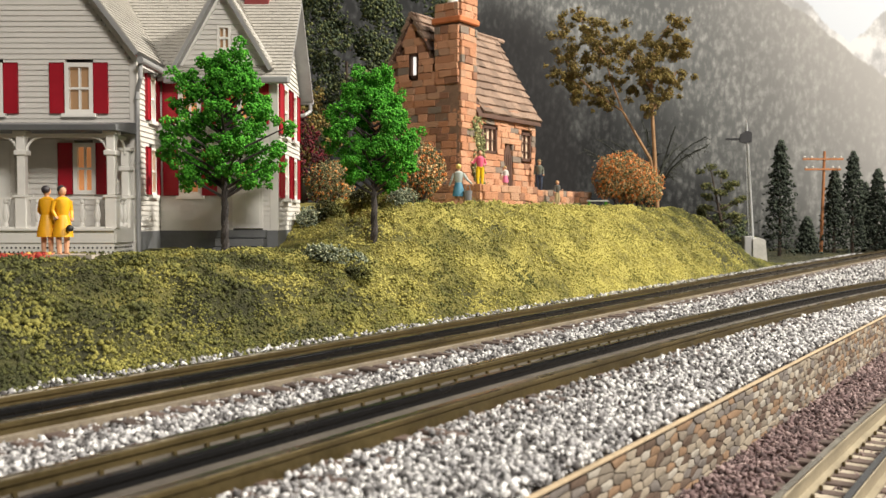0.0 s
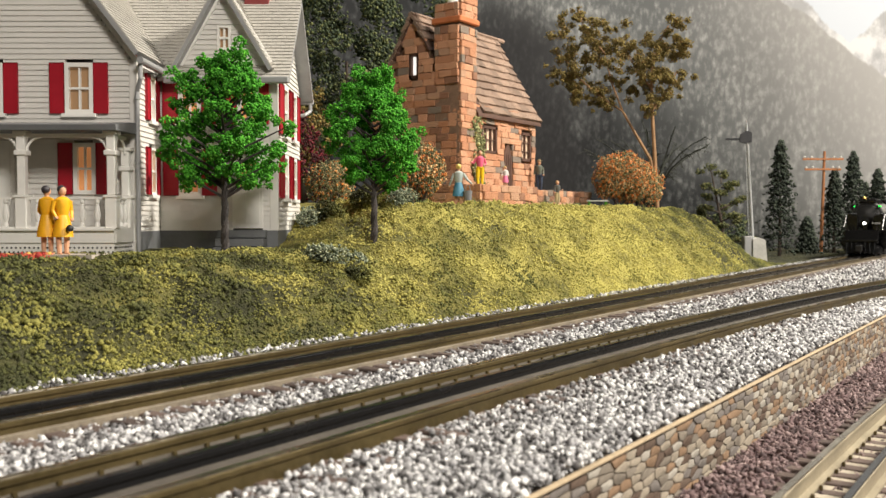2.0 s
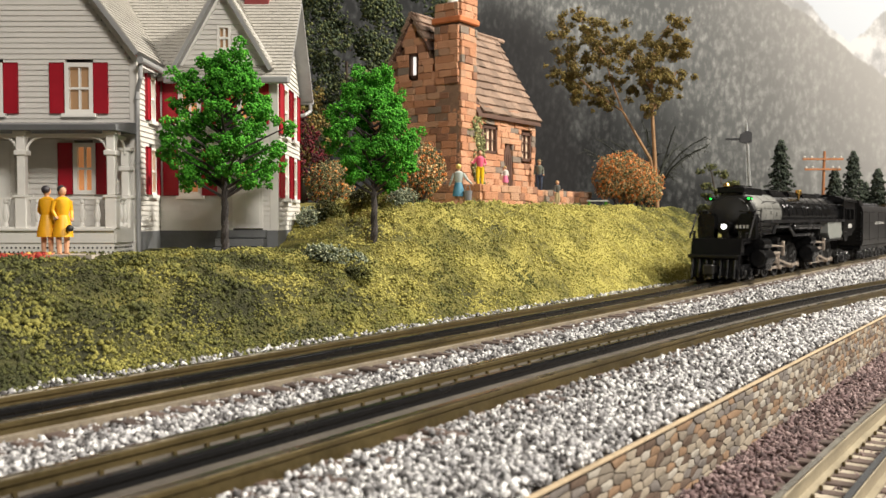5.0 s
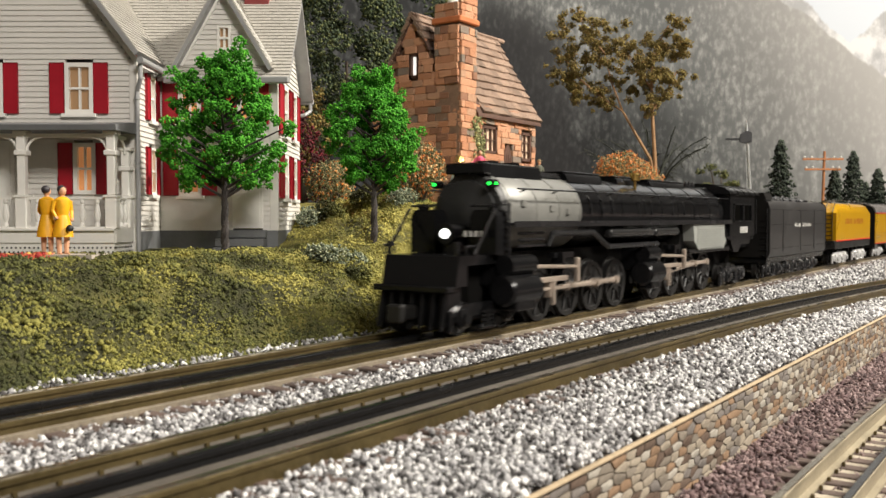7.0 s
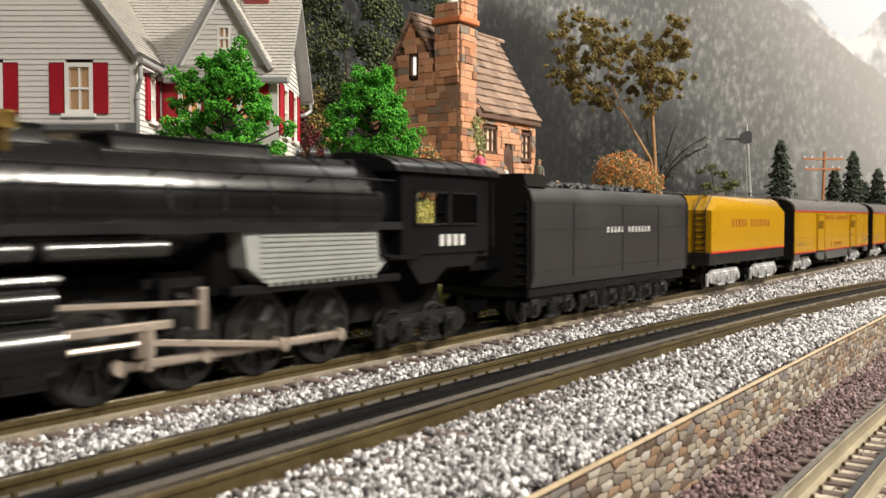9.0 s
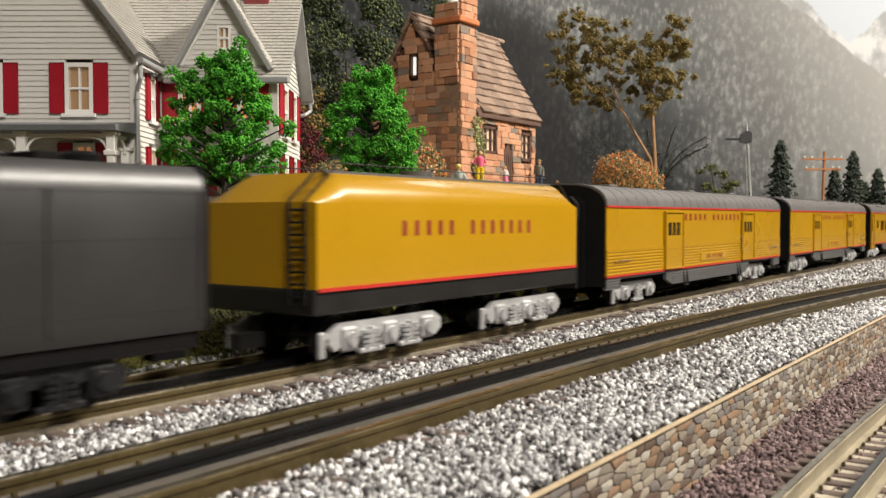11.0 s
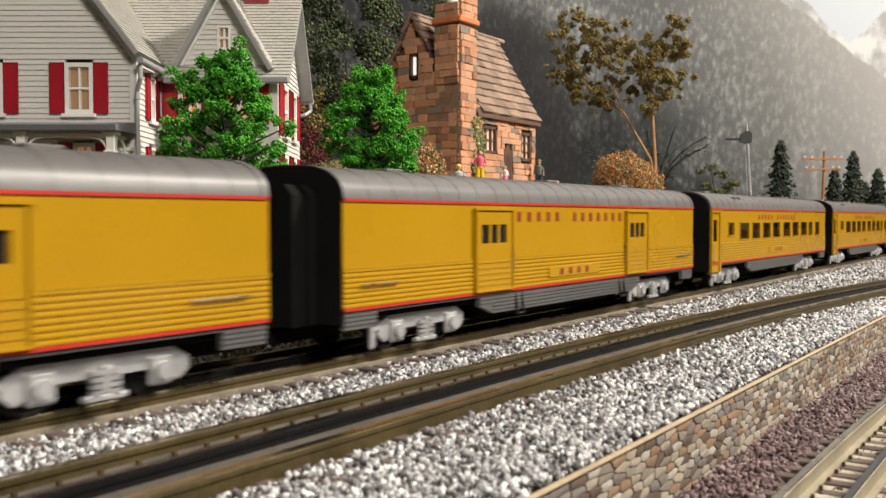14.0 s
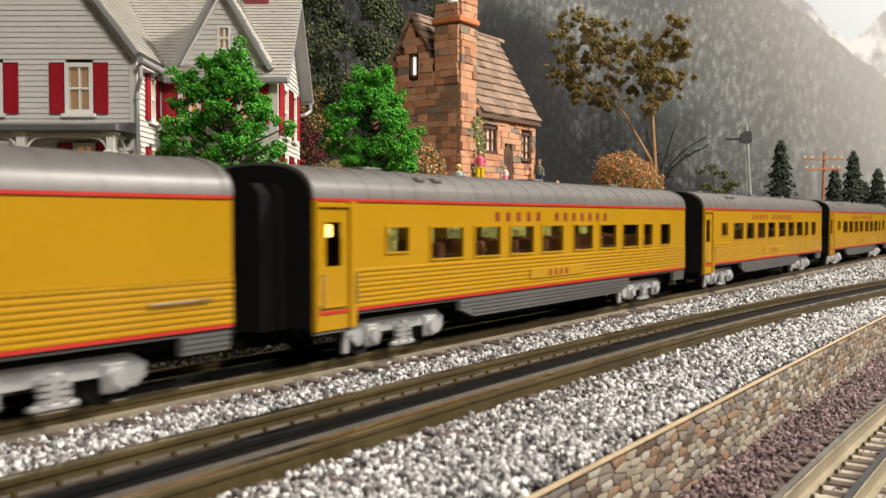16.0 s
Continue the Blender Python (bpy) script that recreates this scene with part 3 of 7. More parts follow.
# ---- train ----
SPEED = 0.2125
TRACK_Y = 0.2515
MOVING = []
WHEELS = []
M_silver = mat("silver_truck_paint", (0.5, 0.5, 0.5), 0.42, 0.5, scale=60, fine=600, vary=0.25, bump=0.0001)
M_wheel = mat("blackened_wheel", (0.014, 0.0135, 0.013), 0.42, 0.2, scale=60, fine=500)
M_tread = mat("steel_tread", (0.32, 0.31, 0.3), 0.3, 1.0, scale=60, fine=500)
M_red = mat("red_lettering_paint", (0.22, 0.026, 0.015), 0.4, scale=60, vary=0.1)
M_letter = mat("pale_lettering_paint", (0.62, 0.61, 0.58), 0.5, scale=60, vary=0.1)
M_inner = mat("dark_interior", (0.008, 0.0075, 0.007), 0.95, scale=60, vary=0.3, bump=0.0)
M_inner.node_tree.nodes["Principled BSDF"].inputs["Specular IOR Level"].default_value = 0.12
M_seat = mat("brown_seat_plastic", (0.3, 0.13, 0.06), 0.6, scale=60, vary=0.2, per_object=0.4)
M_pane = glass_mat("car_glass")
M_lamp = glow_mat("warm_lamp", (1.0, 0.62, 0.18), 5.0)
M_handle = mat("bright_grab_iron", (0.55, 0.5, 0.42), 0.3, 0.9, scale=80)


def wheel_disc(bm, s, r, y, spokes):
    lathe(bm, [(0.001, s * (y - 0.0024)), (r * 0.8, s * (y - 0.0024)), (r * 1.1, s * (y - 0.0022)), (r * 1.1, s * (y - 0.0012)), (r, s * (y - 0.001)), (r, s * (y + 0.0022)), (r * 0.84, s * (y + 0.0022)), (r * 0.8, s * (y + 0.0012)), (r * 0.35, s * (y + 0.001)), (r * 0.3, s * (y + 0.0026)), (0.001, s * (y + 0.0026))], 20, axis="y")
    for i in range(8 if spokes else 0):
        a = i * math.pi / 4
        C(bm, (math.cos(a) * r * 0.25, s * (y + 0.0016), math.sin(a) * r * 0.25), (math.cos(a) * r * 0.84, s * (y + 0.0016), math.sin(a) * r * 0.84), 0.0011, 0.0008, 5)
    return bm


def wheelset(parent, x, r, y=0.0155, spokes=False, zc=None):
    """Two wheels on an axle; spoked wheels are parts of their own under the axle."""
    bm = nb()
    z = 0.007 + r if zc is None else zc
    C(bm, (0, -y, 0), (0, y, 0), 0.0016, seg=8)
    if not spokes:
        for s in (-1, 1):
            wheel_disc(bm, s, r, y, False)
    w = part("driving_wheelset" if spokes else "wheelset", bm, M_wheel, parent, at=pose(x, 0, z))
    if spokes:
        for s in (-1, 1):
            part("wheel", wheel_disc(nb(), s, r, y, True), M_wheel, w)
    WHEELS.append((w, x, z, r))
    return w


def truck(parent, x, axles, r, material, length, yf=0.0235):
    bm = nb()
    B(bm, x - 0.006, x + 0.006, -0.018, 0.018, 0.0135, 0.0205, 0.0008)
    t = part("truck", bm, M_wheel, parent)
    for s in (-1, 1):
        bm = nb()
        y0, y1 = s * (yf - 0.0022), s * yf
        h = length / 2
        zc = 0.007 + r
        # frame: arched bar with drop ends, journal boxes, coil springs
        prism(bm, [(x - h, zc - 0.001), (x - h + 0.004, zc - 0.004), (x - h + 0.012, zc + 0.0005), (x + h - 0.012, zc + 0.0005), (x + h - 0.004, zc - 0.004), (x + h, zc - 0.001), (x + h, zc + 0.003), (x + h - 0.006, zc + 0.0065), (x - h + 0.006, zc + 0.0065), (x - h, zc + 0.003)], "y", y0, y1)
        for a in axles:
            B(bm, x + a - 0.0042, x + a + 0.0042, y1 - s * 0.001, y1 + s * 0.0016, zc - 0.0046, zc + 0.0048, 0.0009)
            C(bm, (x + a, y1, zc), (x + a, y1 + s * 0.0032, zc), 0.0033, 0.0027, 12)
        gaps = [(a + b) / 2 for a, b in zip(axles[:-1], axles[1:])]
        for a in gaps:
            for d in (-0.0032, 0.0032):
                for k in range(4):
                    C(bm, (x + a + d, y1 + s * 0.001, zc - 0.0042 + k * 0.0019), (x + a + d, y1 + s * 0.001, zc - 0.0029 + k * 0.0019), 0.0018, seg=8)
            B(bm, x + a - 0.007, x + a + 0.007, y1 - s * 0.001, y1 + s * 0.002, zc - 0.0062, zc - 0.0042, 0.0005)
            B(bm, x + a - 0.0012, x + a + 0.0012, y1, y1 + s * 0.0022, zc - 0.004, zc + 0.004, 0.0004)
        B(bm, x - h - 0.0045, x - h - 0.0015, y0, y1, zc - 0.0062, zc + 0.0038, 0.0006)
        B(bm, x - h - 0.002, x - h + 0.003, y0, y1, zc + 0.0012, zc + 0.0032)
        part("side_frame", bm, material, t)
    for a in axles:
        wheelset(t, x + a, r)
    return t


def bars(parent, x0, x1, z, h, y, material, words, label, name="lettering"):
    """Plain bars the size of the painted letters."""
    n = sum(words) + len(words) - 1
    w = (x1 - x0) / (n - 0.35)
    bm, i = nb(), 0
    for k in words:
        for _ in range(k):
            B(bm, x0 + i * w, x0 + i * w + w * 0.34, y - 0.00025, y + 0.0003, z - h / 2, z + h / 2)
            i += 1
        i += 1
    return part(name, bm, material, parent, label)


LEN, HALF, SILL, EAVE, CROWN = 0.3715, 0.030, 0.0271, 0.0687, 0.0818


def roof_outline(grow=0.0, base=EAVE):
    pts = []
    for i in range(15):
        a = math.pi * i / 14
        c, s = math.cos(a), math.sin(a)
        pts.append(((HALF + grow) * math.copysign(abs(c) ** 0.72, c), base + (CROWN + grow - base) * abs(s) ** 0.85))
    return pts


def ribs(bm, x0, x1, y, z0, z1, n, out):
    """Fluted sheet: n half-round ribs along x."""
    p = (z1 - z0) / n
    prof = [(y - out * -1 * 1.2, z0)]
    for i in range(n):
        for f, o in ((0.06, 0.0), (0.2, 0.75), (0.45, 1.0), (0.7, 0.75), (0.84, 0.0)):
            prof.append((y + out * o * (-1 if y < 0 else 1), z0 + (i + f) * p))
    prof.append((y, z1))
    inner = y * 0.965
    prof = [(inner, z0)] + prof[1:] + [(inner, z1)]
    prism(bm, prof, "x", x0, x1)


def car_shell(car):
    """Roof, ends, skirts, stripes, diaphragms and trucks, which all six cars share."""
    bm = nb()
    prism(bm, roof_outline(), "x", 0.0, LEN)
    prism(bm, roof_outline(0.0004), "x", 0.0, 0.003)
    prism(bm, roof_outline(0.0004), "x", LEN - 0.003, LEN)
    for i in range(1, 24):
        prism(bm, roof_outline(0.00016), "x", i * LEN / 24 - 0.0003, i * LEN / 24 + 0.0003)
    part("roof", bm, M_roofgrey, car, "grey painted arched roof", smooth=False)
    for k in (0.055, 0.20, 0.30):
        bm = nb()
        B(bm, k, k + 0.012, -0.007, 0.007, CROWN - 0.001, CROWN + 0.0012, 0.0005)
        part("roof_vent", bm, M_roofgrey, car)
    for s in (-1, 1):
        for z in (EAVE - 0.0006, SILL):
            bm = nb()
            B(bm, 0.0004, LEN - 0.0004, s * (HALF + 0.0006), s * (HALF - 0.001), z - 0.00045, z + 0.00065)
            part("red_stripe", bm, M_redline, car)
        bm = nb()
        y0, y1 = s * (HALF - 0.0004), s * (HALF - 0.0026)
        for a, b, lo in ((0.001, 0.020, 0.0195), (0.094, LEN - 0.094, 0.0172), (LEN - 0.020, LEN - 0.001, 0.0195)):
            p = [(a + (0.012 if lo < 0.019 else 0), lo), (b - (0.012 if lo < 0.019 else 0), lo), (b, lo + 0.004), (b, SILL), (a, SILL), (a, lo + 0.004)]
            prism(bm, p, "y", y0, y1)
            for k in range(4):
                z = lo + 0.0016 + k * 0.0017
                B(bm, a + (0.011 if lo < 0.019 and k < 2 else 0.0), b - (0.011 if lo < 0.019 and k < 2 else 0.0), y0, y0 + s * 0.0004, z, z + 0.0008)
        B(bm, 0.02, 0.094, y0, y1, SILL - 0.0018, SILL)
        B(bm, LEN - 0.094, LEN - 0.02, y0, y1, SILL - 0.0018, SILL)
        part("skirt", bm, M_skirt, car, "dark grey fluted skirt")
    bm = nb()
    B(bm, 0.004, LEN - 0.004, -0.026, 0.026, 0.0225, SILL + 0.001)
    B(bm, 0.11, 0.26, -0.018, 0.018, 0.013, 0.0225, 0.001)
    for k in (0.002, LEN - 0.006):
        B(bm, k - 0.012, k + 0.016, -0.003, 0.003, 0.0135, 0.019, 0.0008)
    part("underframe", bm, M_inner, car)
    for x0, s in ((0.0, -1), (LEN, 1)):
        end = roof_outline(-0.0006, EAVE - 0.002)
        bm = nb()
        prism(bm, [(HALF - 0.0008, 0.0215)] + end + [(-HALF + 0.0008, 0.0215)], "x", x0 + s * 0.0002, x0 - s * 0.0022)
        wall_end = part("end_wall", bm, M_inner, car, "black end wall")
        bm = nb()
        for w, h, a, b in ((0.0165, 0.074, 0.0, 0.004), (0.0150, 0.0725, 0.004, 0.008), (0.0165, 0.074, 0.008, 0.0125)):
            prism(bm, [(w, 0.021), (w, h - 0.004), (w - 0.004, h), (-w + 0.004, h), (-w, h - 0.004), (-w, 0.021)], "x", x0 + s * a, x0 + s * b)
        part("diaphragm", bm, M_inner, car)
    truck(car, 0.059, (-0.0195, 0.0195), 0.0085, M_silver, 0.061)
    truck(car, LEN - 0.059, (-0.0195, 0.0195), 0.0085, M_silver, 0.061)


def grab(car, x, z0, z1, s=-1):
    bm = nb()
    y = s * (HALF + 0.0018)
    tube(bm, [(x, s * HALF, z0), (x, y, z0), (x, y, z1), (x, s * HALF, z1)], 0.00032, 6)
    part("grab_iron", bm, M_handle, car)


def baggage_car(label, name_words):
    car = thing("baggage_car", label, "railway car", group="train cars")
    car_shell(car)
    doors = ((0.0889, 0.1200), (0.2550, 0.2860))
    for s in (-1, 1):
        bm = nb()
        B(bm, 0.0, LEN, s * HALF, s * (HALF - 0.0015), 0.0428, EAVE - 0.0008)
        edges = [0.0] + [q for d in doors for q in d] + [LEN]
        for a, b in zip(edges[::2], edges[1::2]):
            ribs(bm, a, b, s * HALF, SILL + 0.0004, 0.0428, 8, 0.00055)
        for a, b in doors:
            B(bm, a, b, s * (HALF - 0.0004), s * (HALF - 0.0018), SILL + 0.0004, 0.0428)
        side = part("side_wall", bm, M_yellow, car, "yellow sheet side with fluted lower half")
        B_t = nb()
        B(B_t, 0.0, LEN, s * (HALF + 0.0001), s * (HALF + 0.0005), 0.0424, 0.0431)
        part("moulding", B_t, M_yellow, side)
        for a, b in doors:
            bm = nb()
            y0, y1 = s * (HALF + 0.0001), s * (HALF + 0.0012)
            for q in ((a, b, 0.0585, 0.0645), (a, b, 0.0285, 0.0500), (a, a + 0.0045, 0.05, 0.0585), (b - 0.0045, b, 0.05, 0.0585)):
                B(bm, q[0], q[1], y0, y1, q[2], q[3])
            w = (b - a - 0.009) / 3
            for i in (1, 2):
                B(bm, a + 0.0045 + i * w - 0.0008, a + 0.0045 + i * w + 0.0008, y0, y1, 0.05, 0.0585)
            for k in range(5):
                B(bm, a + 0.001, b - 0.001, y1, y1 + s * 0.0003, 0.0305 + k * 0.0026, 0.0313 + k * 0.0026)
            door = part("door", bm, M_yellow, side)
            bm = nb()
            for q in ((a - 0.0008, a, 0.0280, 0.0658), (b, b + 0.0008, 0.0280, 0.0658), (a - 0.0012, b + 0.0025, 0.0650, 0.0660), (a, b, 0.0278, 0.0286)):
                B(bm, q[0], q[1], y0, s * (HALF + 0.0020), q[2], q[3])
            part("door_frame", bm, M_yellow, side)
            for i in range(3):
                bm = nb()
                B(bm, a + 0.0045 + i * w + 0.0008, a + 0.0045 + (i + 1) * w - 0.0008, s * (HALF + 0.0001), s * (HALF + 0.0004), 0.05, 0.0585)
                part("window_pane", bm, M_inner, side)
        bm = nb()
        B(bm, 0.158, 0.2177, s * HALF, s * (HALF + 0.0010), 0.0308, 0.0366, 0.0003)
        plate = part("name_plate", bm, M_yellow, side)
        bars(plate, 0.170, 0.206, 0.0337, 0.0032, s * (HALF + 0.0010), M_red, name_words, "red name painted on plate")
        bars(side, 0.127, 0.2515, 0.0622, 0.0046, s * HALF, M_red, (5, 7), "red spaced railway lettering")
        grab(car, 0.1215, 0.036, 0.046, s)
        grab(car, 0.253, 0.036, 0.046, s)
        for x in (0.126, 0.247):
            bm = nb()
            tube(bm, [(x, s * 0.0295, 0.0255), (x, s * 0.031, 0.0155), (x + 0.006, s * 0.031, 0.0155), (x + 0.006, s * 0.0295, 0.0255)], 0.0006, 6)
            part("step", bm, M_wheel, car)
        for x in (0.010, LEN - 0.032):
            bm = nb()
            tube(bm, [(x, s * HALF, 0.0362), (x, s * (HALF + 0.0016), 0.0362), (x + 0.022, s * (HALF + 0.0016), 0.0362), (x + 0.022, s * HALF, 0.0362)], 0.00035, 6)
            part("grab_iron", bm, M_handle, car)
    return car


WINDOWS = ((0.0417, 0.0557, 0.0482, 0.0578), (0.0714, 0.0953, 0.0445, 0.0575), (0.1052, 0.1267, 0.0445, 0.0575), (0.1364, 0.1585, 0.0445, 0.0575), (0.1677, 0.1901, 0.0445, 0.0575),
           (0.2030, 0.2256, 0.0445, 0.0575), (0.2357, 0.2570, 0.0445, 0.0575), (0.2674, 0.2900, 0.0445, 0.0575), (0.2990, 0.3125, 0.0445, 0.0575), (0.3266, 0.3434, 0.0445, 0.0575))


def coach(label):
    car = thing("coach", label, "railway car", group="train cars")
    car_shell(car)
    for s in (-1, 1):
        bm = nb()
        yo, yi = s * HALF, s * (HALF - 0.0015)
        B(bm, 0.023, LEN, yo, yi, 0.0578, EAVE - 0.0008)
        B(bm, 0.023, LEN, yo, yi, 0.0428, 0.0445)
        x = 0.023
        for a, b, z0, z1 in WINDOWS:
            B(bm, x, a, yo, yi, 0.0445, 0.0578)
            if z0 > 0.0446:
                B(bm, a, b, yo, yi, 0.0445, z0)
            if z1 < 0.0577:
                B(bm, a, b, yo, yi, z1, 0.0578)
            x = b
        B(bm, x, LEN, yo, yi, 0.0445, 0.0578)
        ribs(bm, 0.023, LEN, yo, SILL + 0.0004, 0.0428, 8, 0.00055)
        side = part("side_wall", bm, M_yellow, car, "yellow sheet side with a row of windows")
        for a, b, z0, z1 in WINDOWS:
            bm = nb()
            o = s * (HALF + 0.0006)
            for q in ((a - 0.0009, b + 0.0009, z0 - 0.0009, z0), (a - 0.0009, b + 0.0009, z1, z1 + 0.0009), (a - 0.0009, a, z0, z1), (b, b + 0.0009, z0, z1)):
                B(bm, q[0], q[1], yo - s * 0.0004, o, q[2], q[3])
            fr = part("window_frame", bm, M_yellow, side)
            bm = nb()
            B(bm, a, b, s * (HALF - 0.0012), s * (HALF - 0.0008), z0, z1)
            part("window_pane", bm, M_pane, side)
        # vestibule door
        bm = nb()
        y0, y1 = s * (HALF - 0.0006), s * (HALF + 0.0002)
        for q in ((0.0, 0.0205, 0.0208, 0.0440), (0.0, 0.0205, 0.0600, EAVE - 0.0008), (0.0, 0.0065, 0.0440, 0.0600), (0.0150, 0.0205, 0.0440, 0.0600)):
            B(bm, q[0], q[1], y0, y1, q[2], q[3])
        for q in ((0.0005, 0.0015, 0.0208, EAVE - 0.001), (0.0190, 0.0225, 0.0208, EAVE - 0.001), (0.0015, 0.019, 0.0655, 0.0665), (0.0035, 0.0175, 0.0290, 0.0296)):
            B(bm, q[0], q[1], y1, s * (HALF + 0.0012), q[2], q[3])
        door = part("door", bm, M_yellow, car)
        bm = nb()
        B(bm, 0.0065, 0.015, y0, y0 - s * 0.0003, 0.044, 0.060)
        part("window_pane", bm, M_pane, door)
        bm = nb()
        B(bm, 0.007, 0.0142, s * 0.0255, s * 0.0265, 0.0545, 0.0592, 0.0004)
        part("vestibule_lamp", bm, M_lamp, car, "warm lit vestibule lamp")
        grab(car, 0.0036, 0.030, 0.041, s)
        grab(car, 0.0222, 0.030, 0.041, s)
        bm = nb()
        B(bm, 0.1546, 0.2147, yo, s * (HALF + 0.0010), 0.0312, 0.0366, 0.0003)
        plate = part("name_plate", bm, M_yellow, side)
        bars(plate, 0.174, 0.196, 0.0339, 0.003, s * (HALF + 0.0010), M_red, (4,), "red number painted on plate")
        bars(side, 0.123, 0.247, 0.0622, 0.0042, s * HALF, M_red, (5, 7), "red spaced railway lettering")
    bm = nb()
    B(bm, 0.003, LEN - 0.003, -0.0283, 0.0283, 0.036, 0.038)
    B(bm, 0.0225, 0.0232, -0.028, 0.028, 0.038, EAVE)
    part("floor", bm, M_inner, car)
    # unseen strip added above the windows to warm the interior
    bm = nb()
    B(bm, 0.02, LEN - 0.02, -0.002, 0.002, 0.0672, 0.0682)
    part("ceiling_lamp", bm, glow_mat("coach_light", (1.0, 0.75, 0.4), 3.0), car, "warm interior light strip")
    bm = nb()
    B(bm, -0.0022, 0.0022, -0.0085, 0.0085, 0.0, 0.013, 0.001)
    B(bm, -0.009, -0.0022, -0.0085, 0.0085, 0.004, 0.007, 0.001)
    me = finish(bm, "seat", M_seat)
    for a, b, z0, z1 in WINDOWS[1:]:
        for s in (-1, 1):
            piece("seat", me, car, pose((a + b) / 2 + 0.004, s * 0.0165, 0.038))
    for k in (0.066, 0.078):
        bm = nb()
        B(bm, k, k + 0.006, -0.027, -0.019, 0.0765, 0.0785, 0.0005)
        part("roof_hatch", bm, M_roofgrey, car)
    return car


def water_tender():
    w = thing("water_tender", "yellow auxiliary water tender with grey frame and silver trucks", "railway car", group="train cars")
    L2 = 0.204
    bm = nb()
    arc = [(0.0195 + 0.0105 * math.cos(i * math.pi / 12), 0.0670 + 0.0118 * math.sin(i * math.pi / 12)) for i in range(7)]
    sec = [(0.0300, 0.0358)] + arc + [(-y, z) for y, z in arc[::-1]] + [(-0.0300, 0.0358)]
    # the roof slopes down to the ends
    loops = []
    for x, top in ((0.0, 0.0675), (0.0165, 0.0788), (L2 - 0.014, 0.0788), (L2, 0.0675)):
        loops.append([bm.verts.new((x, y, z if z < 0.0671 else 0.067 + (z - 0.067) * (top - 0.067) / 0.0118)) for y, z in sec])
    for p, q in zip(loops[:-1], loops[1:]):
        for i in range(len(sec)):
            bm.faces.new((p[i], p[(i + 1) % len(sec)], q[(i + 1) % len(sec)], q[i]))
    bm.faces.new(loops[0][::-1])
    bm.faces.new(loops[-1])
    body = part("tank", bm, M_yellow, w, "glossy yellow tank with sloped shoulders")
    for s in (-1, 1):
        bm = nb()
        B(bm, 0.001, L2 - 0.001, s * 0.0305, s * 0.029, 0.0348, 0.0362)
        part("red_stripe", bm, M_redline, w)
        bars(body, 0.050, 0.156, 0.0575, 0.0062, s * 0.0299, M_red, (5, 7), "large red railway lettering")
        bm = nb()
        pts = [(0.02, s * 0.0205, 0.0825), (L2 - 0.018, s * 0.0205, 0.0825)]
        tube(bm, pts, 0.0003, 5)
        for i in range(9):
            x = 0.02 + i * (L2 - 0.038) / 8
            C(bm, (x, s * 0.0205, 0.0785), (x, s * 0.0205, 0.0825), 0.0003, seg=5)
        part("roof_rail", bm, M_wheel, w)
        bm = nb()
        B(bm, 0.014, L2 - 0.014, s * 0.0215, s * 0.0195, 0.0785, 0.0795)
        part("red_stripe", bm, M_skirt, w)
    bm = nb()
    B(bm, -0.001, L2 + 0.001, -0.0295, 0.0295, 0.0262, 0.0357, 0.0008)
    B(bm, -0.012, 0.0, -0.003, 0.003, 0.0135, 0.019)
    B(bm, L2, L2 + 0.012, -0.003, 0.003, 0.0135, 0.019)
    part("frame", bm, M_wheel, w, "black frame")
    for s, x in ((-1, -0.0016), (1, L2 + 0.0016)):
        bm = nb()
        for y in (-0.026, -0.018):
            tube(bm, [(x, y, 0.030), (x, y, 0.068), (x - s * 0.016, y, 0.081)], 0.0005, 6)
        for k in range(8):
            C(bm, (x, -0.026, 0.033 + k * 0.0045), (x, -0.018, 0.033 + k * 0.0045), 0.0005, seg=6)
        part("ladder", bm, M_wheel, w)
    bm = nb()
    C(bm, (0.10, 0, 0.078), (0.10, 0, 0.083), 0.008, seg=16)
    part("hatch", bm, M_skirt, w)
    truck(w, 0.047, (-0.025, 0, 0.025), 0.0085, M_silver, 0.072, 0.0255)
    truck(w, L2 - 0.047, (-0.025, 0, 0.025), 0.0085, M_silver, 0.072, 0.0255)
    MOVING.append((w, 0.724))
    return w


water_tender()
for i in range(6):
    if i < 2:
        car = baggage_car(("yellow baggage car with grey roof and red stripes", "yellow baggage car with a short number plate")[i], ((3, 7), (4,))[i])
    else:
        car = coach("yellow passenger coach with grey roof and lit windows")
    MOVING.append((car, 0.9665 + i * 0.409))


# ---- locomotive and its tender: x = 0 at the headlight, the front towards -x ----
RODS = []
M_graphite = mat("graphite_smokebox_paint", (0.2, 0.2, 0.185), 0.42, 0.25, scale=30, fine=400, vary=0.18, bump=0.00008)
M_steelrod = mat("dull_bronze_steel", (0.5, 0.42, 0.35), 0.35, 0.6, scale=80, fine=500, vary=0.15)
M_boiler = mat("satin_black_boiler", (0.007, 0.007, 0.0075), 0.22, 0.0, scale=25, fine=500, vary=0.3, bump=0.00006)
M_boiler.node_tree.nodes["Principled BSDF"].inputs["Specular IOR Level"].default_value = 0.32
M_ash = mat("grey_firebox_sheet", (0.27, 0.28, 0.26), 0.5, 0.1, scale=40, fine=400, vary=0.12)
M_brass = mat("polished_brass", (0.75, 0.5, 0.15), 0.25, 1.0, scale=60)
M_headlight = glow_mat("headlight_glow", (1.0, 0.98, 0.95), 4.5)
M_green = glow_mat("green_marker_glow", (0.02, 1.0, 0.08), 3.0)
M_redlamp = glow_mat("red_marker_glow", (1.0, 0.03, 0.12), 6.0)
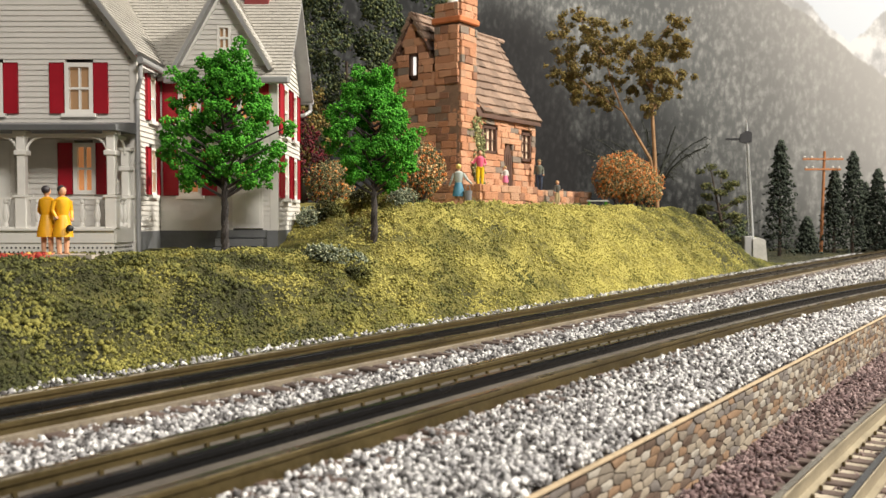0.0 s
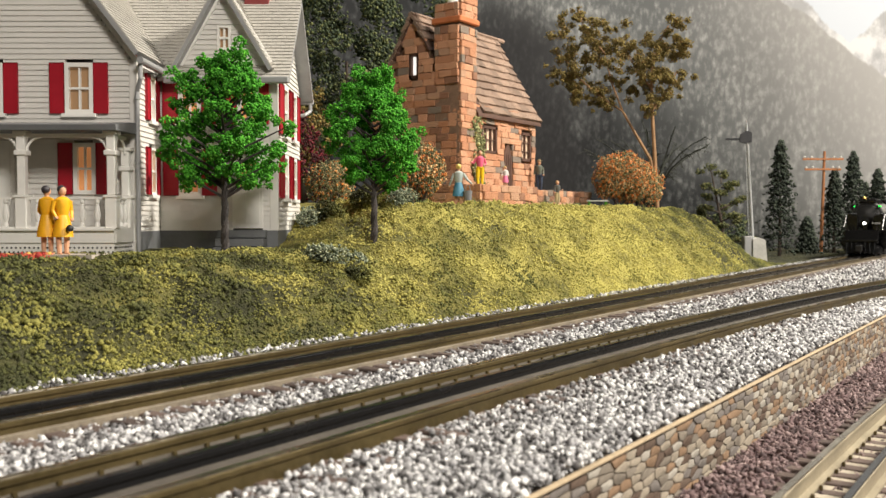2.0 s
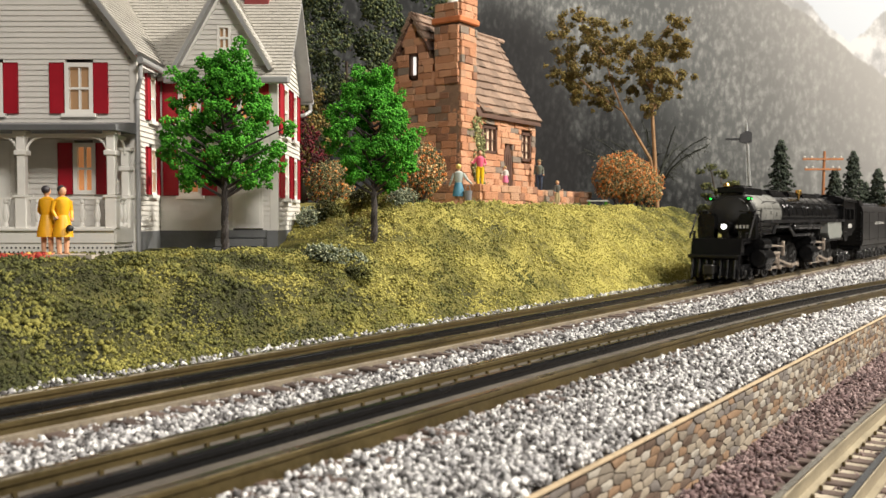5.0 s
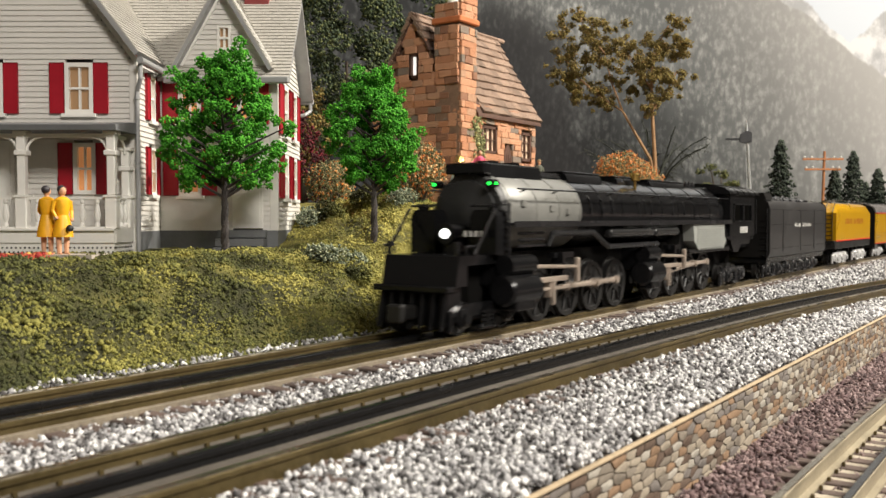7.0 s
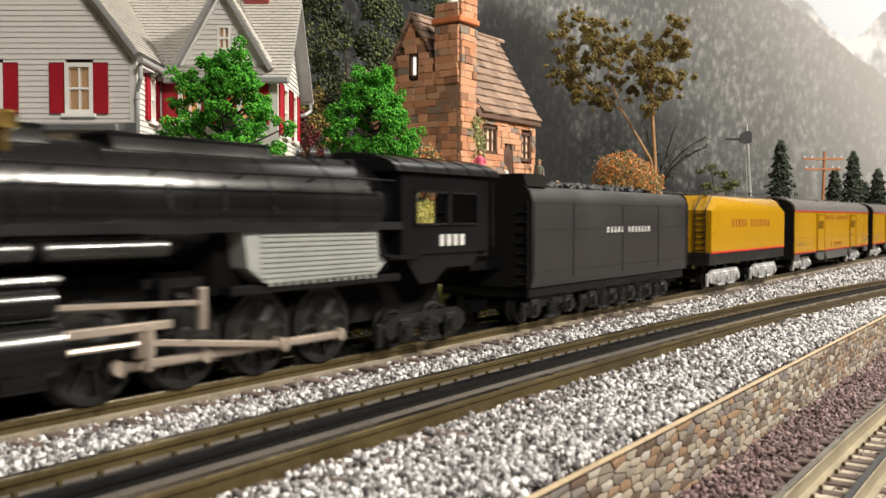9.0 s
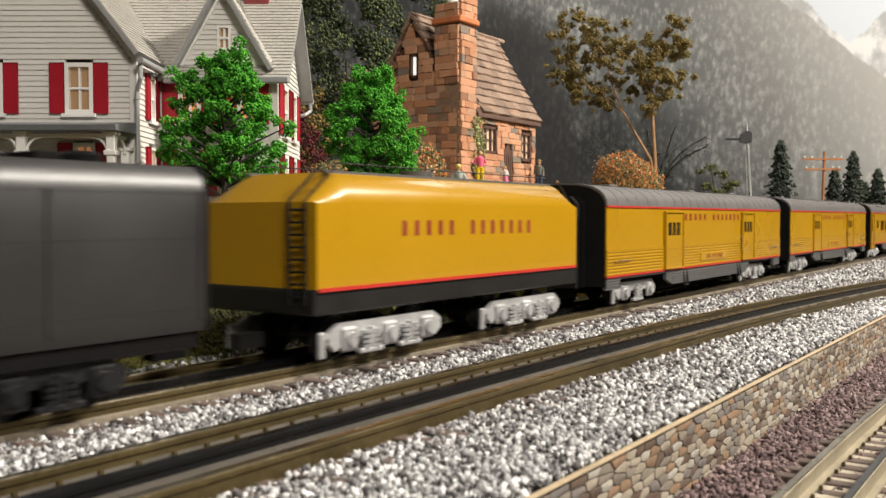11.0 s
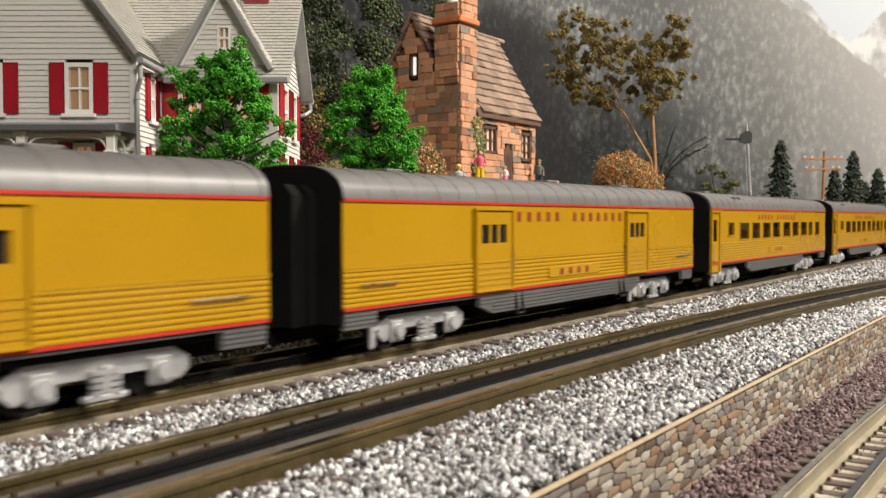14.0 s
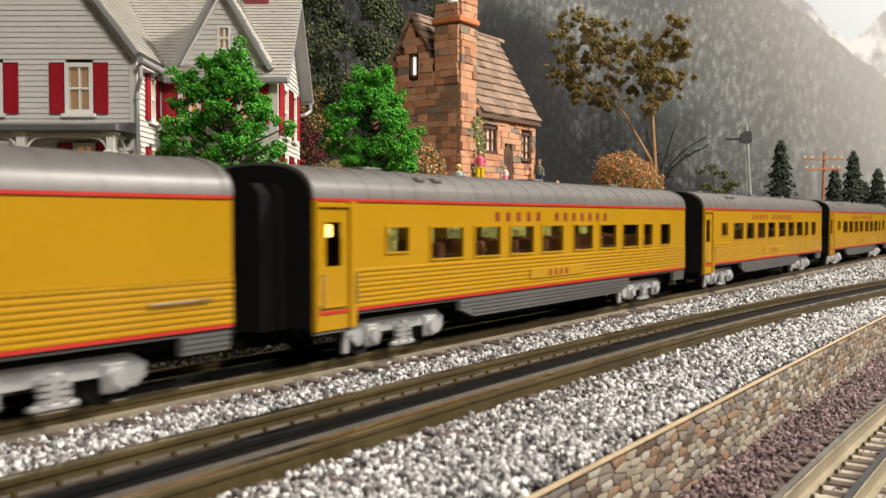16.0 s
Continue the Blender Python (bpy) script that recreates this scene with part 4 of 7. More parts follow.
M_coal = mat("coal", (0.02, 0.02, 0.022), 0.5, scale=200, fine=900, vary=0.5, bump=0.0005, island=0.5)
M_pipe = mat("dark_grey_pipe", (0.014, 0.014, 0.015), 0.26, 0.0, scale=50, fine=400, vary=0.2)
M_pipe_light = mat("pale_air_cooling_pipe", (0.02, 0.02, 0.02), 0.26, 0.0, scale=50, fine=400, vary=0.2)


def driver(parent, x, side_phase):
    r = 0.0147
    w = wheelset(parent, x, r, 0.0165, True)
    for s in (-1, 1):
        bm = nb()
        prism_pts = []
        for i in range(9):
            a = math.pi * 0.75 + math.pi * 0.5 * i / 8
            prism_pts.append((math.cos(a + (0 if s < 0 else math.pi / 2)) * r * 0.83, math.sin(a + (0 if s < 0 else math.pi / 2)) * r * 0.83))
        prism(bm, prism_pts, "y", s * 0.0168, s * 0.0192)
        c = (0.0072, 0) if s < 0 else (0, 0.0072)
        C(bm, (c[0], s * 0.0168, c[1]), (c[0], s * 0.0195, c[1]), 0.0034, seg=10)
        part("counterweight", bm, M_wheel, w)
    return w


def rod_mesh(x0, x1, y, pins, wide=0.0013, material=None):
    bm = nb()
    B(bm, x0, x1, y - 0.0007, y + 0.0007, -wide, wide, 0.0003)
    for p in pins:
        C(bm, (p, y - 0.0012, 0), (p, y + 0.001, 0), 0.0024, seg=12)
    return bm


def engine(loco, first, cyl0, cyl1, phase):
    """Four coupled axles with cylinders, crossheads, rods and valve gear."""
    R, axle = 0.0072, 0.0217
    xs = [first + i * 0.0325 for i in range(4)]
    for x in xs:
        w = driver(loco, x, phase)
        WHEELS[-1] = (w, x, 0.007 + 0.0147, 0.0147, phase)
    for s in (-1, 1):
        bm = nb()
        y = s * 0.0265
        C(bm, (cyl0, y, 0.0265), (cyl1, y, 0.0265), 0.0078, seg=24)
        C(bm, (cyl0 - 0.0015, y, 0.0265), (cyl0, y, 0.0265), 0.0065, 0.008, 20)
        C(bm, (cyl1, y, 0.0265), (cyl1 + 0.0025, y, 0.0265), 0.0055, 0.004, 16)
        B(bm, cyl0 + 0.002, cyl1 - 0.002, y - s * 0.016, y, 0.028, 0.042, 0.001)
        C(bm, (cyl0 + 0.001, y, 0.0385), (cyl1 - 0.001, y, 0.0385), 0.0050, seg=16)
        B(bm, cyl0 + 0.004, cyl1 - 0.004, y - 0.0055, y + 0.0055, 0.0165, 0.024, 0.0006)
        part("cylinder", bm, M_boiler, loco, "black steam cylinder")
        bm = nb()
        gx = cyl1 + 0.0015
        B(bm, gx, gx + 0.037, s * 0.0250, s * 0.0282, 0.0282, 0.0308, 0.0003)
        part("guide_bar", bm, M_steelrod, loco, "bronze crosshead guide bar")
        bm = nb()
        hx = gx + 0.0485
        tube(bm, [(gx - 0.002, s * 0.0275, 0.0372), (hx, s * 0.0275, 0.0350)], 0.0010, 6)
        B(bm, hx - 0.0014, hx + 0.0014, s * 0.0262, s * 0.0290, 0.0265, 0.0400, 0.0005)
        part("valve_gear", bm, M_steelrod, loco, "bronze valve link and radius rod")
        bm = nb()
        B(bm, gx + 0.030, hx + 0.004, s * 0.0195, s * 0.0235, 0.0400, 0.0430)
        B(bm, gx + 0.034, gx + 0.037, s * 0.0195, s * 0.0265, 0.026, 0.0430)
        part("bracket", bm, M_boiler, loco)
        ph = phase if s < 0 else phase + math.pi / 2
        rod = part("coupling_rod", rod_mesh(xs[0], xs[3], s * 0.0222, [x for x in xs]), M_steelrod, loco, "bronze coupling rod")
        RODS.append(("couple", rod, ph, 0.0, axle, R))
        L = 0.0585
        bm = rod_mesh(0, L, s * 0.0246, [0, L], 0.0011)
        C(bm, (L, s * 0.0205, 0), (L, s * 0.0262, 0), 0.0017, seg=10)
        rod = part("main_rod", bm, M_steelrod, loco, "bronze main rod")
        RODS.append(("main", rod, ph, xs[2], axle, R))
        bm = nb()
        B(bm, -0.0028, 0.0028, s * 0.0232, s * 0.0275, -0.0045, 0.0056, 0.0006)
        B(bm, -0.0012, 0.0012, s * 0.0262, s * 0.0285, -0.0085, 0.0056, 0.0004)
        C(bm, (0, s * 0.0262, 0), (-0.034, s * 0.0262, 0), 0.0010, seg=8)
        rod = part("crosshead", bm, M_steelrod, loco, "bronze crosshead with piston rod")
        RODS.append(("cross", rod, ph, xs[2], axle, R))


def locomotive():
    l = thing("steam_locomotive", "large black articulated model steam locomotive with lit headlight", "locomotive")
    BZ = 0.0665
    # pilot and deck
    bm = nb()
    prism(bm, [(-0.0255, 0.0300), (-0.0225, 0.0440), (0.016, 0.0440), (0.016, 0.0395), (-0.016, 0.0395), (-0.016, 0.0300)], "y", -0.0215, 0.0215)
    part("pilot_deck", bm, M_boiler, l)
    bm = nb()
    prism(bm, [(-0.0300, 0.0120), (-0.0265, 0.0300), (-0.0290 + 0.012, 0.0300), (-0.0290 + 0.012, 0.0120)], "y", -0.0185, 0.0185)
    for y in (-0.018, -0.012, -0.006, 0.0, 0.006, 0.012, 0.018):
        C(bm, (-0.0325, y, 0.0105), (-0.0285, y, 0.0290), 0.0011, seg=6)
    B(bm, -0.0325, -0.0265, -0.0220, 0.0220, 0.0275, 0.0305, 0.0006)
    part("pilot", bm, M_boiler, l, "black slatted pilot")
    bm = nb()
    B(bm, -0.042, -0.030, -0.0035, 0.0035, 0.0150, 0.0215, 0.001)
    B(bm, -0.044, -0.040, -0.0045, 0.0045, 0.0140, 0.0225, 0.001)
    part("coupler", bm, M_wheel, l)
    for s in (-1, 1):
        bm = nb()
        tube(bm, [(-0.0205, s * 0.024, 0.044), (-0.0205, s * 0.024, 0.0485), (-0.0120, s * 0.024, 0.0485), (-0.0120, s * 0.024, 0.044)], 0.0006, 6)
        part("handrail", bm, M_pipe, l)
        bm = nb()
        B(bm, -0.0225, -0.0215, s * 0.0195 - 0.0012, s * 0.0195 + 0.0012, 0.044, 0.0505)
        part("flag_bracket", bm, M_pipe, l)
        # shielded air pumps either side of the headlight
        bm = nb()
        prism(bm, [(s * 0.0255, 0.044), (s * 0.0255, 0.062), (s * 0.0235, 0.0655), (s * 0.0125, 0.0655), (s * 0.0105, 0.062), (s * 0.0105, 0.044)], "x", 0.003, 0.0135)
        C(bm, (0.008, s * 0.021, 0.0655), (0.008, s * 0.021, 0.0685), 0.003, seg=10)
        part("pump_shield", bm, M_boiler, l)
        bm = nb()
        tube(bm, [(0.002, s * 0.0245, 0.0675), (0.002, s * 0.0115, 0.0675)], 0.0006, 6)
        tube(bm, [(0.002, s * 0.0255, 0.066), (-0.016, s * 0.0255, 0.0445)], 0.0008, 6)
        part("handrail", bm, M_pipe, l)
        bm = nb()
        for y in (-0.0045, 0.0045):
            C(bm, (0.0125, s * 0.0225 + y, 0.043), (0.0125, s * 0.0225 + y, 0.069), 0.0006, seg=6)
        for k in range(7):
            B(bm, 0.0105, 0.0145, s * 0.0225 - 0.0045, s * 0.0225 + 0.0045, 0.046 + k * 0.0036, 0.0466 + k * 0.0036)
        part("ladder", bm, M_pipe, l)
    bm = nb()
    C(bm, (-0.003, 0, 0.0540), (0.012, 0, 0.0540), 0.0052, 0.0046, 18)
    B(bm, 0.0, 0.012, -0.003, 0.003, 0.044, 0.051)
    hl = part("headlight", bm, M_boiler, l)
    bm = nb()
    C(bm, (-0.0040, 0, 0.0540), (-0.0029, 0, 0.0540), 0.0023, seg=18)
    part("lens", bm, M_headlight, hl, "glowing white headlight lens")
    bm = nb()
    B(bm, -0.0012, -0.0002, -0.0225, -0.0085, 0.0520, 0.0560)
    pl = part("number_board", bm, M_boiler, l)
    for k in range(4):
        bm = nb()
        B(bm, -0.0016, -0.0011, -0.0205 + k * 0.003, -0.0190 + k * 0.003, 0.0526, 0.0554)
        part("digit", bm, M_letter, pl, "pale number bar")
    # boiler
    bm = nb()
    lathe(bm, [(0.004, 0.0125), (0.0060, 0.0132), (0.0170, 0.0150), (0.0178, 0.0165), (0.0212, 0.0170), (0.0222, 0.0195), (0.0222, 0.022)], 40, (0, 0, BZ), "x")
    for i in range(14):
        a = i / 14 * 2 * math.pi
        ball(bm, (0.0165, 0.0196 * math.cos(a), BZ + 0.0196 * math.sin(a)), 0.0008, 1)
    part("smokebox_front", bm, mat("dark_graphite", (0.03, 0.03, 0.03), 0.5, 0.2, scale=40, fine=400), l, "dark grey round smokebox door", smooth=False)
    bm = nb()
    lathe(bm, [(0.0222, 0.0215), (0.0225, 0.022), (0.0225, 0.1005), (0.0222, 0.101)], 48, (0, 0, BZ), "x")
    part("smokebox", bm, M_graphite, l, "pale graphite grey smokebox", smooth=False)
    for x in (0.0225, 0.050, 0.0745, 0.0995):
        bm = nb()
        lathe(bm, [(0.0226, x), (0.0229, x + 0.0002), (0.0229, x + 0.0016), (0.0226, x + 0.0018)], 48, (0, 0, BZ), "x")
        part("boiler_band", bm, M_graphite, l)
    bm = nb()
    lathe(bm, [(0.0222, 0.1012), (0.0226, 0.1015), (0.0232, 0.22), (0.0236, 0.352), (0.022, 0.3525)], 48, (0, 0, BZ), "x")
    part("boiler", bm, M_boiler, l, "satin black boiler")
    for x in (0.128, 0.157, 0.19, 0.222, 0.252, 0.285, 0.318):
        bm = nb()
        r = 0.0226 + (x - 0.1) * 0.0042
        lathe(bm, [(r, x), (r + 0.0004, x + 0.0002), (r + 0.0004, x + 0.0014), (r, x + 0.0016)], 48, (0, 0, BZ), "x")
        part("boiler_band", bm, M_boiler, l)
    bm = nb()
    prism(bm, [(-0.0118, 0.084), (-0.0100, 0.0935), (-0.008, 0.0945), (0.008, 0.0945), (0.0100, 0.0935), (0.0118, 0.084)], "x", 0.020, 0.074)
    prism(bm, [(-0.0095, 0.088), (-0.0075, 0.0915), (0.0075, 0.0915), (0.0095, 0.088)], "x", 0.074, 0.1)
    part("stack_casing", bm, M_boiler, l, "dark casing round the twin chimneys")
    bm = nb()
    for x in (0.036, 0.058):
        lathe(bm, [(0.0062, 0.094), (0.0062, 0.0962), (0.0052, 0.0962), (0.0052, 0.094)], 16, (x, 0, 0))
    part("chimney", bm, M_boiler, l)
    bm = nb()
    B(bm, 0.0135, 0.020, -0.0120, 0.0120, 0.0835, 0.0890, 0.0006)
    part("number_board", bm, M_boiler, l)
    bm = nb()
    lathe(bm, [(0.0030, 0.0), (0.0028, 0.0008), (0.0018, 0.0028), (0.0012, 0.0038), (0.0004, 0.0042)], 14, (0.0150, 0.004, 0.0945))
    part("bell", bm, M_brass, l, "small brass bell")
    bm = nb()
    lathe(bm, [(0.0011, 0.081), (0.0011, 0.0895), (0.0034, 0.0902), (0.0034, 0.0950), (0.0028, 0.0958), (0.0006, 0.0960)], 14, (0.1936, -0.0150, 0))
    part("safety_valve", bm, M_brass, l, "brass dome cap")
    for s in (-1, 1):
        bm = nb()
        C(bm, (0.011, s * 0.0165, 0.0785), (0.017, s * 0.0165, 0.0785), 0.0021, seg=10)
        mk = part("marker_lamp", bm, M_boiler, l)
        bm = nb()
        ball(bm, (0.0108, s * 0.0165, 0.0785), 0.0009, 2)
        ball(bm, (0.0140, s * 0.0185, 0.0785), 0.0008, 2)
        part("lens", bm, M_green, mk, "glowing green marker lens")
    for x0, x1, w, zt in ((0.104, 0.150, 0.0105, 0.0928), (0.176, 0.208, 0.0095, 0.0928), (0.230, 0.296, 0.0098, 0.0925)):
        bm = nb()
        prism(bm, [(-w - 0.002, 0.086), (-w, zt - 0.002), (-w + 0.002, zt), (w - 0.002, zt), (w, zt - 0.002), (w + 0.002, 0.086)], "x", x0, x1)
        B(bm, x0 - 0.001, x1 + 0.001, -w + 0.001, w - 0.001, zt - 0.001, zt + 0.0006, 0.0003)
        part("sand_box", bm, M_boiler, l)
        for s in (-1, 1):
            bm = nb()
            for k in range(3):
                x = x0 + (x1 - x0) * (k + 0.5) / 3
                tube(bm, [(x, s * w, 0.087), (x + 0.001, s * 0.0225, 0.074), (x + 0.001, s * 0.0238, 0.064)], 0.00045, 5)
            part("sand_pipe", bm, M_pipe, l)
    bm = nb()
    for x in (0.318, 0.326, 0.334):
        lathe(bm, [(0.0016, 0.088), (0.0018, 0.0915), (0.0012, 0.0935), (0.0006, 0.095)], 10, (x, -0.003, 0))
    tube(bm, [(0.340, -0.012, 0.088), (0.340, 0.012, 0.088)], 0.0016, 8)
    part("safety_valve", bm, M_pipe, l)
    for s in (-1, 1):
        # running board, pipes, reservoirs, cooling coils
        bm = nb()
        B(bm, 0.014, 0.350, s * 0.0200, s * 0.0292, 0.0578, 0.0592)
        # outer lip, shaped to catch the pale highlight along the edge
        B(bm, 0.014, 0.350, s * 0.0288, s * 0.0294, 0.0570, 0.0600)
        part("running_board", bm, M_pipe, l, "black running board with raised edge")
        bm = nb()
        tube(bm, [(0.022, s * 0.0262, 0.0760), (0.348, s * 0.0268, 0.0765)], 0.00045, 6)
        for k in range(10):
            x = 0.030 + k * 0.034
            C(bm, (x, s * 0.0225, 0.0745), (x, s * 0.0264, 0.0760), 0.0004, seg=5)
        part("handrail", bm, M_pipe, l)
        bm = nb()
        tube(bm, [(0.052, s * 0.0265, 0.047), (0.056, s * 0.0275, 0.0535), (0.104, s * 0.0275, 0.0535), (0.124, s * 0.0275, 0.0448), (0.200, s * 0.0275, 0.0448)], 0.0016, 8)
        part("steam_pipe", bm, M_pipe, l)
        for a, b in ((0.128, 0.192), (0.197, 0.236)):
            bm = nb()
            C(bm, (a, s * 0.0258, 0.0525), (b, s * 0.0258, 0.0525), 0.0030, seg=14)
            for x in (a, b):
                ball(bm, (x, s * 0.0258, 0.0525), 0.0030, 2, (0.5, 1, 1))
            part("air_reservoir", bm, M_pipe_light, l)
        bm = nb()
        for k in range(3):
            tube(bm, [(0.024, s * 0.0255, 0.0475 + k * 0.0032), (0.050, s * 0.0255, 0.0475 + k * 0.0032)], 0.0008, 6)
        part("cooling_coil", bm, M_pipe, l)
        bm = nb()
        for x, z, w in ((0.034, 0.0705, 0.004), (0.064, 0.068, 0.004), (0.083, 0.0660, 0.0038)):
            B(bm, x, x + w, s * 0.0215, s * 0.0234, z - 0.002, z + 0.002, 0.0003)
        part("washout_plate", bm, M_graphite, l)
        # firebox sheet
        bm = nb()
        prism(bm, [(0.266, 0.0575), (0.336, 0.0575), (0.340, 0.0440), (0.335, 0.0400), (0.276, 0.0395), (0.268, 0.0450)], "y", s * 0.0200, s * 0.0282)
        for k in range(9):
            B(bm, 0.274, 0.334, s * 0.0282, s * 0.0286, 0.0412 + k * 0.00175, 0.0419 + k * 0.00175)
        for k in range(14):
            C(bm, (0.2785 + k * 0.0042, s * 0.0276, 0.0390), (0.2785 + k * 0.0042, s * 0.0284, 0.0390), 0.0009, seg=6)
        part("firebox_sheet", bm, M_ash, l, "grey ribbed firebox side sheet")
        bm = nb()
        B(bm, 0.262, 0.352, s * 0.0180, s * 0.0270, 0.0360, 0.0392, 0.0006)
        tube(bm, [(0.336, s * 0.0275, 0.0565), (0.3375, s * 0.0290, 0.0470), (0.347, s * 0.0290, 0.0455), (0.362, s * 0.0285, 0.0455)], 0.0011, 6)
        part("ashpan", bm, M_boiler, l)
    bm = nb()
    B(bm, 0.0, 0.40, -0.0115, 0.0115, 0.0190, 0.0440)
    B(bm, 0.26, 0.352, -0.0200, 0.0200, 0.0360, 0.0570)
    part("frame", bm, M_inner, l)
    # cab
    bm = nb()
    for s in (-1, 1):
        y0, y1 = s * 0.0272, s * 0.0256
        for q in ((0.353, 0.418, 0.0465, 0.0590), (0.353, 0.418, 0.0725, 0.0810), (0.353, 0.362, 0.059, 0.0725), (0.384, 0.3875, 0.059, 0.0725), (0.408, 0.418, 0.059, 0.0725)):
            B(bm, q[0], q[1], y0, y1, q[2], q[3])
    prism(bm, [(-0.0272, 0.0465), (0.0272, 0.0465), (0.0272, 0.081), (0.012, 0.0885), (-0.012, 0.0885), (-0.0272, 0.081)], "x", 0.352, 0.3545)
    cab = part("cab", bm, M_boiler, l, "black cab with side windows")
    bm = nb()
    arc = [(0.0290 * math.cos(a), 0.0805 + 0.0085 * math.sin(a)) for a in [math.pi * i / 10 for i in range(11)]]
    prism(bm, arc + [(-0.0275, 0.0805), (0.0275, 0.0805)], "x", 0.347, 0.426)
    for k in range(5):
        prism(bm, [(p[0] * 1.005, p[1] + 0.0003) for p in arc], "x", 0.352 + k * 0.016, 0.3532 + k * 0.016)
    part("roof", bm, M_boiler, cab)
    for s in (-1, 1):
        bm = nb()
        for q in ((0.361, 0.386), (0.386, 0.409)):
            for a, b, z0, z1 in ((q[0], q[1], 0.0585, 0.0594), (q[0], q[1], 0.0721, 0.073), (q[0], q[0] + 0.001, 0.0585, 0.073), (q[1] - 0.001, q[1], 0.0585, 0.073)):
                B(bm, a, b, s * 0.0272, s * 0.0279, z0, z1)
        part("window_frame", bm, M_pipe, cab)
        for k in range(4):
            bm = nb()
            B(bm, 0.379 + k * 0.0052, 0.3818 + k * 0.0052, s * 0.0272, s * 0.0275, 0.0495, 0.0545)
            part("digit", bm, M_letter, cab, "pale number bar")
        bm = nb()
        tube(bm, [(0.4215, s * 0.0275, 0.048), (0.4215, s * 0.0275, 0.078)], 0.0005, 6)
        part("handrail", bm, M_pipe, cab)
        bm = nb()
        prism(bm, [(0.354, 0.0465), (0.412, 0.0465), (0.406, 0.040), (0.385, 0.040), (0.376, 0.034), (0.366, 0.034)], "y", s * 0.0235, s * 0.0262)
        part("cab_step", bm, M_boiler, cab)
    bm = nb()
    B(bm, 0.353, 0.42, -0.0255, 0.0255, 0.044, 0.0465)
    B(bm, 0.3545, 0.362, -0.02, 0.02, 0.0465, 0.078)
    part("cab_floor", bm, M_inner, cab)
    # running gear
    truck(l, 0.001, (-0.019, 0.020), 0.0082, M_boiler, 0.050, 0.0205)
    engine(l, 0.0570, 0.008, 0.034, -4.16)
    engine(l, 0.2165, 0.177, 0.199, -5.08)
    truck(l, 0.375, (-0.0165, 0.0165), 0.0082, M_pipe, 0.058, 0.0235)
    # the boiler line sits low over the running boards
    low = ("smokebox", "boiler", "stack_casing", "chimney", "bell", "sand_", "safety_valve", "washout_plate")
    for ob in l.children:
        if ob.name.startswith(low):
            for v in ob.data.vertices:
                if v.co.z > 0.0592:
                    v.co.z = 0.0592 + (v.co.z - 0.0592) * 0.86
                v.co.y *= 0.95
    MOVING.append((l, 0.0))
    return l


locomotive()


M_tank = mat("satin_grey_black_tank", (0.027, 0.026, 0.026), 0.4, 0.0, scale=25, fine=500, vary=0.2, bump=0.00006)


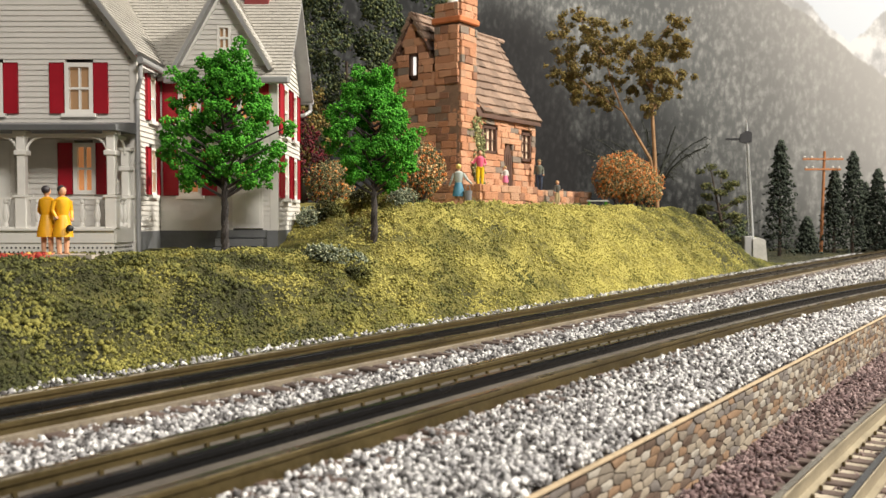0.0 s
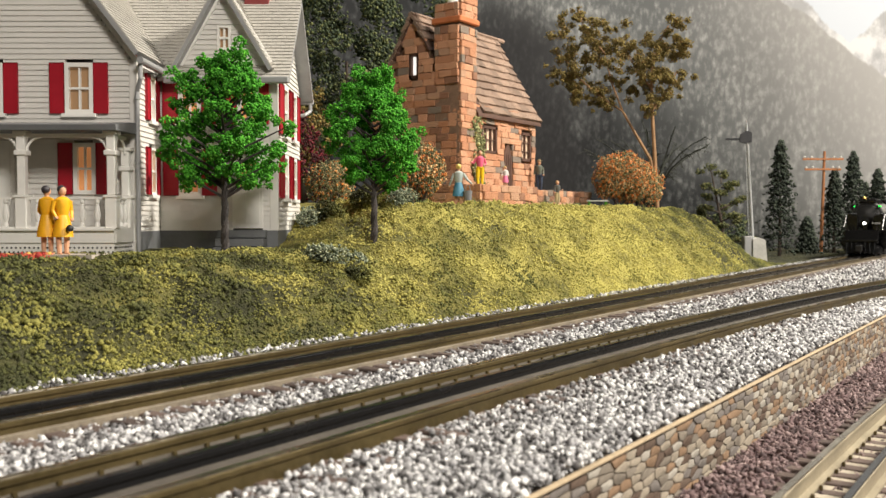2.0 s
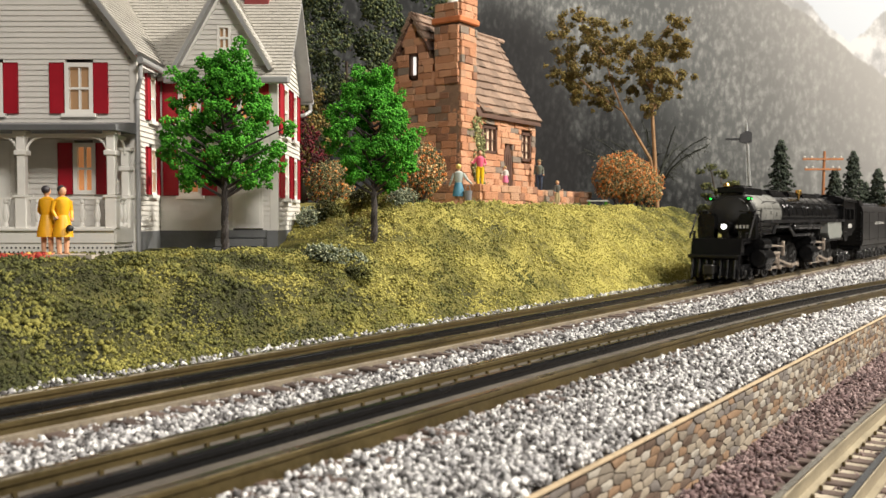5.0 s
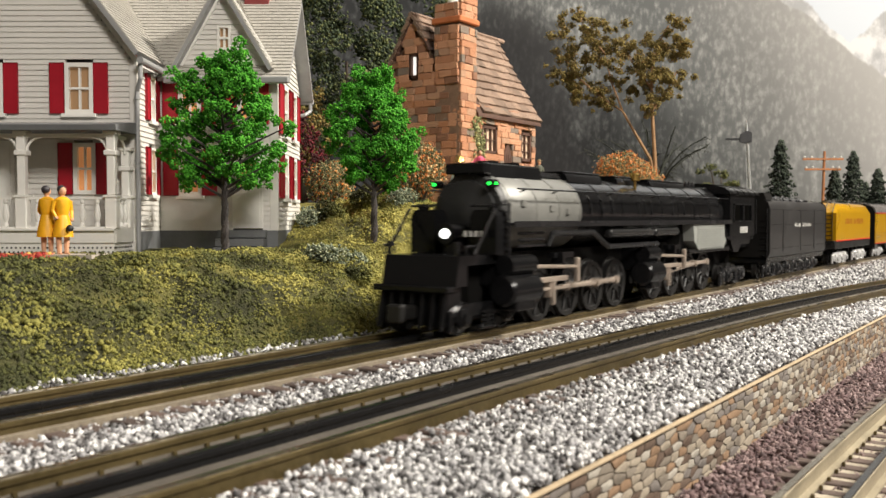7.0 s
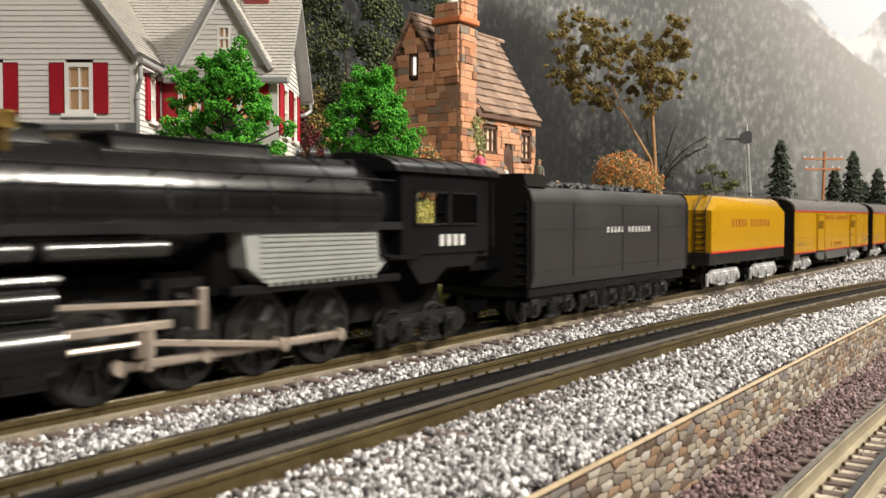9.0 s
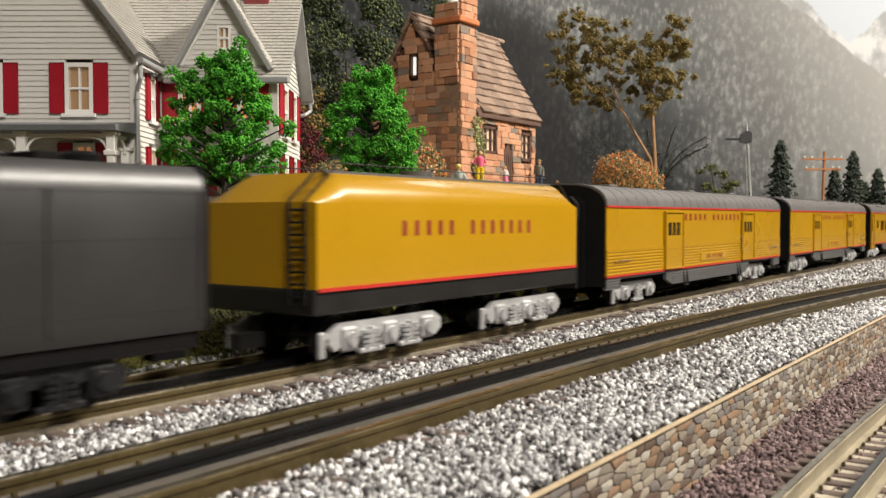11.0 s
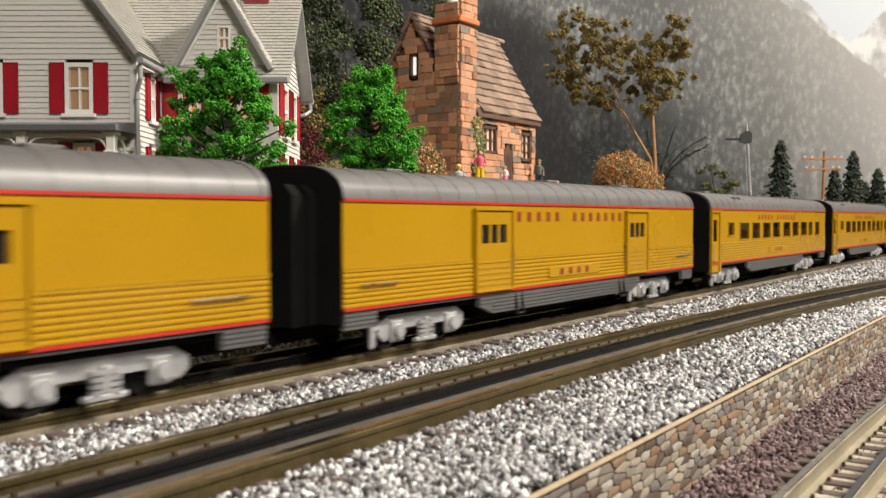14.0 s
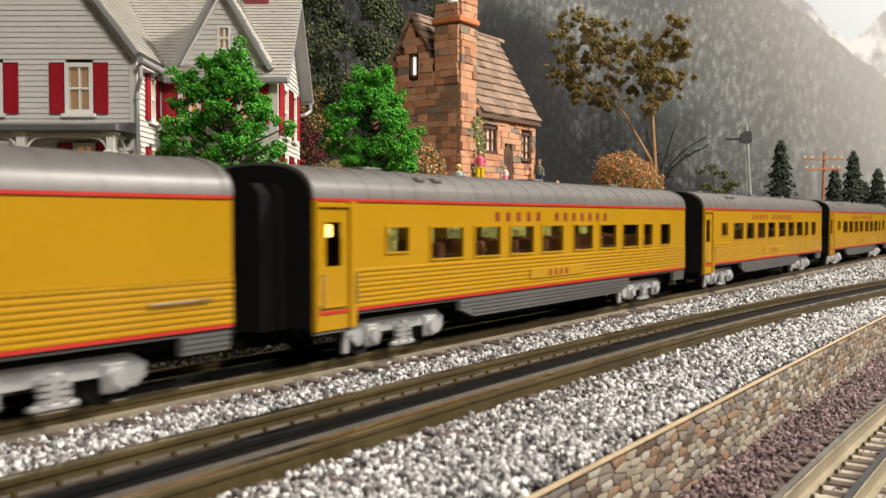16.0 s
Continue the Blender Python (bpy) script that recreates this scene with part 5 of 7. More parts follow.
def tender():
    t = thing("tender", "long black coal tender with pale lettering", "railway car", group="train cars")
    x0, x1 = 0.0, 0.2185
    bm = nb()
    sec = [(0.0285, 0.0265), (0.0295, 0.0300), (0.0295, 0.0695), (0.0280, 0.0745), (0.0245, 0.0775), (-0.0245, 0.0775), (-0.0280, 0.0745), (-0.0295, 0.0695), (-0.0295, 0.0300), (-0.0285, 0.0265)]
    prism(bm, sec, "x", x0, x1)
    body = part("tank", bm, M_tank, t, "satin black tank sides")
    for x, w in ((x0, -0.0012), (x1, 0.0012)):
        bm = nb()
        prism(bm, [(y * 1.012, z + (0.0008 if z > 0.05 else 0)) for y, z in sec], "x", x, x + w)
        part("end_sheet", bm, M_inner, t)
    bm = nb()
    for s in (-1, 1):
        for z in (0.034, 0.0555, 0.0690):
            for k in range(52):
                x = 0.004 + k * 0.0041
                B(bm, x - 0.00025, x + 0.00025, s * 0.0294, s * 0.0298, z - 0.00025, z + 0.00025)
        for x in (0.002, 0.0455, 0.110, 0.166, 0.2165):
            B(bm, x - 0.0006, x + 0.0006, s * 0.0294, s * 0.0299, 0.030, 0.0695)
    ob = part("rivets", bm, M_tank, body)
    ob["kind"] = "stuff"
    for s in (-1, 1):
        bars(body, 0.088, 0.152, 0.0548, 0.0034, s * 0.0295, M_letter, (5, 7), "pale grey railway lettering")
    rng = np.random.RandomState(3)
    n = 700
    x, y = rng.uniform(0.03, 0.16, n), rng.uniform(-0.022, 0.022, n)
    at = np.stack([x, y, 0.0770 + 0.0035 * (1 - (y / 0.024) ** 2) + rng.uniform(-0.0006, 0.0008, n)], 1)
    ob = new("coal_load", scatter("coal_load", at, rng.uniform(0.001, 0.0024, n), 0.6, 0.3, M_coal, 5))
    ob.parent = t
    ob["kind"] = "stuff"
    bm = nb()
    prism(bm, [(-0.0265, 0.0775), (-0.024, 0.0840), (0.024, 0.0840), (0.0265, 0.0775)], "x", 0.0, 0.022)
    B(bm, 0.168, 0.176, -0.020, 0.020, 0.0775, 0.0800, 0.0005)
    part("deck_plate", bm, M_inner, t)
    bm = nb()
    lathe(bm, [(0.006, 0.077), (0.006, 0.0808), (0.0045, 0.082), (0.001, 0.0822)], 14, (0.195, 0, 0))
    part("hatch", bm, M_boiler, t)
    for s in (-1, 1):
        for x in (-0.002, 0.2205):
            bm = nb()
            tube(bm, [(x, s * 0.0280, 0.026), (x, s * 0.0280, 0.070)], 0.0005, 6)
            for k in range(8):
                B(bm, x - 0.0006, x + 0.0006, s * 0.022, s * 0.0285, 0.028 + k * 0.0052, 0.0285 + k * 0.0052)
            part("ladder", bm, M_pipe, t)
    bm = nb()
    ball(bm, (0.2225, -0.020, 0.0635), 0.0016, 2)
    part("marker_lamp", bm, M_redlamp, t, "glowing red rear marker lamp")
    bm = nb()
    B(bm, 0.001, 0.2175, -0.0270, 0.0270, 0.0210, 0.0264, 0.0006)
    for x in (-0.014, 0.2185):
        B(bm, x, x + 0.014, -0.003, 0.003, 0.0140, 0.0195)
    B(bm, -0.03, 0.0, -0.012, 0.012, 0.036, 0.040)
    part("frame", bm, M_boiler, t)
    truck(t, 0.029, (-0.0190, 0.0190), 0.0082, M_pipe, 0.050, 0.0245)
    truck(t, 0.131, (-0.0536, -0.0268, 0.0, 0.0268, 0.0536), 0.0082, M_pipe, 0.124, 0.0245)
    MOVING.append((t, 0.4557))
    return t


tender()
# ---- white house: local x to its side, y into depth, z up from the lawn ----
HOUSE = pose(0, 0, 0, 0, 0, -55) @ pose(-0.2, 0.6, 0.036)
M_shutter = mat("red_shutter_paint", (0.36, 0.006, 0.018), 0.45, scale=40, fine=400, vary=0.12, bump=0.00008)
M_grey = mat("grey_foundation_paint", (0.15, 0.155, 0.16), 0.6, scale=40, fine=400, vary=0.15)
M_gutter = mat("grey_gutter_plastic", (0.3, 0.3, 0.3), 0.4, scale=40, fine=400, vary=0.1)
M_litpane = glow_mat("lit_window", (0.62, 0.27, 0.1), 0.42)
M_dimpane = glow_mat("dim_window", (0.34, 0.2, 0.1), 0.18)
M_redbrick = mat("dark_red_chimney", (0.2, 0.03, 0.03), 0.7, scale=60, fine=300, vary=0.2)
BOARD = 0.0034


def front(y):
    return lambda a, out, z: (a, y - out, z)


def sideways(x):
    return lambda a, out, z: (x + out, a, z)


def quad_prism(bm, pts):
    """A solid from eight corners: four of one face, four of the other."""
    v = [bm.verts.new(p) for p in pts]
    for f in ((0, 1, 2, 3), (7, 6, 5, 4), (0, 4, 5, 1), (1, 5, 6, 2), (2, 6, 7, 3), (3, 7, 4, 0)):
        bm.faces.new([v[i] for i in f])


def siding(bm, at, a0, a1, z0, z1, holes, peak=None):
    """Lapped boards between a0 and a1, with openings left out; above z1 the boards narrow to the peak (a, z)."""
    z = z0
    top = peak[1] if peak else z1
    while z < top - 0.0008:
        h = min(BOARD, top - z)
        l, r = a0, a1
        if peak and z + h > z1:
            f = (z + h - z1) / (peak[1] - z1)
            l, r = a0 + (peak[0] - a0) * f, a1 + (peak[0] - a1) * f
        cuts = [(l, r)]
        for ha, hb, hz0, hz1 in holes:
            if z + h > hz0 + 0.0006 and z < hz1 - 0.0006:
                cuts = [q for a, b in cuts for q in ((a, min(b, ha)), (max(a, hb), b)) if q[1] - q[0] > 0.0005]
        for a, b in cuts:
            quad_prism(bm, [at(a, 0.0010, z), at(b, 0.0010, z), at(b, 0.0002, z + h), at(a, 0.0002, z + h), at(a, -0.002, z), at(b, -0.002, z), at(b, -0.002, z + h), at(a, -0.002, z + h)])
        z += BOARD


def at_box(bm, at, a0, a1, o0, o1, z0, z1):
    quad_prism(bm, [at(a0, o1, z0), at(a1, o1, z0), at(a1, o1, z1), at(a0, o1, z1), at(a0, o0, z0), at(a1, o0, z0), at(a1, o0, z1), at(a0, o0, z1)])


def window(house, at, a0, a1, z0, z1, pane, rows=2, left=0.0, right=0.0, sill=True):
    """Casing, glazing bars, panes, sill and louvred shutters."""
    e = 0.0026 if a1 - a0 > 0.014 else 0.0016
    bm = nb()
    for q in ((a0, a1, z1 - e, z1), (a0, a1, z0, z0 + e), (a0, a0 + e, z0 + e, z1 - e), (a1 - e, a1, z0 + e, z1 - e)):
        at_box(bm, at, q[0], q[1], -0.002, 0.0018, q[2], q[3])
    w = part("window", bm, M_white, house)
    bm = nb()
    m = (a0 + a1) / 2
    zm = (z0 + z1) / 2
    at_box(bm, at, m - 0.0006, m + 0.0006, -0.0012, 0.0006, z0 + e, z1 - e)
    at_box(bm, at, a0 + e, a1 - e, -0.0010, 0.0010, zm - 0.0007, zm + 0.0007)
    part("glazing_bar", bm, M_white, w)
    for za, zb in ((z0 + e, zm - 0.0007), (zm + 0.0007, z1 - e)):
        for aa, ab in ((a0 + e, m - 0.0006), (m + 0.0006, a1 - e)):
            bm = nb()
            at_box(bm, at, aa, ab, -0.0022, -0.0012, za, zb)
            part("pane", bm, pane, w)
    if sill:
        bm = nb()
        at_box(bm, at, a0 - 0.0018, a1 + 0.0018, 0.0, 0.0034, z0 - 0.0022, z0)
        part("sill", bm, M_white, w)
    for wide, s0, s1 in ((left, a0 - left, a0), (right, a1, a1 + right)):
        if not wide:
            continue
        bm = nb()
        at_box(bm, at, s0 + 0.0004, s1 - 0.0004, 0.0006, 0.0024, z0, z1)
        bm.faces.ensure_lookup_table()
        leaf = bm.faces[0]
        bmesh.ops.inset_individual(bm, faces=[leaf], thickness=0.0012, depth=0.0)
        bmesh.ops.translate(bm, verts=leaf.verts[:], vec=Vector(at(0, 0, 0)) - Vector(at(0, 0.0007, 0)))
        part("shutter", bm, M_shutter, house, "dark red panelled shutter")


def roof_slab(name, house, a, b, c, d, thick, step=0.0034):
    """A pitched plane with shingle courses: a, b along the eave, d, c along the ridge."""
    a, b, c, d = (Vector(q) for q in (a, b, c, d))
    n = (b - a).cross(d - a).normalized()
    if n.z < 0:
        n = -n
    bm = nb()
    quad_prism(bm, [a, b, c, d, a - n * thick, b - n * thick, c - n * thick, d - n * thick])
    slab = part(name, bm, M_gutter, house)
    run = (d - a).length
    k = int(run / step)
    bm = nb()
    rng = random.Random(len(house.children))
    for i in range(k):
        f0, f1 = i / k, (i + 1) / k
        p, q, r, s = a.lerp(d, f0), b.lerp(c, f0), b.lerp(c, f1), a.lerp(d, f1)
        m = max(1, int((q - p).length / 0.0062))
        cut = [0.0] + sorted((j + 0.5 * (i % 2)) / m for j in range(0, m + 1) if 0 < (j + 0.5 * (i % 2)) / m < 1) + [1.0]
        for u0, u1 in zip(cut[:-1], cut[1:]):
            g = 0.03 * (u1 - u0)
            lo0, lo1, hi0, hi1 = p.lerp(q, u0 + g), p.lerp(q, u1 - g), s.lerp(r, u0 + g), s.lerp(r, u1 - g)
            t = 0.0009 + rng.uniform(-0.0001, 0.0002)
            quad_prism(bm, [lo0 + n * t, lo1 + n * t, hi1 + n * 0.0003, hi0 + n * 0.0003, lo0, lo1, hi1, hi0])
    ob = part("shingles", bm, M_shingle, slab, "pale grey shingle courses")
    ob["kind"] = "stuff"
    return slab


def porch_post(house, x, y, z0, z1):
    bm = nb()
    w = 0.0034
    B(bm, x - w, x + w, y - w, y + w, z0, z0 + 0.0195, 0.0004)
    B(bm, x - w - 0.0008, x + w + 0.0008, y - w - 0.0008, y + w + 0.0008, z0 + 0.0187, z0 + 0.0202)
    B(bm, x - w + 0.0009, x + w - 0.0009, y - w + 0.0009, y + w - 0.0009, z0 + 0.02, z1 - 0.0125, 0.0006)
    B(bm, x - w - 0.0003, x + w + 0.0003, y - w - 0.0003, y + w + 0.0003, z1 - 0.0145, z1 - 0.0115, 0.0004)
    B(bm, x - w + 0.0008, x + w - 0.0008, y - w + 0.0008, y + w - 0.0008, z1 - 0.0115, z1, 0.0003)
    B(bm, x - w - 0.0006, x + w + 0.0006, y - w - 0.0006, y + w + 0.0006, z1 - 0.0018, z1)
    return part("porch_post", bm, M_white, house)


def arch(house, at, a0, a1, z1):
    """The curved brackets and rail under the porch roof between two posts."""
    bm = nb()
    at_box(bm, at, a0, a1, -0.001, 0.001, z1 - 0.0022, z1)
    r = min(0.0085, (a1 - a0) * 0.42)
    for c, s in ((a0, 1), (a1, -1)):
        for i in range(6):
            t0, t1 = i / 6 * math.pi / 2, (i + 1) / 6 * math.pi / 2
            p0, p1 = (c + s * r * (1 - math.cos(t0)), z1 - 0.002 - r * (1 - math.sin(t0))), (c + s * r * (1 - math.cos(t1)), z1 - 0.002 - r * (1 - math.sin(t1)))
            C(bm, at(p0[0], 0, p0[1]), at(p1[0], 0, p1[1]), 0.0008, seg=6)
    part("porch_bracket", bm, M_white, house)


def baluster_mesh():
    bm = nb()
    lathe(bm, [(0.0014, 0.0), (0.0014, 0.002), (0.0009, 0.0028), (0.0019, 0.0055), (0.0021, 0.0075), (0.0012, 0.0125), (0.0009, 0.0138), (0.0014, 0.0145), (0.0014, 0.0165)], 10)
    return finish(bm, "baluster", M_white, True)


def white_house():
    h = thing("house", "white clapboard model house with red shutters and porch", "house", HOUSE)
    F0, F1, FB = -0.025, 0.020, 0.117
    XL, XR, XM, XW = -0.1217, 0.0056, 0.0066, 0.0861
    PK = -0.058
    Z0, EV = 0.0, 0.124
    # gabled block
    wins = [(-0.0386, -0.0207), (-0.0954, -0.0775)]
    holes = [(a, b, 0.0914, 0.1234) for a, b in wins] + [(-0.0340, -0.0217, 0.0405, 0.0745), (-0.0935, -0.0715, 0.0190, 0.0745)]
    bm = nb()
    at = front(F0)
    siding(bm, at, XL, XR, 0.0, EV, holes, (PK, 0.2114))
    at_box(bm, at, XR - 0.0035, XR + 0.0012, -0.002, 0.0014, 0.0, EV)
    part("wall", bm, M_siding, h, "white lapped siding of the gable front")
    for a, b in wins:
        window(h, at, a, b, 0.0914, 0.1234, M_dimpane, left=0.0098, right=0.0098)
    window(h, at, -0.0340, -0.0197, 0.0405, 0.0730, M_litpane, left=0.0098, right=0.0080, sill=False)
    bm = nb()
    at_box(bm, at, -0.0935, -0.0715, -0.002, 0.0010, 0.019, 0.0745)
    for z0, z1 in ((0.024, 0.042), (0.046, 0.070)):
        for a, b in ((-0.091, -0.0835), (-0.0815, -0.074)):
            at_box(bm, at, a, b, 0.001, 0.0016, z0, z1)
    part("door", bm, M_white, h, "white panelled front door")
    bm = nb()
    at = sideways(XR)
    rw = [(-0.0058, 0.0060)]
    siding(bm, at, F0 + 0.002, F1, 0.017, EV, [(-0.0015, 0.0090, 0.0897, 0.1197), (-0.0015, 0.0090, 0.041, 0.0721)])
    part("wall", bm, M_siding, h)
    for z0, z1, m in ((0.0897, 0.1197, M_dimpane), (0.041, 0.0721, M_litpane)):
        window(h, at, -0.0015, 0.0095, z0, z1, m, left=0.0082, right=0.0082)
    for fy, (xa, za), (xb, zb) in ((F0, (XR + 0.001, EV), (PK, 0.2114)), (F0, (XL - 0.001, EV), (PK, 0.2114)), (F1 - 0.001, (0.0805, 0.1293), (0.0505, 0.1795)), (F1 - 0.001, (0.0215, 0.1293), (0.0505, 0.1795))):
        bm = nb()
        n = Vector((zb - za, 0, xa - xb)).normalized() * 0.0034
        n = -n if n.z > 0 else n
        p, q = Vector((xa, fy, za)), Vector((xb, fy, zb))
        o = Vector((0, -0.0018, 0))
        quad_prism(bm, [p + o - n * 1.3, q + o - n * 1.3, q + o + n * 0.4, p + o + n * 0.4, p - n * 1.3, q - n * 1.3, q + n * 0.4, p + n * 0.4])
        part("rake_board", bm, M_white, h)
    # back and far side close the block
    bm = nb()
    B(bm, XL, XL + 0.002, F0 + 0.002, FB, 0, EV)
    B(bm, XL, XW, FB, FB + 0.002, 0, EV)
    B(bm, XR - 0.004, XR - 0.002, F0 + 0.004, FB, 0, 0.017)
    B(bm, XL + 0.002, XR - 0.004, F0 + 0.004, FB - 0.002, 0.078, 0.080)
    part("wall", bm, M_siding, h)
    s = 1.32
    for sd in (-1, 1):
        edge = XR + 0.0055 if sd > 0 else XL - 0.0055
        ze = 0.2114 - abs(edge - PK) * s * 1.0 + 0.008
        roof_slab("roof", h, (edge, F0 - 0.011, ze), (edge, FB + 0.004, ze), (PK, FB + 0.004, 0.2194), (PK, F0 - 0.011, 0.2194), 0.0028)
    bm = nb()
    e = XR + 0.0065
    C(bm, (e, F0 - 0.011, 0.1235), (e, F1 - 0.008, 0.1235), 0.0022, seg=10)
    part("gutter", bm, M_gutter, h)
    bm = nb()
    tube(bm, [(XR + 0.0055, F0 - 0.007, 0.1225), (XR + 0.0055, F0 - 0.007, 0.113), (XR + 0.0022, F0 - 0.0035, 0.105), (XR + 0.0022, F0 - 0.0035, 0.004)], 0.0015, 8)
    for z in (0.06, 0.1, 0.025):
        C(bm, (XR + 0.0022, F0 - 0.0035, z), (XR + 0.0022, F0 - 0.0035, z + 0.002), 0.002, seg=8)
    part("downspout", bm, M_gutter, h, "grey drain pipe")
    # wing
    at = front(F1)
    EW = 0.1248
    holes = [(0.0198, 0.0352, 0.0895, 0.1195), (0.0600, 0.0750, 0.0895, 0.1195), (0.0198, 0.0352, 0.0408, 0.0722), (0.0560, 0.0768, 0.0185, 0.0745)]
    bm = nb()
    siding(bm, at, XM, XW, 0.017, EW, holes)
    at_box(bm, at, XW - 0.0042, XW + 0.0014, -0.002, 0.0014, 0.017, EW)
    part("wall", bm, M_siding, h)
    window(h, at, 0.0198, 0.0352, 0.0895, 0.1195, M_litpane, left=0.0110, right=0.0110)
    window(h, at, 0.0600, 0.0745, 0.0895, 0.1195, M_litpane, left=0.0110, right=0.0072)
    window(h, at, 0.0198, 0.0352, 0.0408, 0.0722, M_litpane, left=0.0110, right=0.0110)
    bm = nb()
    for q in ((0.0560, 0.0768, 0.0185, 0.0470), (0.0560, 0.0600, 0.0470, 0.0650), (0.0728, 0.0768, 0.0470, 0.0650), (0.0560, 0.0768, 0.0650, 0.0745)):
        at_box(bm, at, q[0], q[1], -0.001, 0.0014, q[2], q[3])
    for a, b in ((0.0580, 0.0655), (0.0673, 0.0748)):
        at_box(bm, at, a, b, 0.0014, 0.0019, 0.022, 0.044)
    dr = part("door", bm, M_white, h, "white panelled side door with lit glass")
    bm = nb()
    at_box(bm, at, 0.06, 0.0728, -0.0016, -0.0008, 0.047, 0.065)
    part("pane", bm, M_litpane, dr)
    for k in range(3):
        bm = nb()
        B(bm, 0.0470 - 0.004 * (2 - k) * 0, 0.0800, F1 - 0.0215 + 0.0065 * k, F1 - 0.002, 0.0005 + 0.0058 * k, 0.0058 * (k + 1), 0.0004)
        part("step", bm, M_grey, h, "grey porch step")
    bm = nb()
    B(bm, XM - 0.001, XW + 0.001, F1 - 0.001, FB, -0.006, 0.0169)
    B(bm, XR - 0.004, XR + 0.001, F0 + 0.002, F1, -0.006, 0.0169)
    part("foundation", bm, M_grey, h, "grey painted foundation")
    bm = nb()
    at = sideways(XW)
    RZ = 0.1817
    FM = (F1 + FB) / 2
    hs = [(0.041, 0.060, 0.084, 0.119), (0.081, 0.097, 0.084, 0.119), (0.041, 0.060, 0.0395, 0.0705), (0.081, 0.097, 0.0395, 0.0705)]
    siding(bm, at, F1 + 0.002, FB, 0.017, EW, hs, (FM, RZ))
    part("wall", bm, M_siding, h, "white lapped siding of the gable end")
    for a, b, z0, z1 in hs:
        window(h, at, a, b, z0, z1, M_dimpane, left=0.0185, right=0.0175 if a < 0.05 else 0.014)
    roof_slab("roof", h, (PK, F1 - 0.009, EW - 0.0055), (XW + 0.0105, F1 - 0.009, EW - 0.0055), (XW + 0.0105, FM, RZ + 0.003), (PK, FM, RZ + 0.003), 0.0026)
    roof_slab("roof", h, (PK, FB + 0.009, EW - 0.0055), (XW + 0.0105, FB + 0.009, EW - 0.0055), (XW + 0.0105, FM, RZ + 0.003), (PK, FM, RZ + 0.003), 0.0026)
    bm = nb()
    B(bm, XM + 0.006, XW + 0.0105, F1 - 0.012, F1 - 0.008, EW - 0.009, EW - 0.0045, 0.0008)
    part("gutter", bm, M_gutter, h)
    bm = nb()
    B(bm, XM + 0.006, XW + 0.0105, FB + 0.008, FB + 0.012, EW - 0.009, EW - 0.0045, 0.0008)
    part("gutter", bm, M_gutter, h)
    bm = nb()
    tube(bm, [(XW + 0.008, FB + 0.009, EW - 0.006), (XW + 0.008, FB + 0.009, EW - 0.014), (XW + 0.004, FB + 0.004, EW - 0.018), (XW - 0.002, FB + 0.004, EW - 0.018), (XW - 0.002, FB + 0.004, 0.0)], 0.0014, 8)
    part("downspout", bm, M_gutter, h)
    # cross gable over the wing
    ga, gl, gr, gz = 0.0505, 0.0215, 0.0805, EW + 0.0045
    at = front(F1 - 0.001)
    bm = nb()
    siding(bm, at, gl, gr, EW - 0.002, gz, [(0.0468, 0.0560, 0.1395, 0.1560)], (ga, 0.1795))
    part("wall", bm, M_siding, h)
    window(h, at, 0.0468, 0.0560, 0.1395, 0.1560, M_dimpane, sill=False)
    for sd in (-1, 1):
        ex = gl - 0.0045 if sd < 0 else gr + 0.0045
        roof_slab("roof", h, (ex, F1 - 0.010, gz - 0.0035), (ex, FM, gz - 0.0035), (ga, FM, 0.1850), (ga, F1 - 0.010, 0.1850), 0.0024)
    bm = nb()
    B(bm, 0.055, 0.073, FM - 0.004, FM + 0.010, RZ - 0.01, RZ + 0.022, 0.0005)
    B(bm, 0.054, 0.074, FM - 0.005, FM + 0.011, RZ + 0.017, RZ + 0.020, 0.0005)
    part("chimney", bm, M_redbrick, h, "dark red brick chimney")
    # porch
    P0, FL, EVP = -0.0600, 0.0192, 0.0775
    XP = 0.0042
    bm = nb()
    B(bm, XL, XP, P0 - 0.002, F0, FL - 0.0012, FL)
    B(bm, XL, XP - 0.0005, P0, P0 + 0.002, FL - 0.0085, FL - 0.0012)
    B(bm, XP - 0.002, XP, P0 + 0.002, F0, FL - 0.0085, FL - 0.0012)
    part("porch_floor", bm, M_white, h)
    bm = nb()
    B(bm, XL, XP - 0.001, P0 + 0.001, P0 + 0.002, -0.004, FL - 0.0085)
    B(bm, XP - 0.002, XP - 0.001, P0 + 0.002, F0, -0.004, FL - 0.0085)
    B(bm, XL, XP - 0.0004, P0 + 0.0004, P0 + 0.0012, -0.004, 0.0012)
    lat = part("lattice", bm, M_white, h, "white lattice panel with dark holes")
    bm = nb()
    for i in range(46):
        for j in range(3):
            x, z = XL + 0.004 + i * 0.0027 + (j % 2) * 0.00135, 0.0025 + j * 0.0026
            C(bm, (x, P0 + 0.0011, z), (x, P0 + 0.0008, z), 0.00062, seg=6)
    for i in range(11):
        for j in range(3):
            y, z = P0 + 0.004 + i * 0.0027 + (j % 2) * 0.00135, 0.0025 + j * 0.0026
            C(bm, (XP - 0.0011, y, z), (XP - 0.0008, y, z), 0.00062, seg=6)
    ob = part("holes", bm, M_inner, lat)
    ob["kind"] = "stuff"
    posts = [0.0015, -0.0522, -0.1130]
    for x in posts:
        porch_post(h, x, P0 + 0.0035, FL, EVP)
    porch_post(h, 0.0008, F0 - 0.0050, FL, EVP - 0.008)
    arch(h, front(P0 + 0.0035), posts[1] + 0.003, posts[0] - 0.003, EVP - 0.0015)
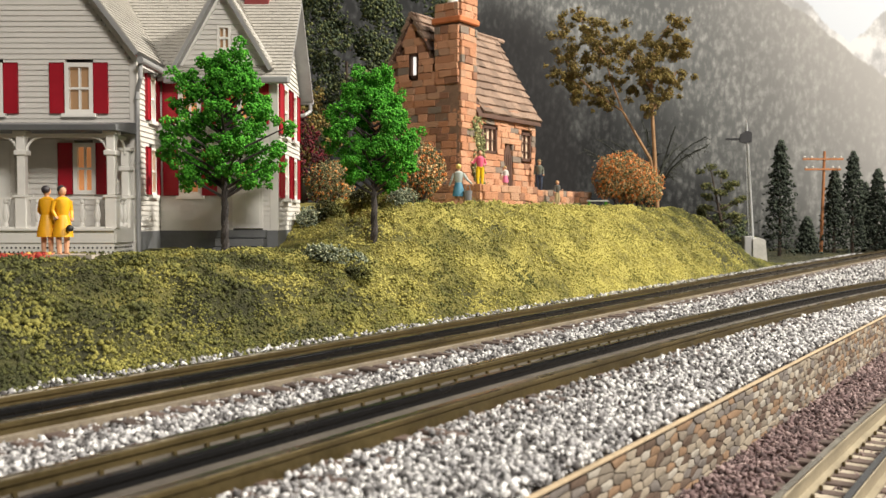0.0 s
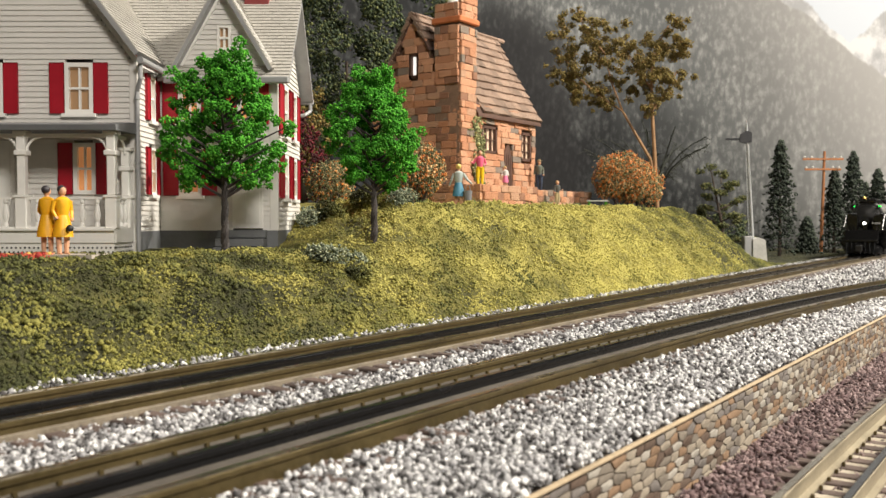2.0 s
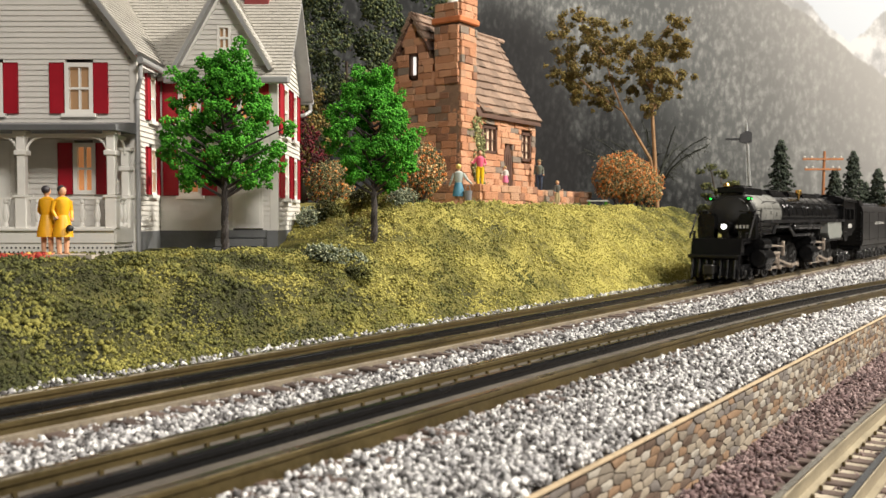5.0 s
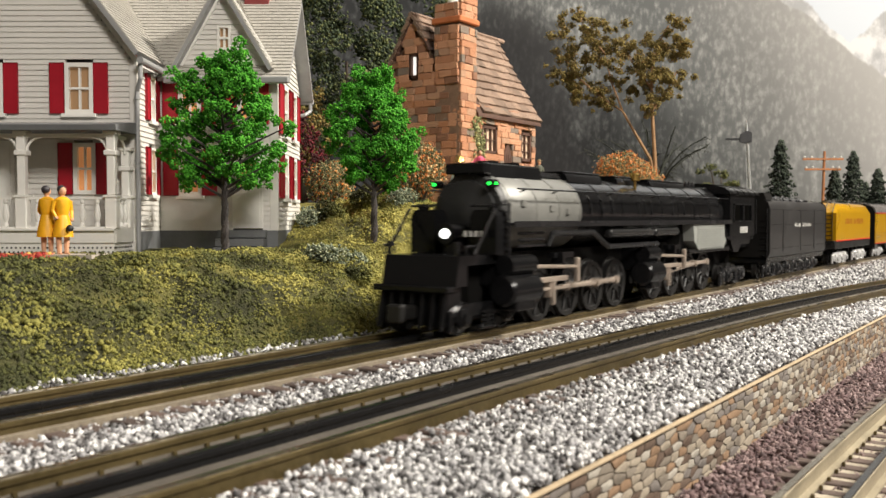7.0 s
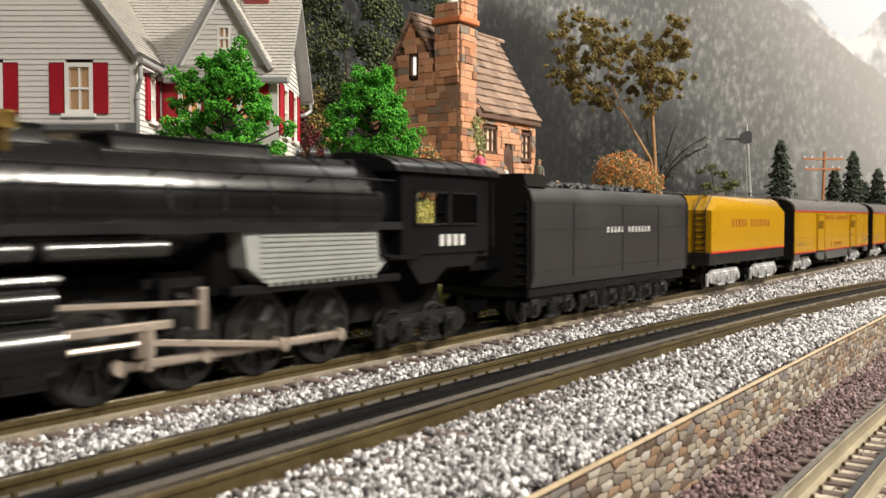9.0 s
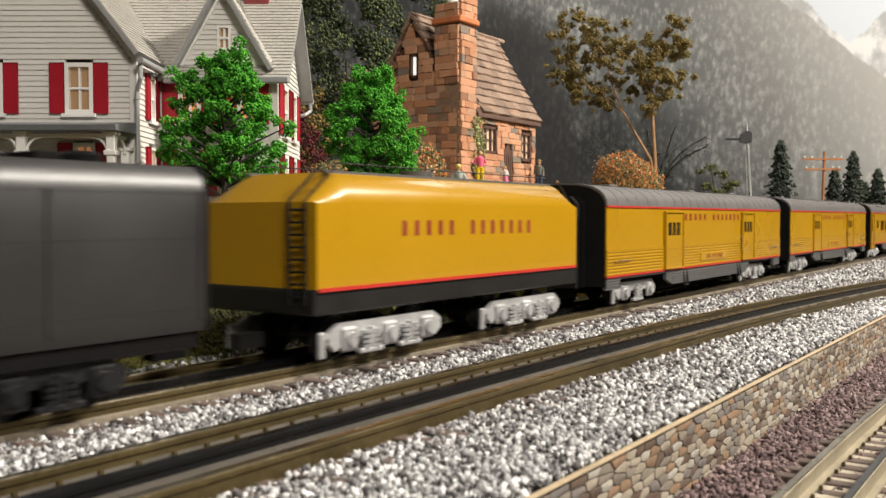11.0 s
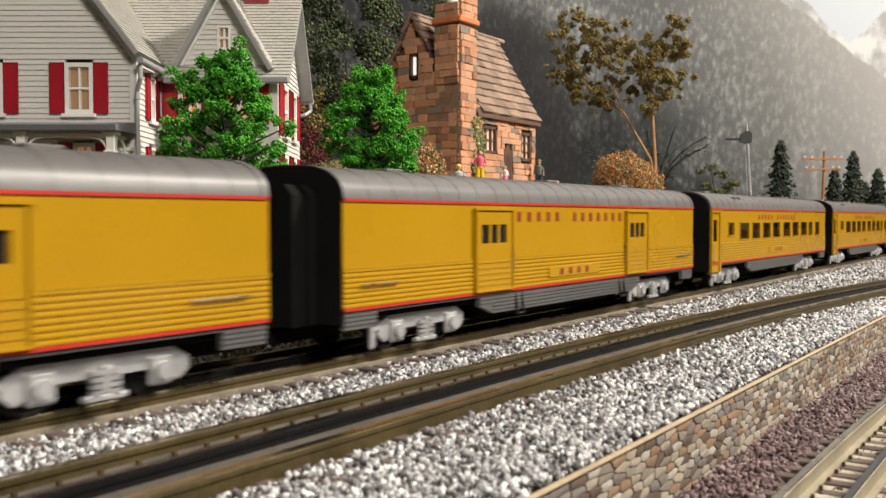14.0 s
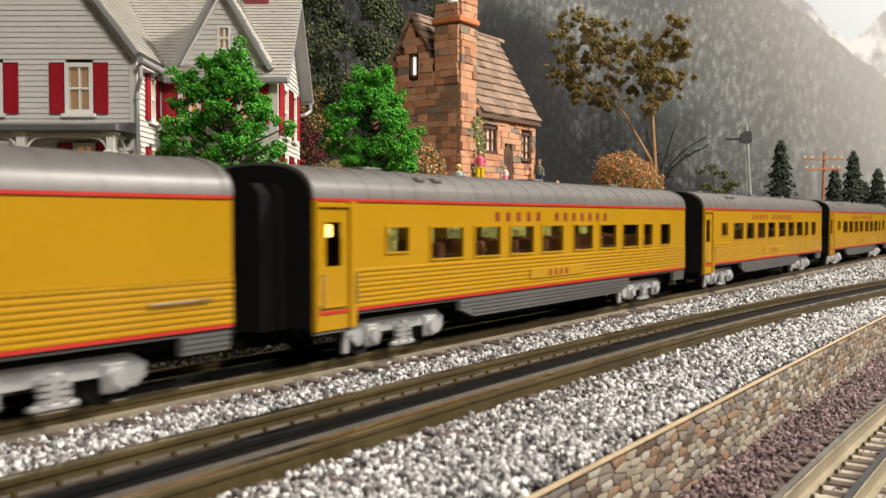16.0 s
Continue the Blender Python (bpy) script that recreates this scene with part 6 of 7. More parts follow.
    arch(h, front(P0 + 0.0035), posts[2] + 0.003, posts[1] - 0.003, EVP - 0.0015)
    arch(h, sideways(0.0012), P0 + 0.0065, F0 - 0.008, EVP - 0.0015)
    roof = nb()
    prism(roof, [(P0 - 0.005, EVP), (F0, EVP + 0.001), (F0, EVP + 0.0085), (P0 - 0.0055, EVP + 0.0032)], "x", XL, XP + 0.003)
    part("porch_roof", roof, M_grey, h, "grey porch roof")
    me = baluster_mesh()
    bm = nb()
    for a, b in ((posts[1], posts[0]), (posts[2], posts[1])):
        B(bm, a + 0.0034, b - 0.0034, P0 + 0.0022, P0 + 0.0048, FL + 0.0175, FL + 0.0188)
        B(bm, a + 0.0034, b - 0.0034, P0 + 0.0022, P0 + 0.0048, FL + 0.0, FL + 0.0012)
    B(bm, 0.0002, 0.0026, P0 + 0.007, F0, FL + 0.0175, FL + 0.0188)
    B(bm, 0.0002, 0.0026, P0 + 0.007, F0, FL + 0.0, FL + 0.0012)
    part("porch_rail", bm, M_white, h)
    for a, b in ((posts[1], posts[0]), (posts[2], posts[1])):
        for i in range(5):
            piece("baluster", me, h, pose(a + (b - a) * (i + 1.0) / 6, P0 + 0.0035, FL + 0.001))
    for i in range(3):
        piece("baluster", me, h, pose(0.0014, P0 + 0.012 + i * 0.0065, FL + 0.001))
    return h


white_house()
# ---- brick cottage on its terrace ----
M_mortar2 = mat("brown_mortar", (0.24, 0.15, 0.1), 0.95, scale=80, fine=500, vary=0.3)
M_rooftile = mat("brown_roof_slate", (0.27, 0.185, 0.135), 0.85, scale=40, fine=350, vary=0.3, per_object=0.28, bump=0.0006)
M_darkwood = mat("dark_wood_frame", (0.09, 0.045, 0.03), 0.7, scale=60, fine=400, vary=0.3)
M_cotpane = glow_mat("warm_cottage_window", (0.7, 0.52, 0.36), 0.28)
# the gable pane gives off its own white glow, no lamp behind it
M_glowpane = glow_mat("bright_gable_opening", (1.0, 0.97, 0.92), 1.2)


def brick_meshes():
    out = []
    rng = random.Random(8)
    for _ in range(5):
        bm = nb()
        B(bm, -0.5, 0.5, -0.5, 0.5, -0.5, 0.5)
        for v in bm.verts:
            v.co += Vector((rng.uniform(-0.05, 0.05), rng.uniform(-0.08, 0.08), rng.uniform(-0.08, 0.08)))
        bmesh.ops.bevel(bm, geom=bm.edges[:], offset=0.07, segments=1, affect="EDGES")
        out.append(finish(bm, "brick", M_brick))
    return out


BRICKS = brick_meshes()


def lay(parent, origin, along, out, length, z0, z1, course, size, keep, seed, holes=()):
    """Courses of uneven bricks on a wall: origin and direction along, out the way it faces."""
    rng = random.Random(seed)
    along, out, origin = Vector(along), Vector(out), Vector(origin)
    basis = Matrix((along, out, Vector((0, 0, 1)))).transposed().to_4x4()
    z, n = z0, 0
    while z < z1 - course * 0.3:
        hgt = course * rng.uniform(0.88, 1.1)
        a = -size * rng.uniform(0, 0.6)
        while a < length:
            w = size * rng.uniform(0.65, 1.25)
            l, r = max(a, 0), min(a + w, length)
            spans = [(l, r)]
            for ha, hb, h0, h1 in holes:
                if z + hgt * 0.75 > h0 and z + hgt * 0.25 < h1:
                    spans = [q for p0, p1 in spans for q in ((p0, min(p1, ha)), (max(p0, hb), p1))]
            for l, r in spans:
                if r - l < 0.0025 or not keep((l + r) / 2, z + hgt / 2):
                    continue
                p = origin + along * ((l + r) / 2) + out * rng.uniform(-0.0006, 0.0008) + Vector((0, 0, z + hgt / 2))
                m = Matrix.Translation(p) @ basis @ Matrix.Diagonal((r - l - 0.0002, 0.005, hgt - 0.0002, 1))
                piece("brick", rng.choice(BRICKS), parent, m)
                n += 1
            a += w
        z += hgt
    return n


def cottage():
    X0, Y0, LX, WY, ZB = 0.776, 0.525, 0.1600, 0.112, 0.094
    c = thing("cottage", "rough brick cottage with steep slate roof and chimney", "house", pose(X0, Y0, 0))
    PKY, PKZ, SL = 0.056, 0.2725, 1.66
    eave = PKZ - PKY * SL
    bm = nb()
    prism(bm, [(0.002, 0.066), (WY - 0.002, 0.066), (WY - 0.002, eave), (PKY, PKZ - 0.003), (0.002, eave)], "x", 0.002, LX - 0.002)
    core = part("wall", bm, M_mortar2, c, "mortar core of the walls")

    def gable(a, z):
        return z < PKZ - 0.004 - abs(a - PKY) * SL and not (a < 0.024 and z > 0.2)
    lay(c, (0, 0, 0), (0, 1, 0), (-1, 0, 0), WY, 0.072, 0.268, 0.0074, 0.0150, gable, 1, ((0.0485, 0.0615, 0.210, 0.236),))

    def front_wall(a, z):
        return True
    lay(c, (0.0275, 0, 0), (1, 0, 0), (0, -1, 0), LX - 0.0275, ZB - 0.004, eave + 0.004, 0.0066, 0.0150, front_wall, 2, ((0.0165, 0.0475, 0.132, 0.161), (0.0995, 0.1235, 0.127, 0.160), (0.0625, 0.0805, 0.09, 0.142)))
    # chimney at the front corner, a shoulder below, a moulded collar above
    bm = nb()
    B(bm, -0.002, 0.0275, -0.0035, 0.0260, 0.066, 0.283)
    ch = part("chimney", bm, M_mortar2, c, "tall brick chimney with terracotta collar")
    for o, al, ou, ln, sd in (((-0.0022, -0.0035, 0), (0, 1, 0), (-1, 0, 0), 0.0295, 3), ((-0.002, -0.0037, 0), (1, 0, 0), (0, -1, 0), 0.0295, 4)):
        lay(ch, o, al, ou, ln, 0.072 if sd == 4 else 0.2, 0.285, 0.0076, 0.0145, lambda a, z: not 0.262 < z < 0.2695, sd)
    bm = nb()
    B(bm, -0.0060, 0.0310, -0.0075, 0.0295, 0.2625, 0.2685, 0.001)
    part("collar", bm, mat("terracotta_collar", (0.5, 0.16, 0.06), 0.8, scale=60, fine=400, vary=0.2), ch, "terracotta chimney collar")
    bm = nb()
    lathe(bm, [(0.0085, 0.283), (0.0095, 0.286), (0.0075, 0.289), (0.0075, 0.305), (0.009, 0.306), (0.008, 0.308)], 14, (0.0128, 0.0112, 0))
    part("chimney_pot", bm, M_white, ch, "white chimney pot")
    # slates: uneven courses on both slopes
    rng = random.Random(4)
    bm = nb()
    # the front slope stops above the chimney's shoulder and runs full length beside it
    for s, xa, d0, d1 in ((1, -0.004, 0.0, 0.0625), (-1, -0.004, 0.0, 0.021), (-1, 0.030, 0.021, 0.0625)):
        ya, yb, za, zb = PKY + s * d1, PKY + s * d0, PKZ + 0.003 - d1 * SL, PKZ + 0.003 - d0 * SL
        quad_prism(bm, [(xa, ya, za), (LX + 0.005, ya, za), (LX + 0.005, yb, zb), (xa, yb, zb), (xa, ya, za - 0.003), (LX + 0.005, ya, za - 0.003), (LX + 0.005, yb, zb - 0.003), (xa, yb, zb - 0.003)])
    rf = part("roof", bm, M_darkwood, c, "steep brown slate roof with ragged courses")
    me = []
    for _ in range(4):
        b2 = nb()
        B(b2, -0.5, 0.5, 0, 1, -0.5, 0.5)
        for v in b2.verts:
            v.co += Vector((rng.uniform(-0.03, 0.03), rng.uniform(-0.09, 0.09) if v.co.y < 0.5 else 0, rng.uniform(-0.15, 0.15)))
        me.append(finish(b2, "slate", M_rooftile))
    run = 0.0625 * math.sqrt(1 + SL * SL)
    courses = 11
    tilt = math.atan(SL)
    for s in (-1, 1):
        for i in range(courses):
            x = -0.006
            d = run * (1 - i / courses)
            while x < LX + 0.004:
                w = rng.uniform(0.011, 0.021)
                if s > 0:
                    w *= 2
                w = min(w, LX + 0.0065 - x)
                if s < 0 and x + w / 2 < 0.034 and d * math.cos(tilt) > 0.02:
                    x += w
                    continue
                y, z = PKY + s * d * math.cos(tilt), PKZ + 0.0062 - d * math.sin(tilt)
                m = Matrix.Translation((x + w / 2, y, z)) @ pose(0, 0, 0, 0, 0, 0 if s < 0 else 180) @ pose(0, 0, 0, math.degrees(tilt) - 11 + rng.uniform(-1, 1), 0, rng.uniform(-1.5, 1.5)) @ Matrix.Diagonal((w - 0.0004, run / courses * 1.12, 0.0030, 1))
                piece("slate", rng.choice(me), rf, m)
                x += w
    bm = nb()
    for i in range(11):
        C(bm, (i * 0.0165 + 0.001, PKY, PKZ + 0.0045), (i * 0.0165 + 0.017, PKY, PKZ + 0.005), 0.0032, 0.0026, 8)
    part("ridge_tile", bm, M_rooftile, rf)
    # openings
    def cot_window(name, box, pane, frame_w, nx, nz, along):
        a0, a1, z0, z1 = box
        at = (lambda a, o, z: (a, -o, z)) if along == "x" else (lambda a, o, z: (-o, a, z))
        bm = nb()
        for q in ((a0, a1, z0, z0 + frame_w), (a0, a1, z1 - frame_w, z1), (a0, a0 + frame_w, z0, z1), (a1 - frame_w, a1, z0, z1)):
            at_box(bm, at, q[0], q[1], -0.003, 0.0018, q[2], q[3])
        for i in range(1, nx):
            x = a0 + (a1 - a0) * i / nx
            at_box(bm, at, x - 0.0008, x + 0.0008, -0.003, 0.0008, z0, z1)
        for i in range(1, nz):
            z = z0 + (z1 - z0) * i / nz
            at_box(bm, at, a0, a1, -0.003, 0.0006, z - 0.0006, z + 0.0006)
        w = part(name, bm, M_darkwood, c)
        bm = nb()
        at_box(bm, at, a0 + 0.001, a1 - 0.001, -0.0028, -0.0018, z0 + 0.001, z1 - 0.001)
        part("pane", bm, pane, w)
    cot_window("window", (0.044, 0.075, 0.132, 0.161), M_cotpane, 0.0028, 3, 2, "x")
    cot_window("window", (0.127, 0.151, 0.127, 0.160), M_cotpane, 0.0032, 2, 3, "x")
    cot_window("window", (0.0485, 0.0615, 0.210, 0.236), M_glowpane, 0.0032, 1, 1, "y")
    bm = nb()
    prism(bm, [(0.090, ZB), (0.108, ZB), (0.108, 0.128), (0.104, 0.138), (0.099, 0.145), (0.094, 0.138), (0.090, 0.128)], "y", -0.0012, 0.003)
    for i in range(4):
        B(bm, 0.0915 + i * 0.004, 0.0945 + i * 0.004, -0.0018, -0.001, ZB, 0.134 - abs(i - 1.5) * 0.003)
    part("door", bm, M_darkwood, c, "dark pointed plank door")
    return c


cottage()


def terrace():
    t = thing("terrace", "low brick terrace in front of the cottage", "terrace", pose(0.736, 0.47, 0))
    bm = nb()
    B(bm, 0.002, 0.108, 0.002, 0.10, 0.045, 0.0935)
    B(bm, 0.10, 0.225, 0.032, 0.10, 0.045, 0.0925)
    part("core", bm, M_mortar2, t)
    lay(t, (0, 0, 0), (1, 0, 0), (0, -1, 0), 0.108, 0.066, 0.094, 0.0070, 0.0150, lambda a, z: True, 11)
    lay(t, (0, 0, 0), (0, 1, 0), (-1, 0, 0), 0.058, 0.066, 0.094, 0.0070, 0.0150, lambda a, z: True, 12)
    lay(t, (0.108, 0.03, 0), (1, 0, 0), (0, -1, 0), 0.19, 0.066, 0.092, 0.0070, 0.0150, lambda a, z: True, 13)
    lay(t, (0.108, 0, 0), (0, 1, 0), (1, 0, 0), 0.03, 0.066, 0.094, 0.0070, 0.0150, lambda a, z: True, 14)
    bm = nb()
    B(bm, 0.22, 0.296, 0.034, 0.045, 0.045, 0.0905)
    part("core", bm, M_mortar2, t)
    return t


terrace()
# ---- plants ----
M_green_foam = ramp_mat("bright_green_foam", [(0.0, (0.032, 0.19, 0.008)), (0.3, (0.055, 0.28, 0.013)), (0.6, (0.08, 0.36, 0.02)), (0.88, (0.13, 0.46, 0.035))], 0.95, "island", bump=0.0004)
M_wire = mat("twisted_wire_trunk", (0.05, 0.042, 0.038), 0.6, 0.2, scale=60, fine=300, vary=0.4)
M_olive = ramp_mat("olive_leaves", [(0.0, (0.12, 0.09, 0.024)), (0.35, (0.2, 0.15, 0.04)), (0.7, (0.29, 0.225, 0.06)), (0.9, (0.26, 0.15, 0.04))], 0.9, "island", bump=0.0004)
M_twig = mat("pale_brown_twig", (0.3, 0.17, 0.08), 0.8, scale=60, fine=300, vary=0.3)
M_dark = ramp_mat("dark_foliage", [(0.0, (0.035, 0.051, 0.026)), (0.4, (0.074, 0.098, 0.041)), (0.75, (0.143, 0.159, 0.057))], 0.9, "island", bump=0.0004)
M_sage = ramp_mat("sage_leaves", [(0.0, (0.133, 0.146, 0.059)), (0.4, (0.266, 0.279, 0.119)), (0.75, (0.452, 0.440, 0.199))], 0.9, "island", bump=0.0004)
M_fir = ramp_mat("fir_needles", [(0.0, (0.017, 0.024, 0.017)), (0.4, (0.037, 0.051, 0.034)), (0.75, (0.055, 0.068, 0.045))], 0.9, "island", bump=0.0003)
M_crimson = ramp_mat("crimson_leaves", [(0.0, (0.045, 0.005, 0.006)), (0.5, (0.120, 0.009, 0.015)), (0.85, (0.210, 0.022, 0.030))], 0.9, "island")
M_orange = ramp_mat("orange_blossom", [(0.0, (0.6, 0.17, 0.03)), (0.5, (0.72, 0.3, 0.08)), (0.8, (0.8, 0.5, 0.24))], 0.8, "island")
M_bark = mat("dark_bark", (0.05, 0.035, 0.025), 0.9, scale=60, fine=300, vary=0.4)
M_greyshrub = ramp_mat("grey_green_lichen", [(0.0, (0.120, 0.143, 0.095)), (0.5, (0.252, 0.288, 0.186)), (0.85, (0.438, 0.456, 0.304))], 0.95, "island")
M_grass = ramp_mat("static_grass", [(0.0, (0.08, 0.13, 0.03)), (0.5, (0.15, 0.22, 0.06)), (0.8, (0.24, 0.29, 0.10))], 0.9, "island")
M_redflower = ramp_mat("red_flowers", [(0.0, (0.25, 0.02, 0.015)), (0.4, (0.42, 0.05, 0.03)), (0.75, (0.5, 0.14, 0.06)), (0.93, (0.6, 0.4, 0.08))], 0.85, "island")


def place(r, F, z):
    """From metres to the side of and ahead of the layout's viewing corner to the layout's own axes."""
    c, s = math.cos(radians(35)), math.sin(radians(35))
    return (F * c + r * s, F * s - r * c, z)


def foliage(blobs, count, size, seed, squash=0.85, fill=0.75):
    """Lumps gathered on the outsides of blobs (x, y, z, radius); count per blob of 1 cm radius."""
    rng = np.random.RandomState(seed)
    at, rad = [], []
    for x, y, z, r in blobs:
        n = max(12, int(count * (r / 0.01) ** 1.7))
        d = rng.normal(size=(n, 3))
        d /= np.linalg.norm(d, axis=1)[:, None]
        k = r * (fill + (1.12 - fill) * rng.uniform(0, 1, (n, 1)) ** 0.8)
        k = k * (1 + 0.16 * np.sin(d[:, :1] * 7 + x * 900) * np.cos(d[:, 1:2] * 6 + z * 700))
        at.append(d * k * (1, 1, squash) + (x, y, z))
        rad.append(rng.uniform(0.55, 1.3, n) * size)
    return np.concatenate(at), np.concatenate(rad)


def crown(parent, blobs, count, size, material, seed, name="crown", squash=0.85, fill=0.75, flat=0.55):
    at, rad = foliage(blobs, count, size, seed, squash, fill)
    ob = new(name, scatter(name, at, rad, flat, 0.35, material, seed + 1, OCTA_V, OCTA_F))
    ob.parent = parent
    return ob


def bough_blobs(seed, z0, z1, wide, n, r0, r1, lean=0.0):
    """Uneven boughs round a stem: places and radii, wider in the middle."""
    rng = random.Random(seed)
    out = []
    for i in range(n):
        f = (i + rng.uniform(0.2, 0.8)) / n
        z = z0 + (z1 - z0) * f
        w = wide * (0.35 + 1.0 * math.sin(math.pi * min(0.97, 0.22 + 0.74 * f)) ** 0.9) * rng.uniform(0.45, 0.98)
        a = i * 2.399 + rng.uniform(-0.4, 0.4)
        out.append((w * math.cos(a), w * math.sin(a), z, rng.uniform(r0, r1) * (1 - 0.25 * f)))
    return out


def green_tree(at, tall, wide, stem, seed, label):
    t = thing("tree", label, "tree", Matrix.Translation(at), group="green trees beside the house")
    bm = nb()
    n = 26
    for j in range(3):
        pts = []
        for i in range(n):
            z = stem * 1.35 * i / (n - 1)
            a = i * 0.42 + j * 2.09
            rr = 0.0013 * (1 - 0.4 * i / n)
            pts.append((rr * math.cos(a), rr * math.sin(a), z - 0.003))
        for i in range(n - 1):
            C(bm, pts[i], pts[i + 1], 0.0015 * (1.15 - 0.5 * i / n), seg=6)
    part("trunk", bm, M_wire, t, "dark twisted wire trunk")
    # each bough ends in a knot of foam lumps, with gaps between the knots
    rng = random.Random(seed)
    bm = nb()
    blobs = []
    knots = 58
    for i in range(knots):
        f = (i + rng.uniform(0.1, 0.9)) / knots
        z = stem + (tall - 0.006 - stem) * f
        reach = wide * (0.30 + 0.98 * math.sin(math.pi * min(0.96, 0.26 + 0.70 * f)) ** 1.1) * (0.35 + 0.65 * rng.uniform(0, 1) ** 0.6)
        a = i * 2.399 + rng.uniform(-0.5, 0.5)
        d = Vector((math.cos(a), math.sin(a), rng.uniform(0.05, 0.6)))
        tip = Vector((reach * math.cos(a), reach * math.sin(a), z))
        C(bm, (0, 0, max(stem * 0.8, z - 0.4 * reach - 0.004)), tip, 0.0011, 0.0004, 5)
        for _ in range(rng.randint(5, 8)):
            q = tip + Vector((rng.gauss(0, 0.0034), rng.gauss(0, 0.0034), rng.gauss(0, 0.0026))) - d * rng.uniform(-0.002, 0.006)
            blobs.append((*q, rng.uniform(0.0026, 0.0046)))
    for i in range(14):
        z = stem + 0.004 + (tall - stem - 0.016) * i / 14
        blobs.append((rng.gauss(0, 0.005), rng.gauss(0, 0.005), z, rng.uniform(0.004, 0.0062)))
    part("branch_frame", bm, M_wire, t)
    crown(t, blobs, 250, 0.00098, M_green_foam, seed + 7, flat=0.7, fill=0.55)
    return t


green_tree(place(-0.135, 0.560, 0.0395), 0.127, 0.0310, 0.043, 5, "bright green foam tree with twisted trunk beside steps")
green_tree(place(-0.0475, 0.625, 0.0365), 0.130, 0.0260, 0.050, 9, "bright green foam tree with twisted trunk on bank")


def flower_bush(at, r, seed, label, blossoms=1.0):
    """A clipped dome of fine leaves on short bare stems, dotted with blossoms."""
    b = thing("flowering_bush", label, "bush", Matrix.Translation(at), group="flowering bushes")
    bm = nb()
    for i in range(5):
        a = i * 1.3
        C(bm, (0.002 * math.cos(a), 0.002 * math.sin(a), -0.003), (r * 0.5 * math.cos(a), r * 0.5 * math.sin(a), r * 0.9), 0.0016, 0.0007, 5)
    part("stem", bm, M_bark, b)
    rng = random.Random(seed)
    blobs = [(0, 0, r * 1.2, r * 0.86)]
    for i in range(16):
        a, f = i * 2.399, (i + 0.5) / 16
        w = 0.62 * r * math.sqrt(1 - (1.7 * f - 0.75) ** 2)
        blobs.append((w * math.cos(a), w * math.sin(a), r * (0.62 + 1.1 * f) + rng.uniform(-0.04, 0.04) * r, r * rng.uniform(0.30, 0.42)))
    crown(b, blobs, 190, 0.0010, M_bushleaf, seed, "leaves", fill=0.8)
    at2, rad = foliage(blobs, int(60 * blossoms), 0.0011, seed + 3, 0.85, 1.02)
    ob = new("blossoms", scatter("blossoms", at2, rad, 0.8, 0.15, M_orange, seed + 4, OCTA_V, OCTA_F))
    ob.parent = b
    ob["label"] = "small orange blossoms"
    return b


M_bushleaf = ramp_mat("bush_leaves", [(0.0, (0.1, 0.11, 0.05)), (0.4, (0.22, 0.22, 0.1)), (0.75, (0.4, 0.36, 0.19))], 0.9, "island", bump=0.0003)
flower_bush(place(-0.024, 0.80, 0.070), 0.028, 3, "round bush with orange blossoms beside the brick terrace")
flower_bush(place(-0.112, 0.90, 0.067), 0.026, 4, "dark round bush with few orange blossoms", 0.5)
flower_bush(place(0.217, 1.105, 0.069), 0.036, 6, "round bush covered in orange blossoms on bank edge", 1.4)
flower_bush(place(0.246, 1.12, 0.069), 0.028, 8, "small bush covered in orange blossoms on bank edge", 1.2)


def limb_tree():
    t = thing("tree", "tall sparse olive tree with two thin leaning trunks", "tree", Matrix.Translation(place(0.279, 1.186, 0.066)))
    k = 1.186 / 1600
    turn = Matrix.Rotation(radians(-55), 3, "Z")

    def p(px, py, d=0.0):
        return turn @ Vector(((px - 1160) * k, d, (372 - py) * k))
    bm = nb()
    for line, r in [
            (((1163, 376), (1157, 270), (1152, 190), (1150, 120), (1163, 70), (1180, 40)), 0.0030), (((1160, 340), (1150, 275), (1120, 225), (1100, 190), (1080, 140), (1068, 90), (1040, 55)), 0.0024),
            (((1100, 190), (1060, 165), (1020, 130), (1000, 100)), 0.0014), (((1150, 150), (1120, 110), (1105, 85)), 0.0013), (((1152, 190), (1180, 150), (1195, 120)), 0.0013), (((1068, 90), (1030, 40), (1022, 15)), 0.0011)]:
        for i, (a, b) in enumerate(zip(line[:-1], line[1:])):
            C(bm, p(*a), p(*b), r * (1 - 0.14 * i), r * (1 - 0.14 * (i + 1)), 7)
    part("trunk", bm, M_twig, t, "pale brown bare trunks")
    rng = random.Random(12)
    blobs = []
    for px, py, r in ((1020, 20, 14), (1012, 50, 18), (1035, 75, 20), (1060, 55, 18), (1075, 95, 18), (1000, 100, 20), (985, 125, 13), (1030, 130, 20), (1050, 150, 18), (1070, 165, 14), (1020, 160, 13), (1105, 80, 16), (1120, 110, 18), (1095, 130, 14),
                      (1185, 45, 16), (1165, 75, 18), (1195, 75, 15), (1180, 110, 20), (1150, 125, 16), (1160, 155, 18), (1140, 185, 12), (1185, 140, 14), (1125, 150, 12)):
        q = p(px, py, rng.uniform(-0.02, 0.02))
        blobs.append((q.x, q.y, q.z, r * k * 1.25))
    more = []
    for x, y, z, r in blobs:
        for _ in range(13):
            more.append((x + rng.gauss(0, 0.75) * r, y + rng.gauss(0, 0.75) * r, z + rng.gauss(0, 0.6) * r, r * rng.uniform(0.22, 0.5)))
    crown(t, more, 230, 0.0013, M_olive, 41, fill=0.1)
    return t


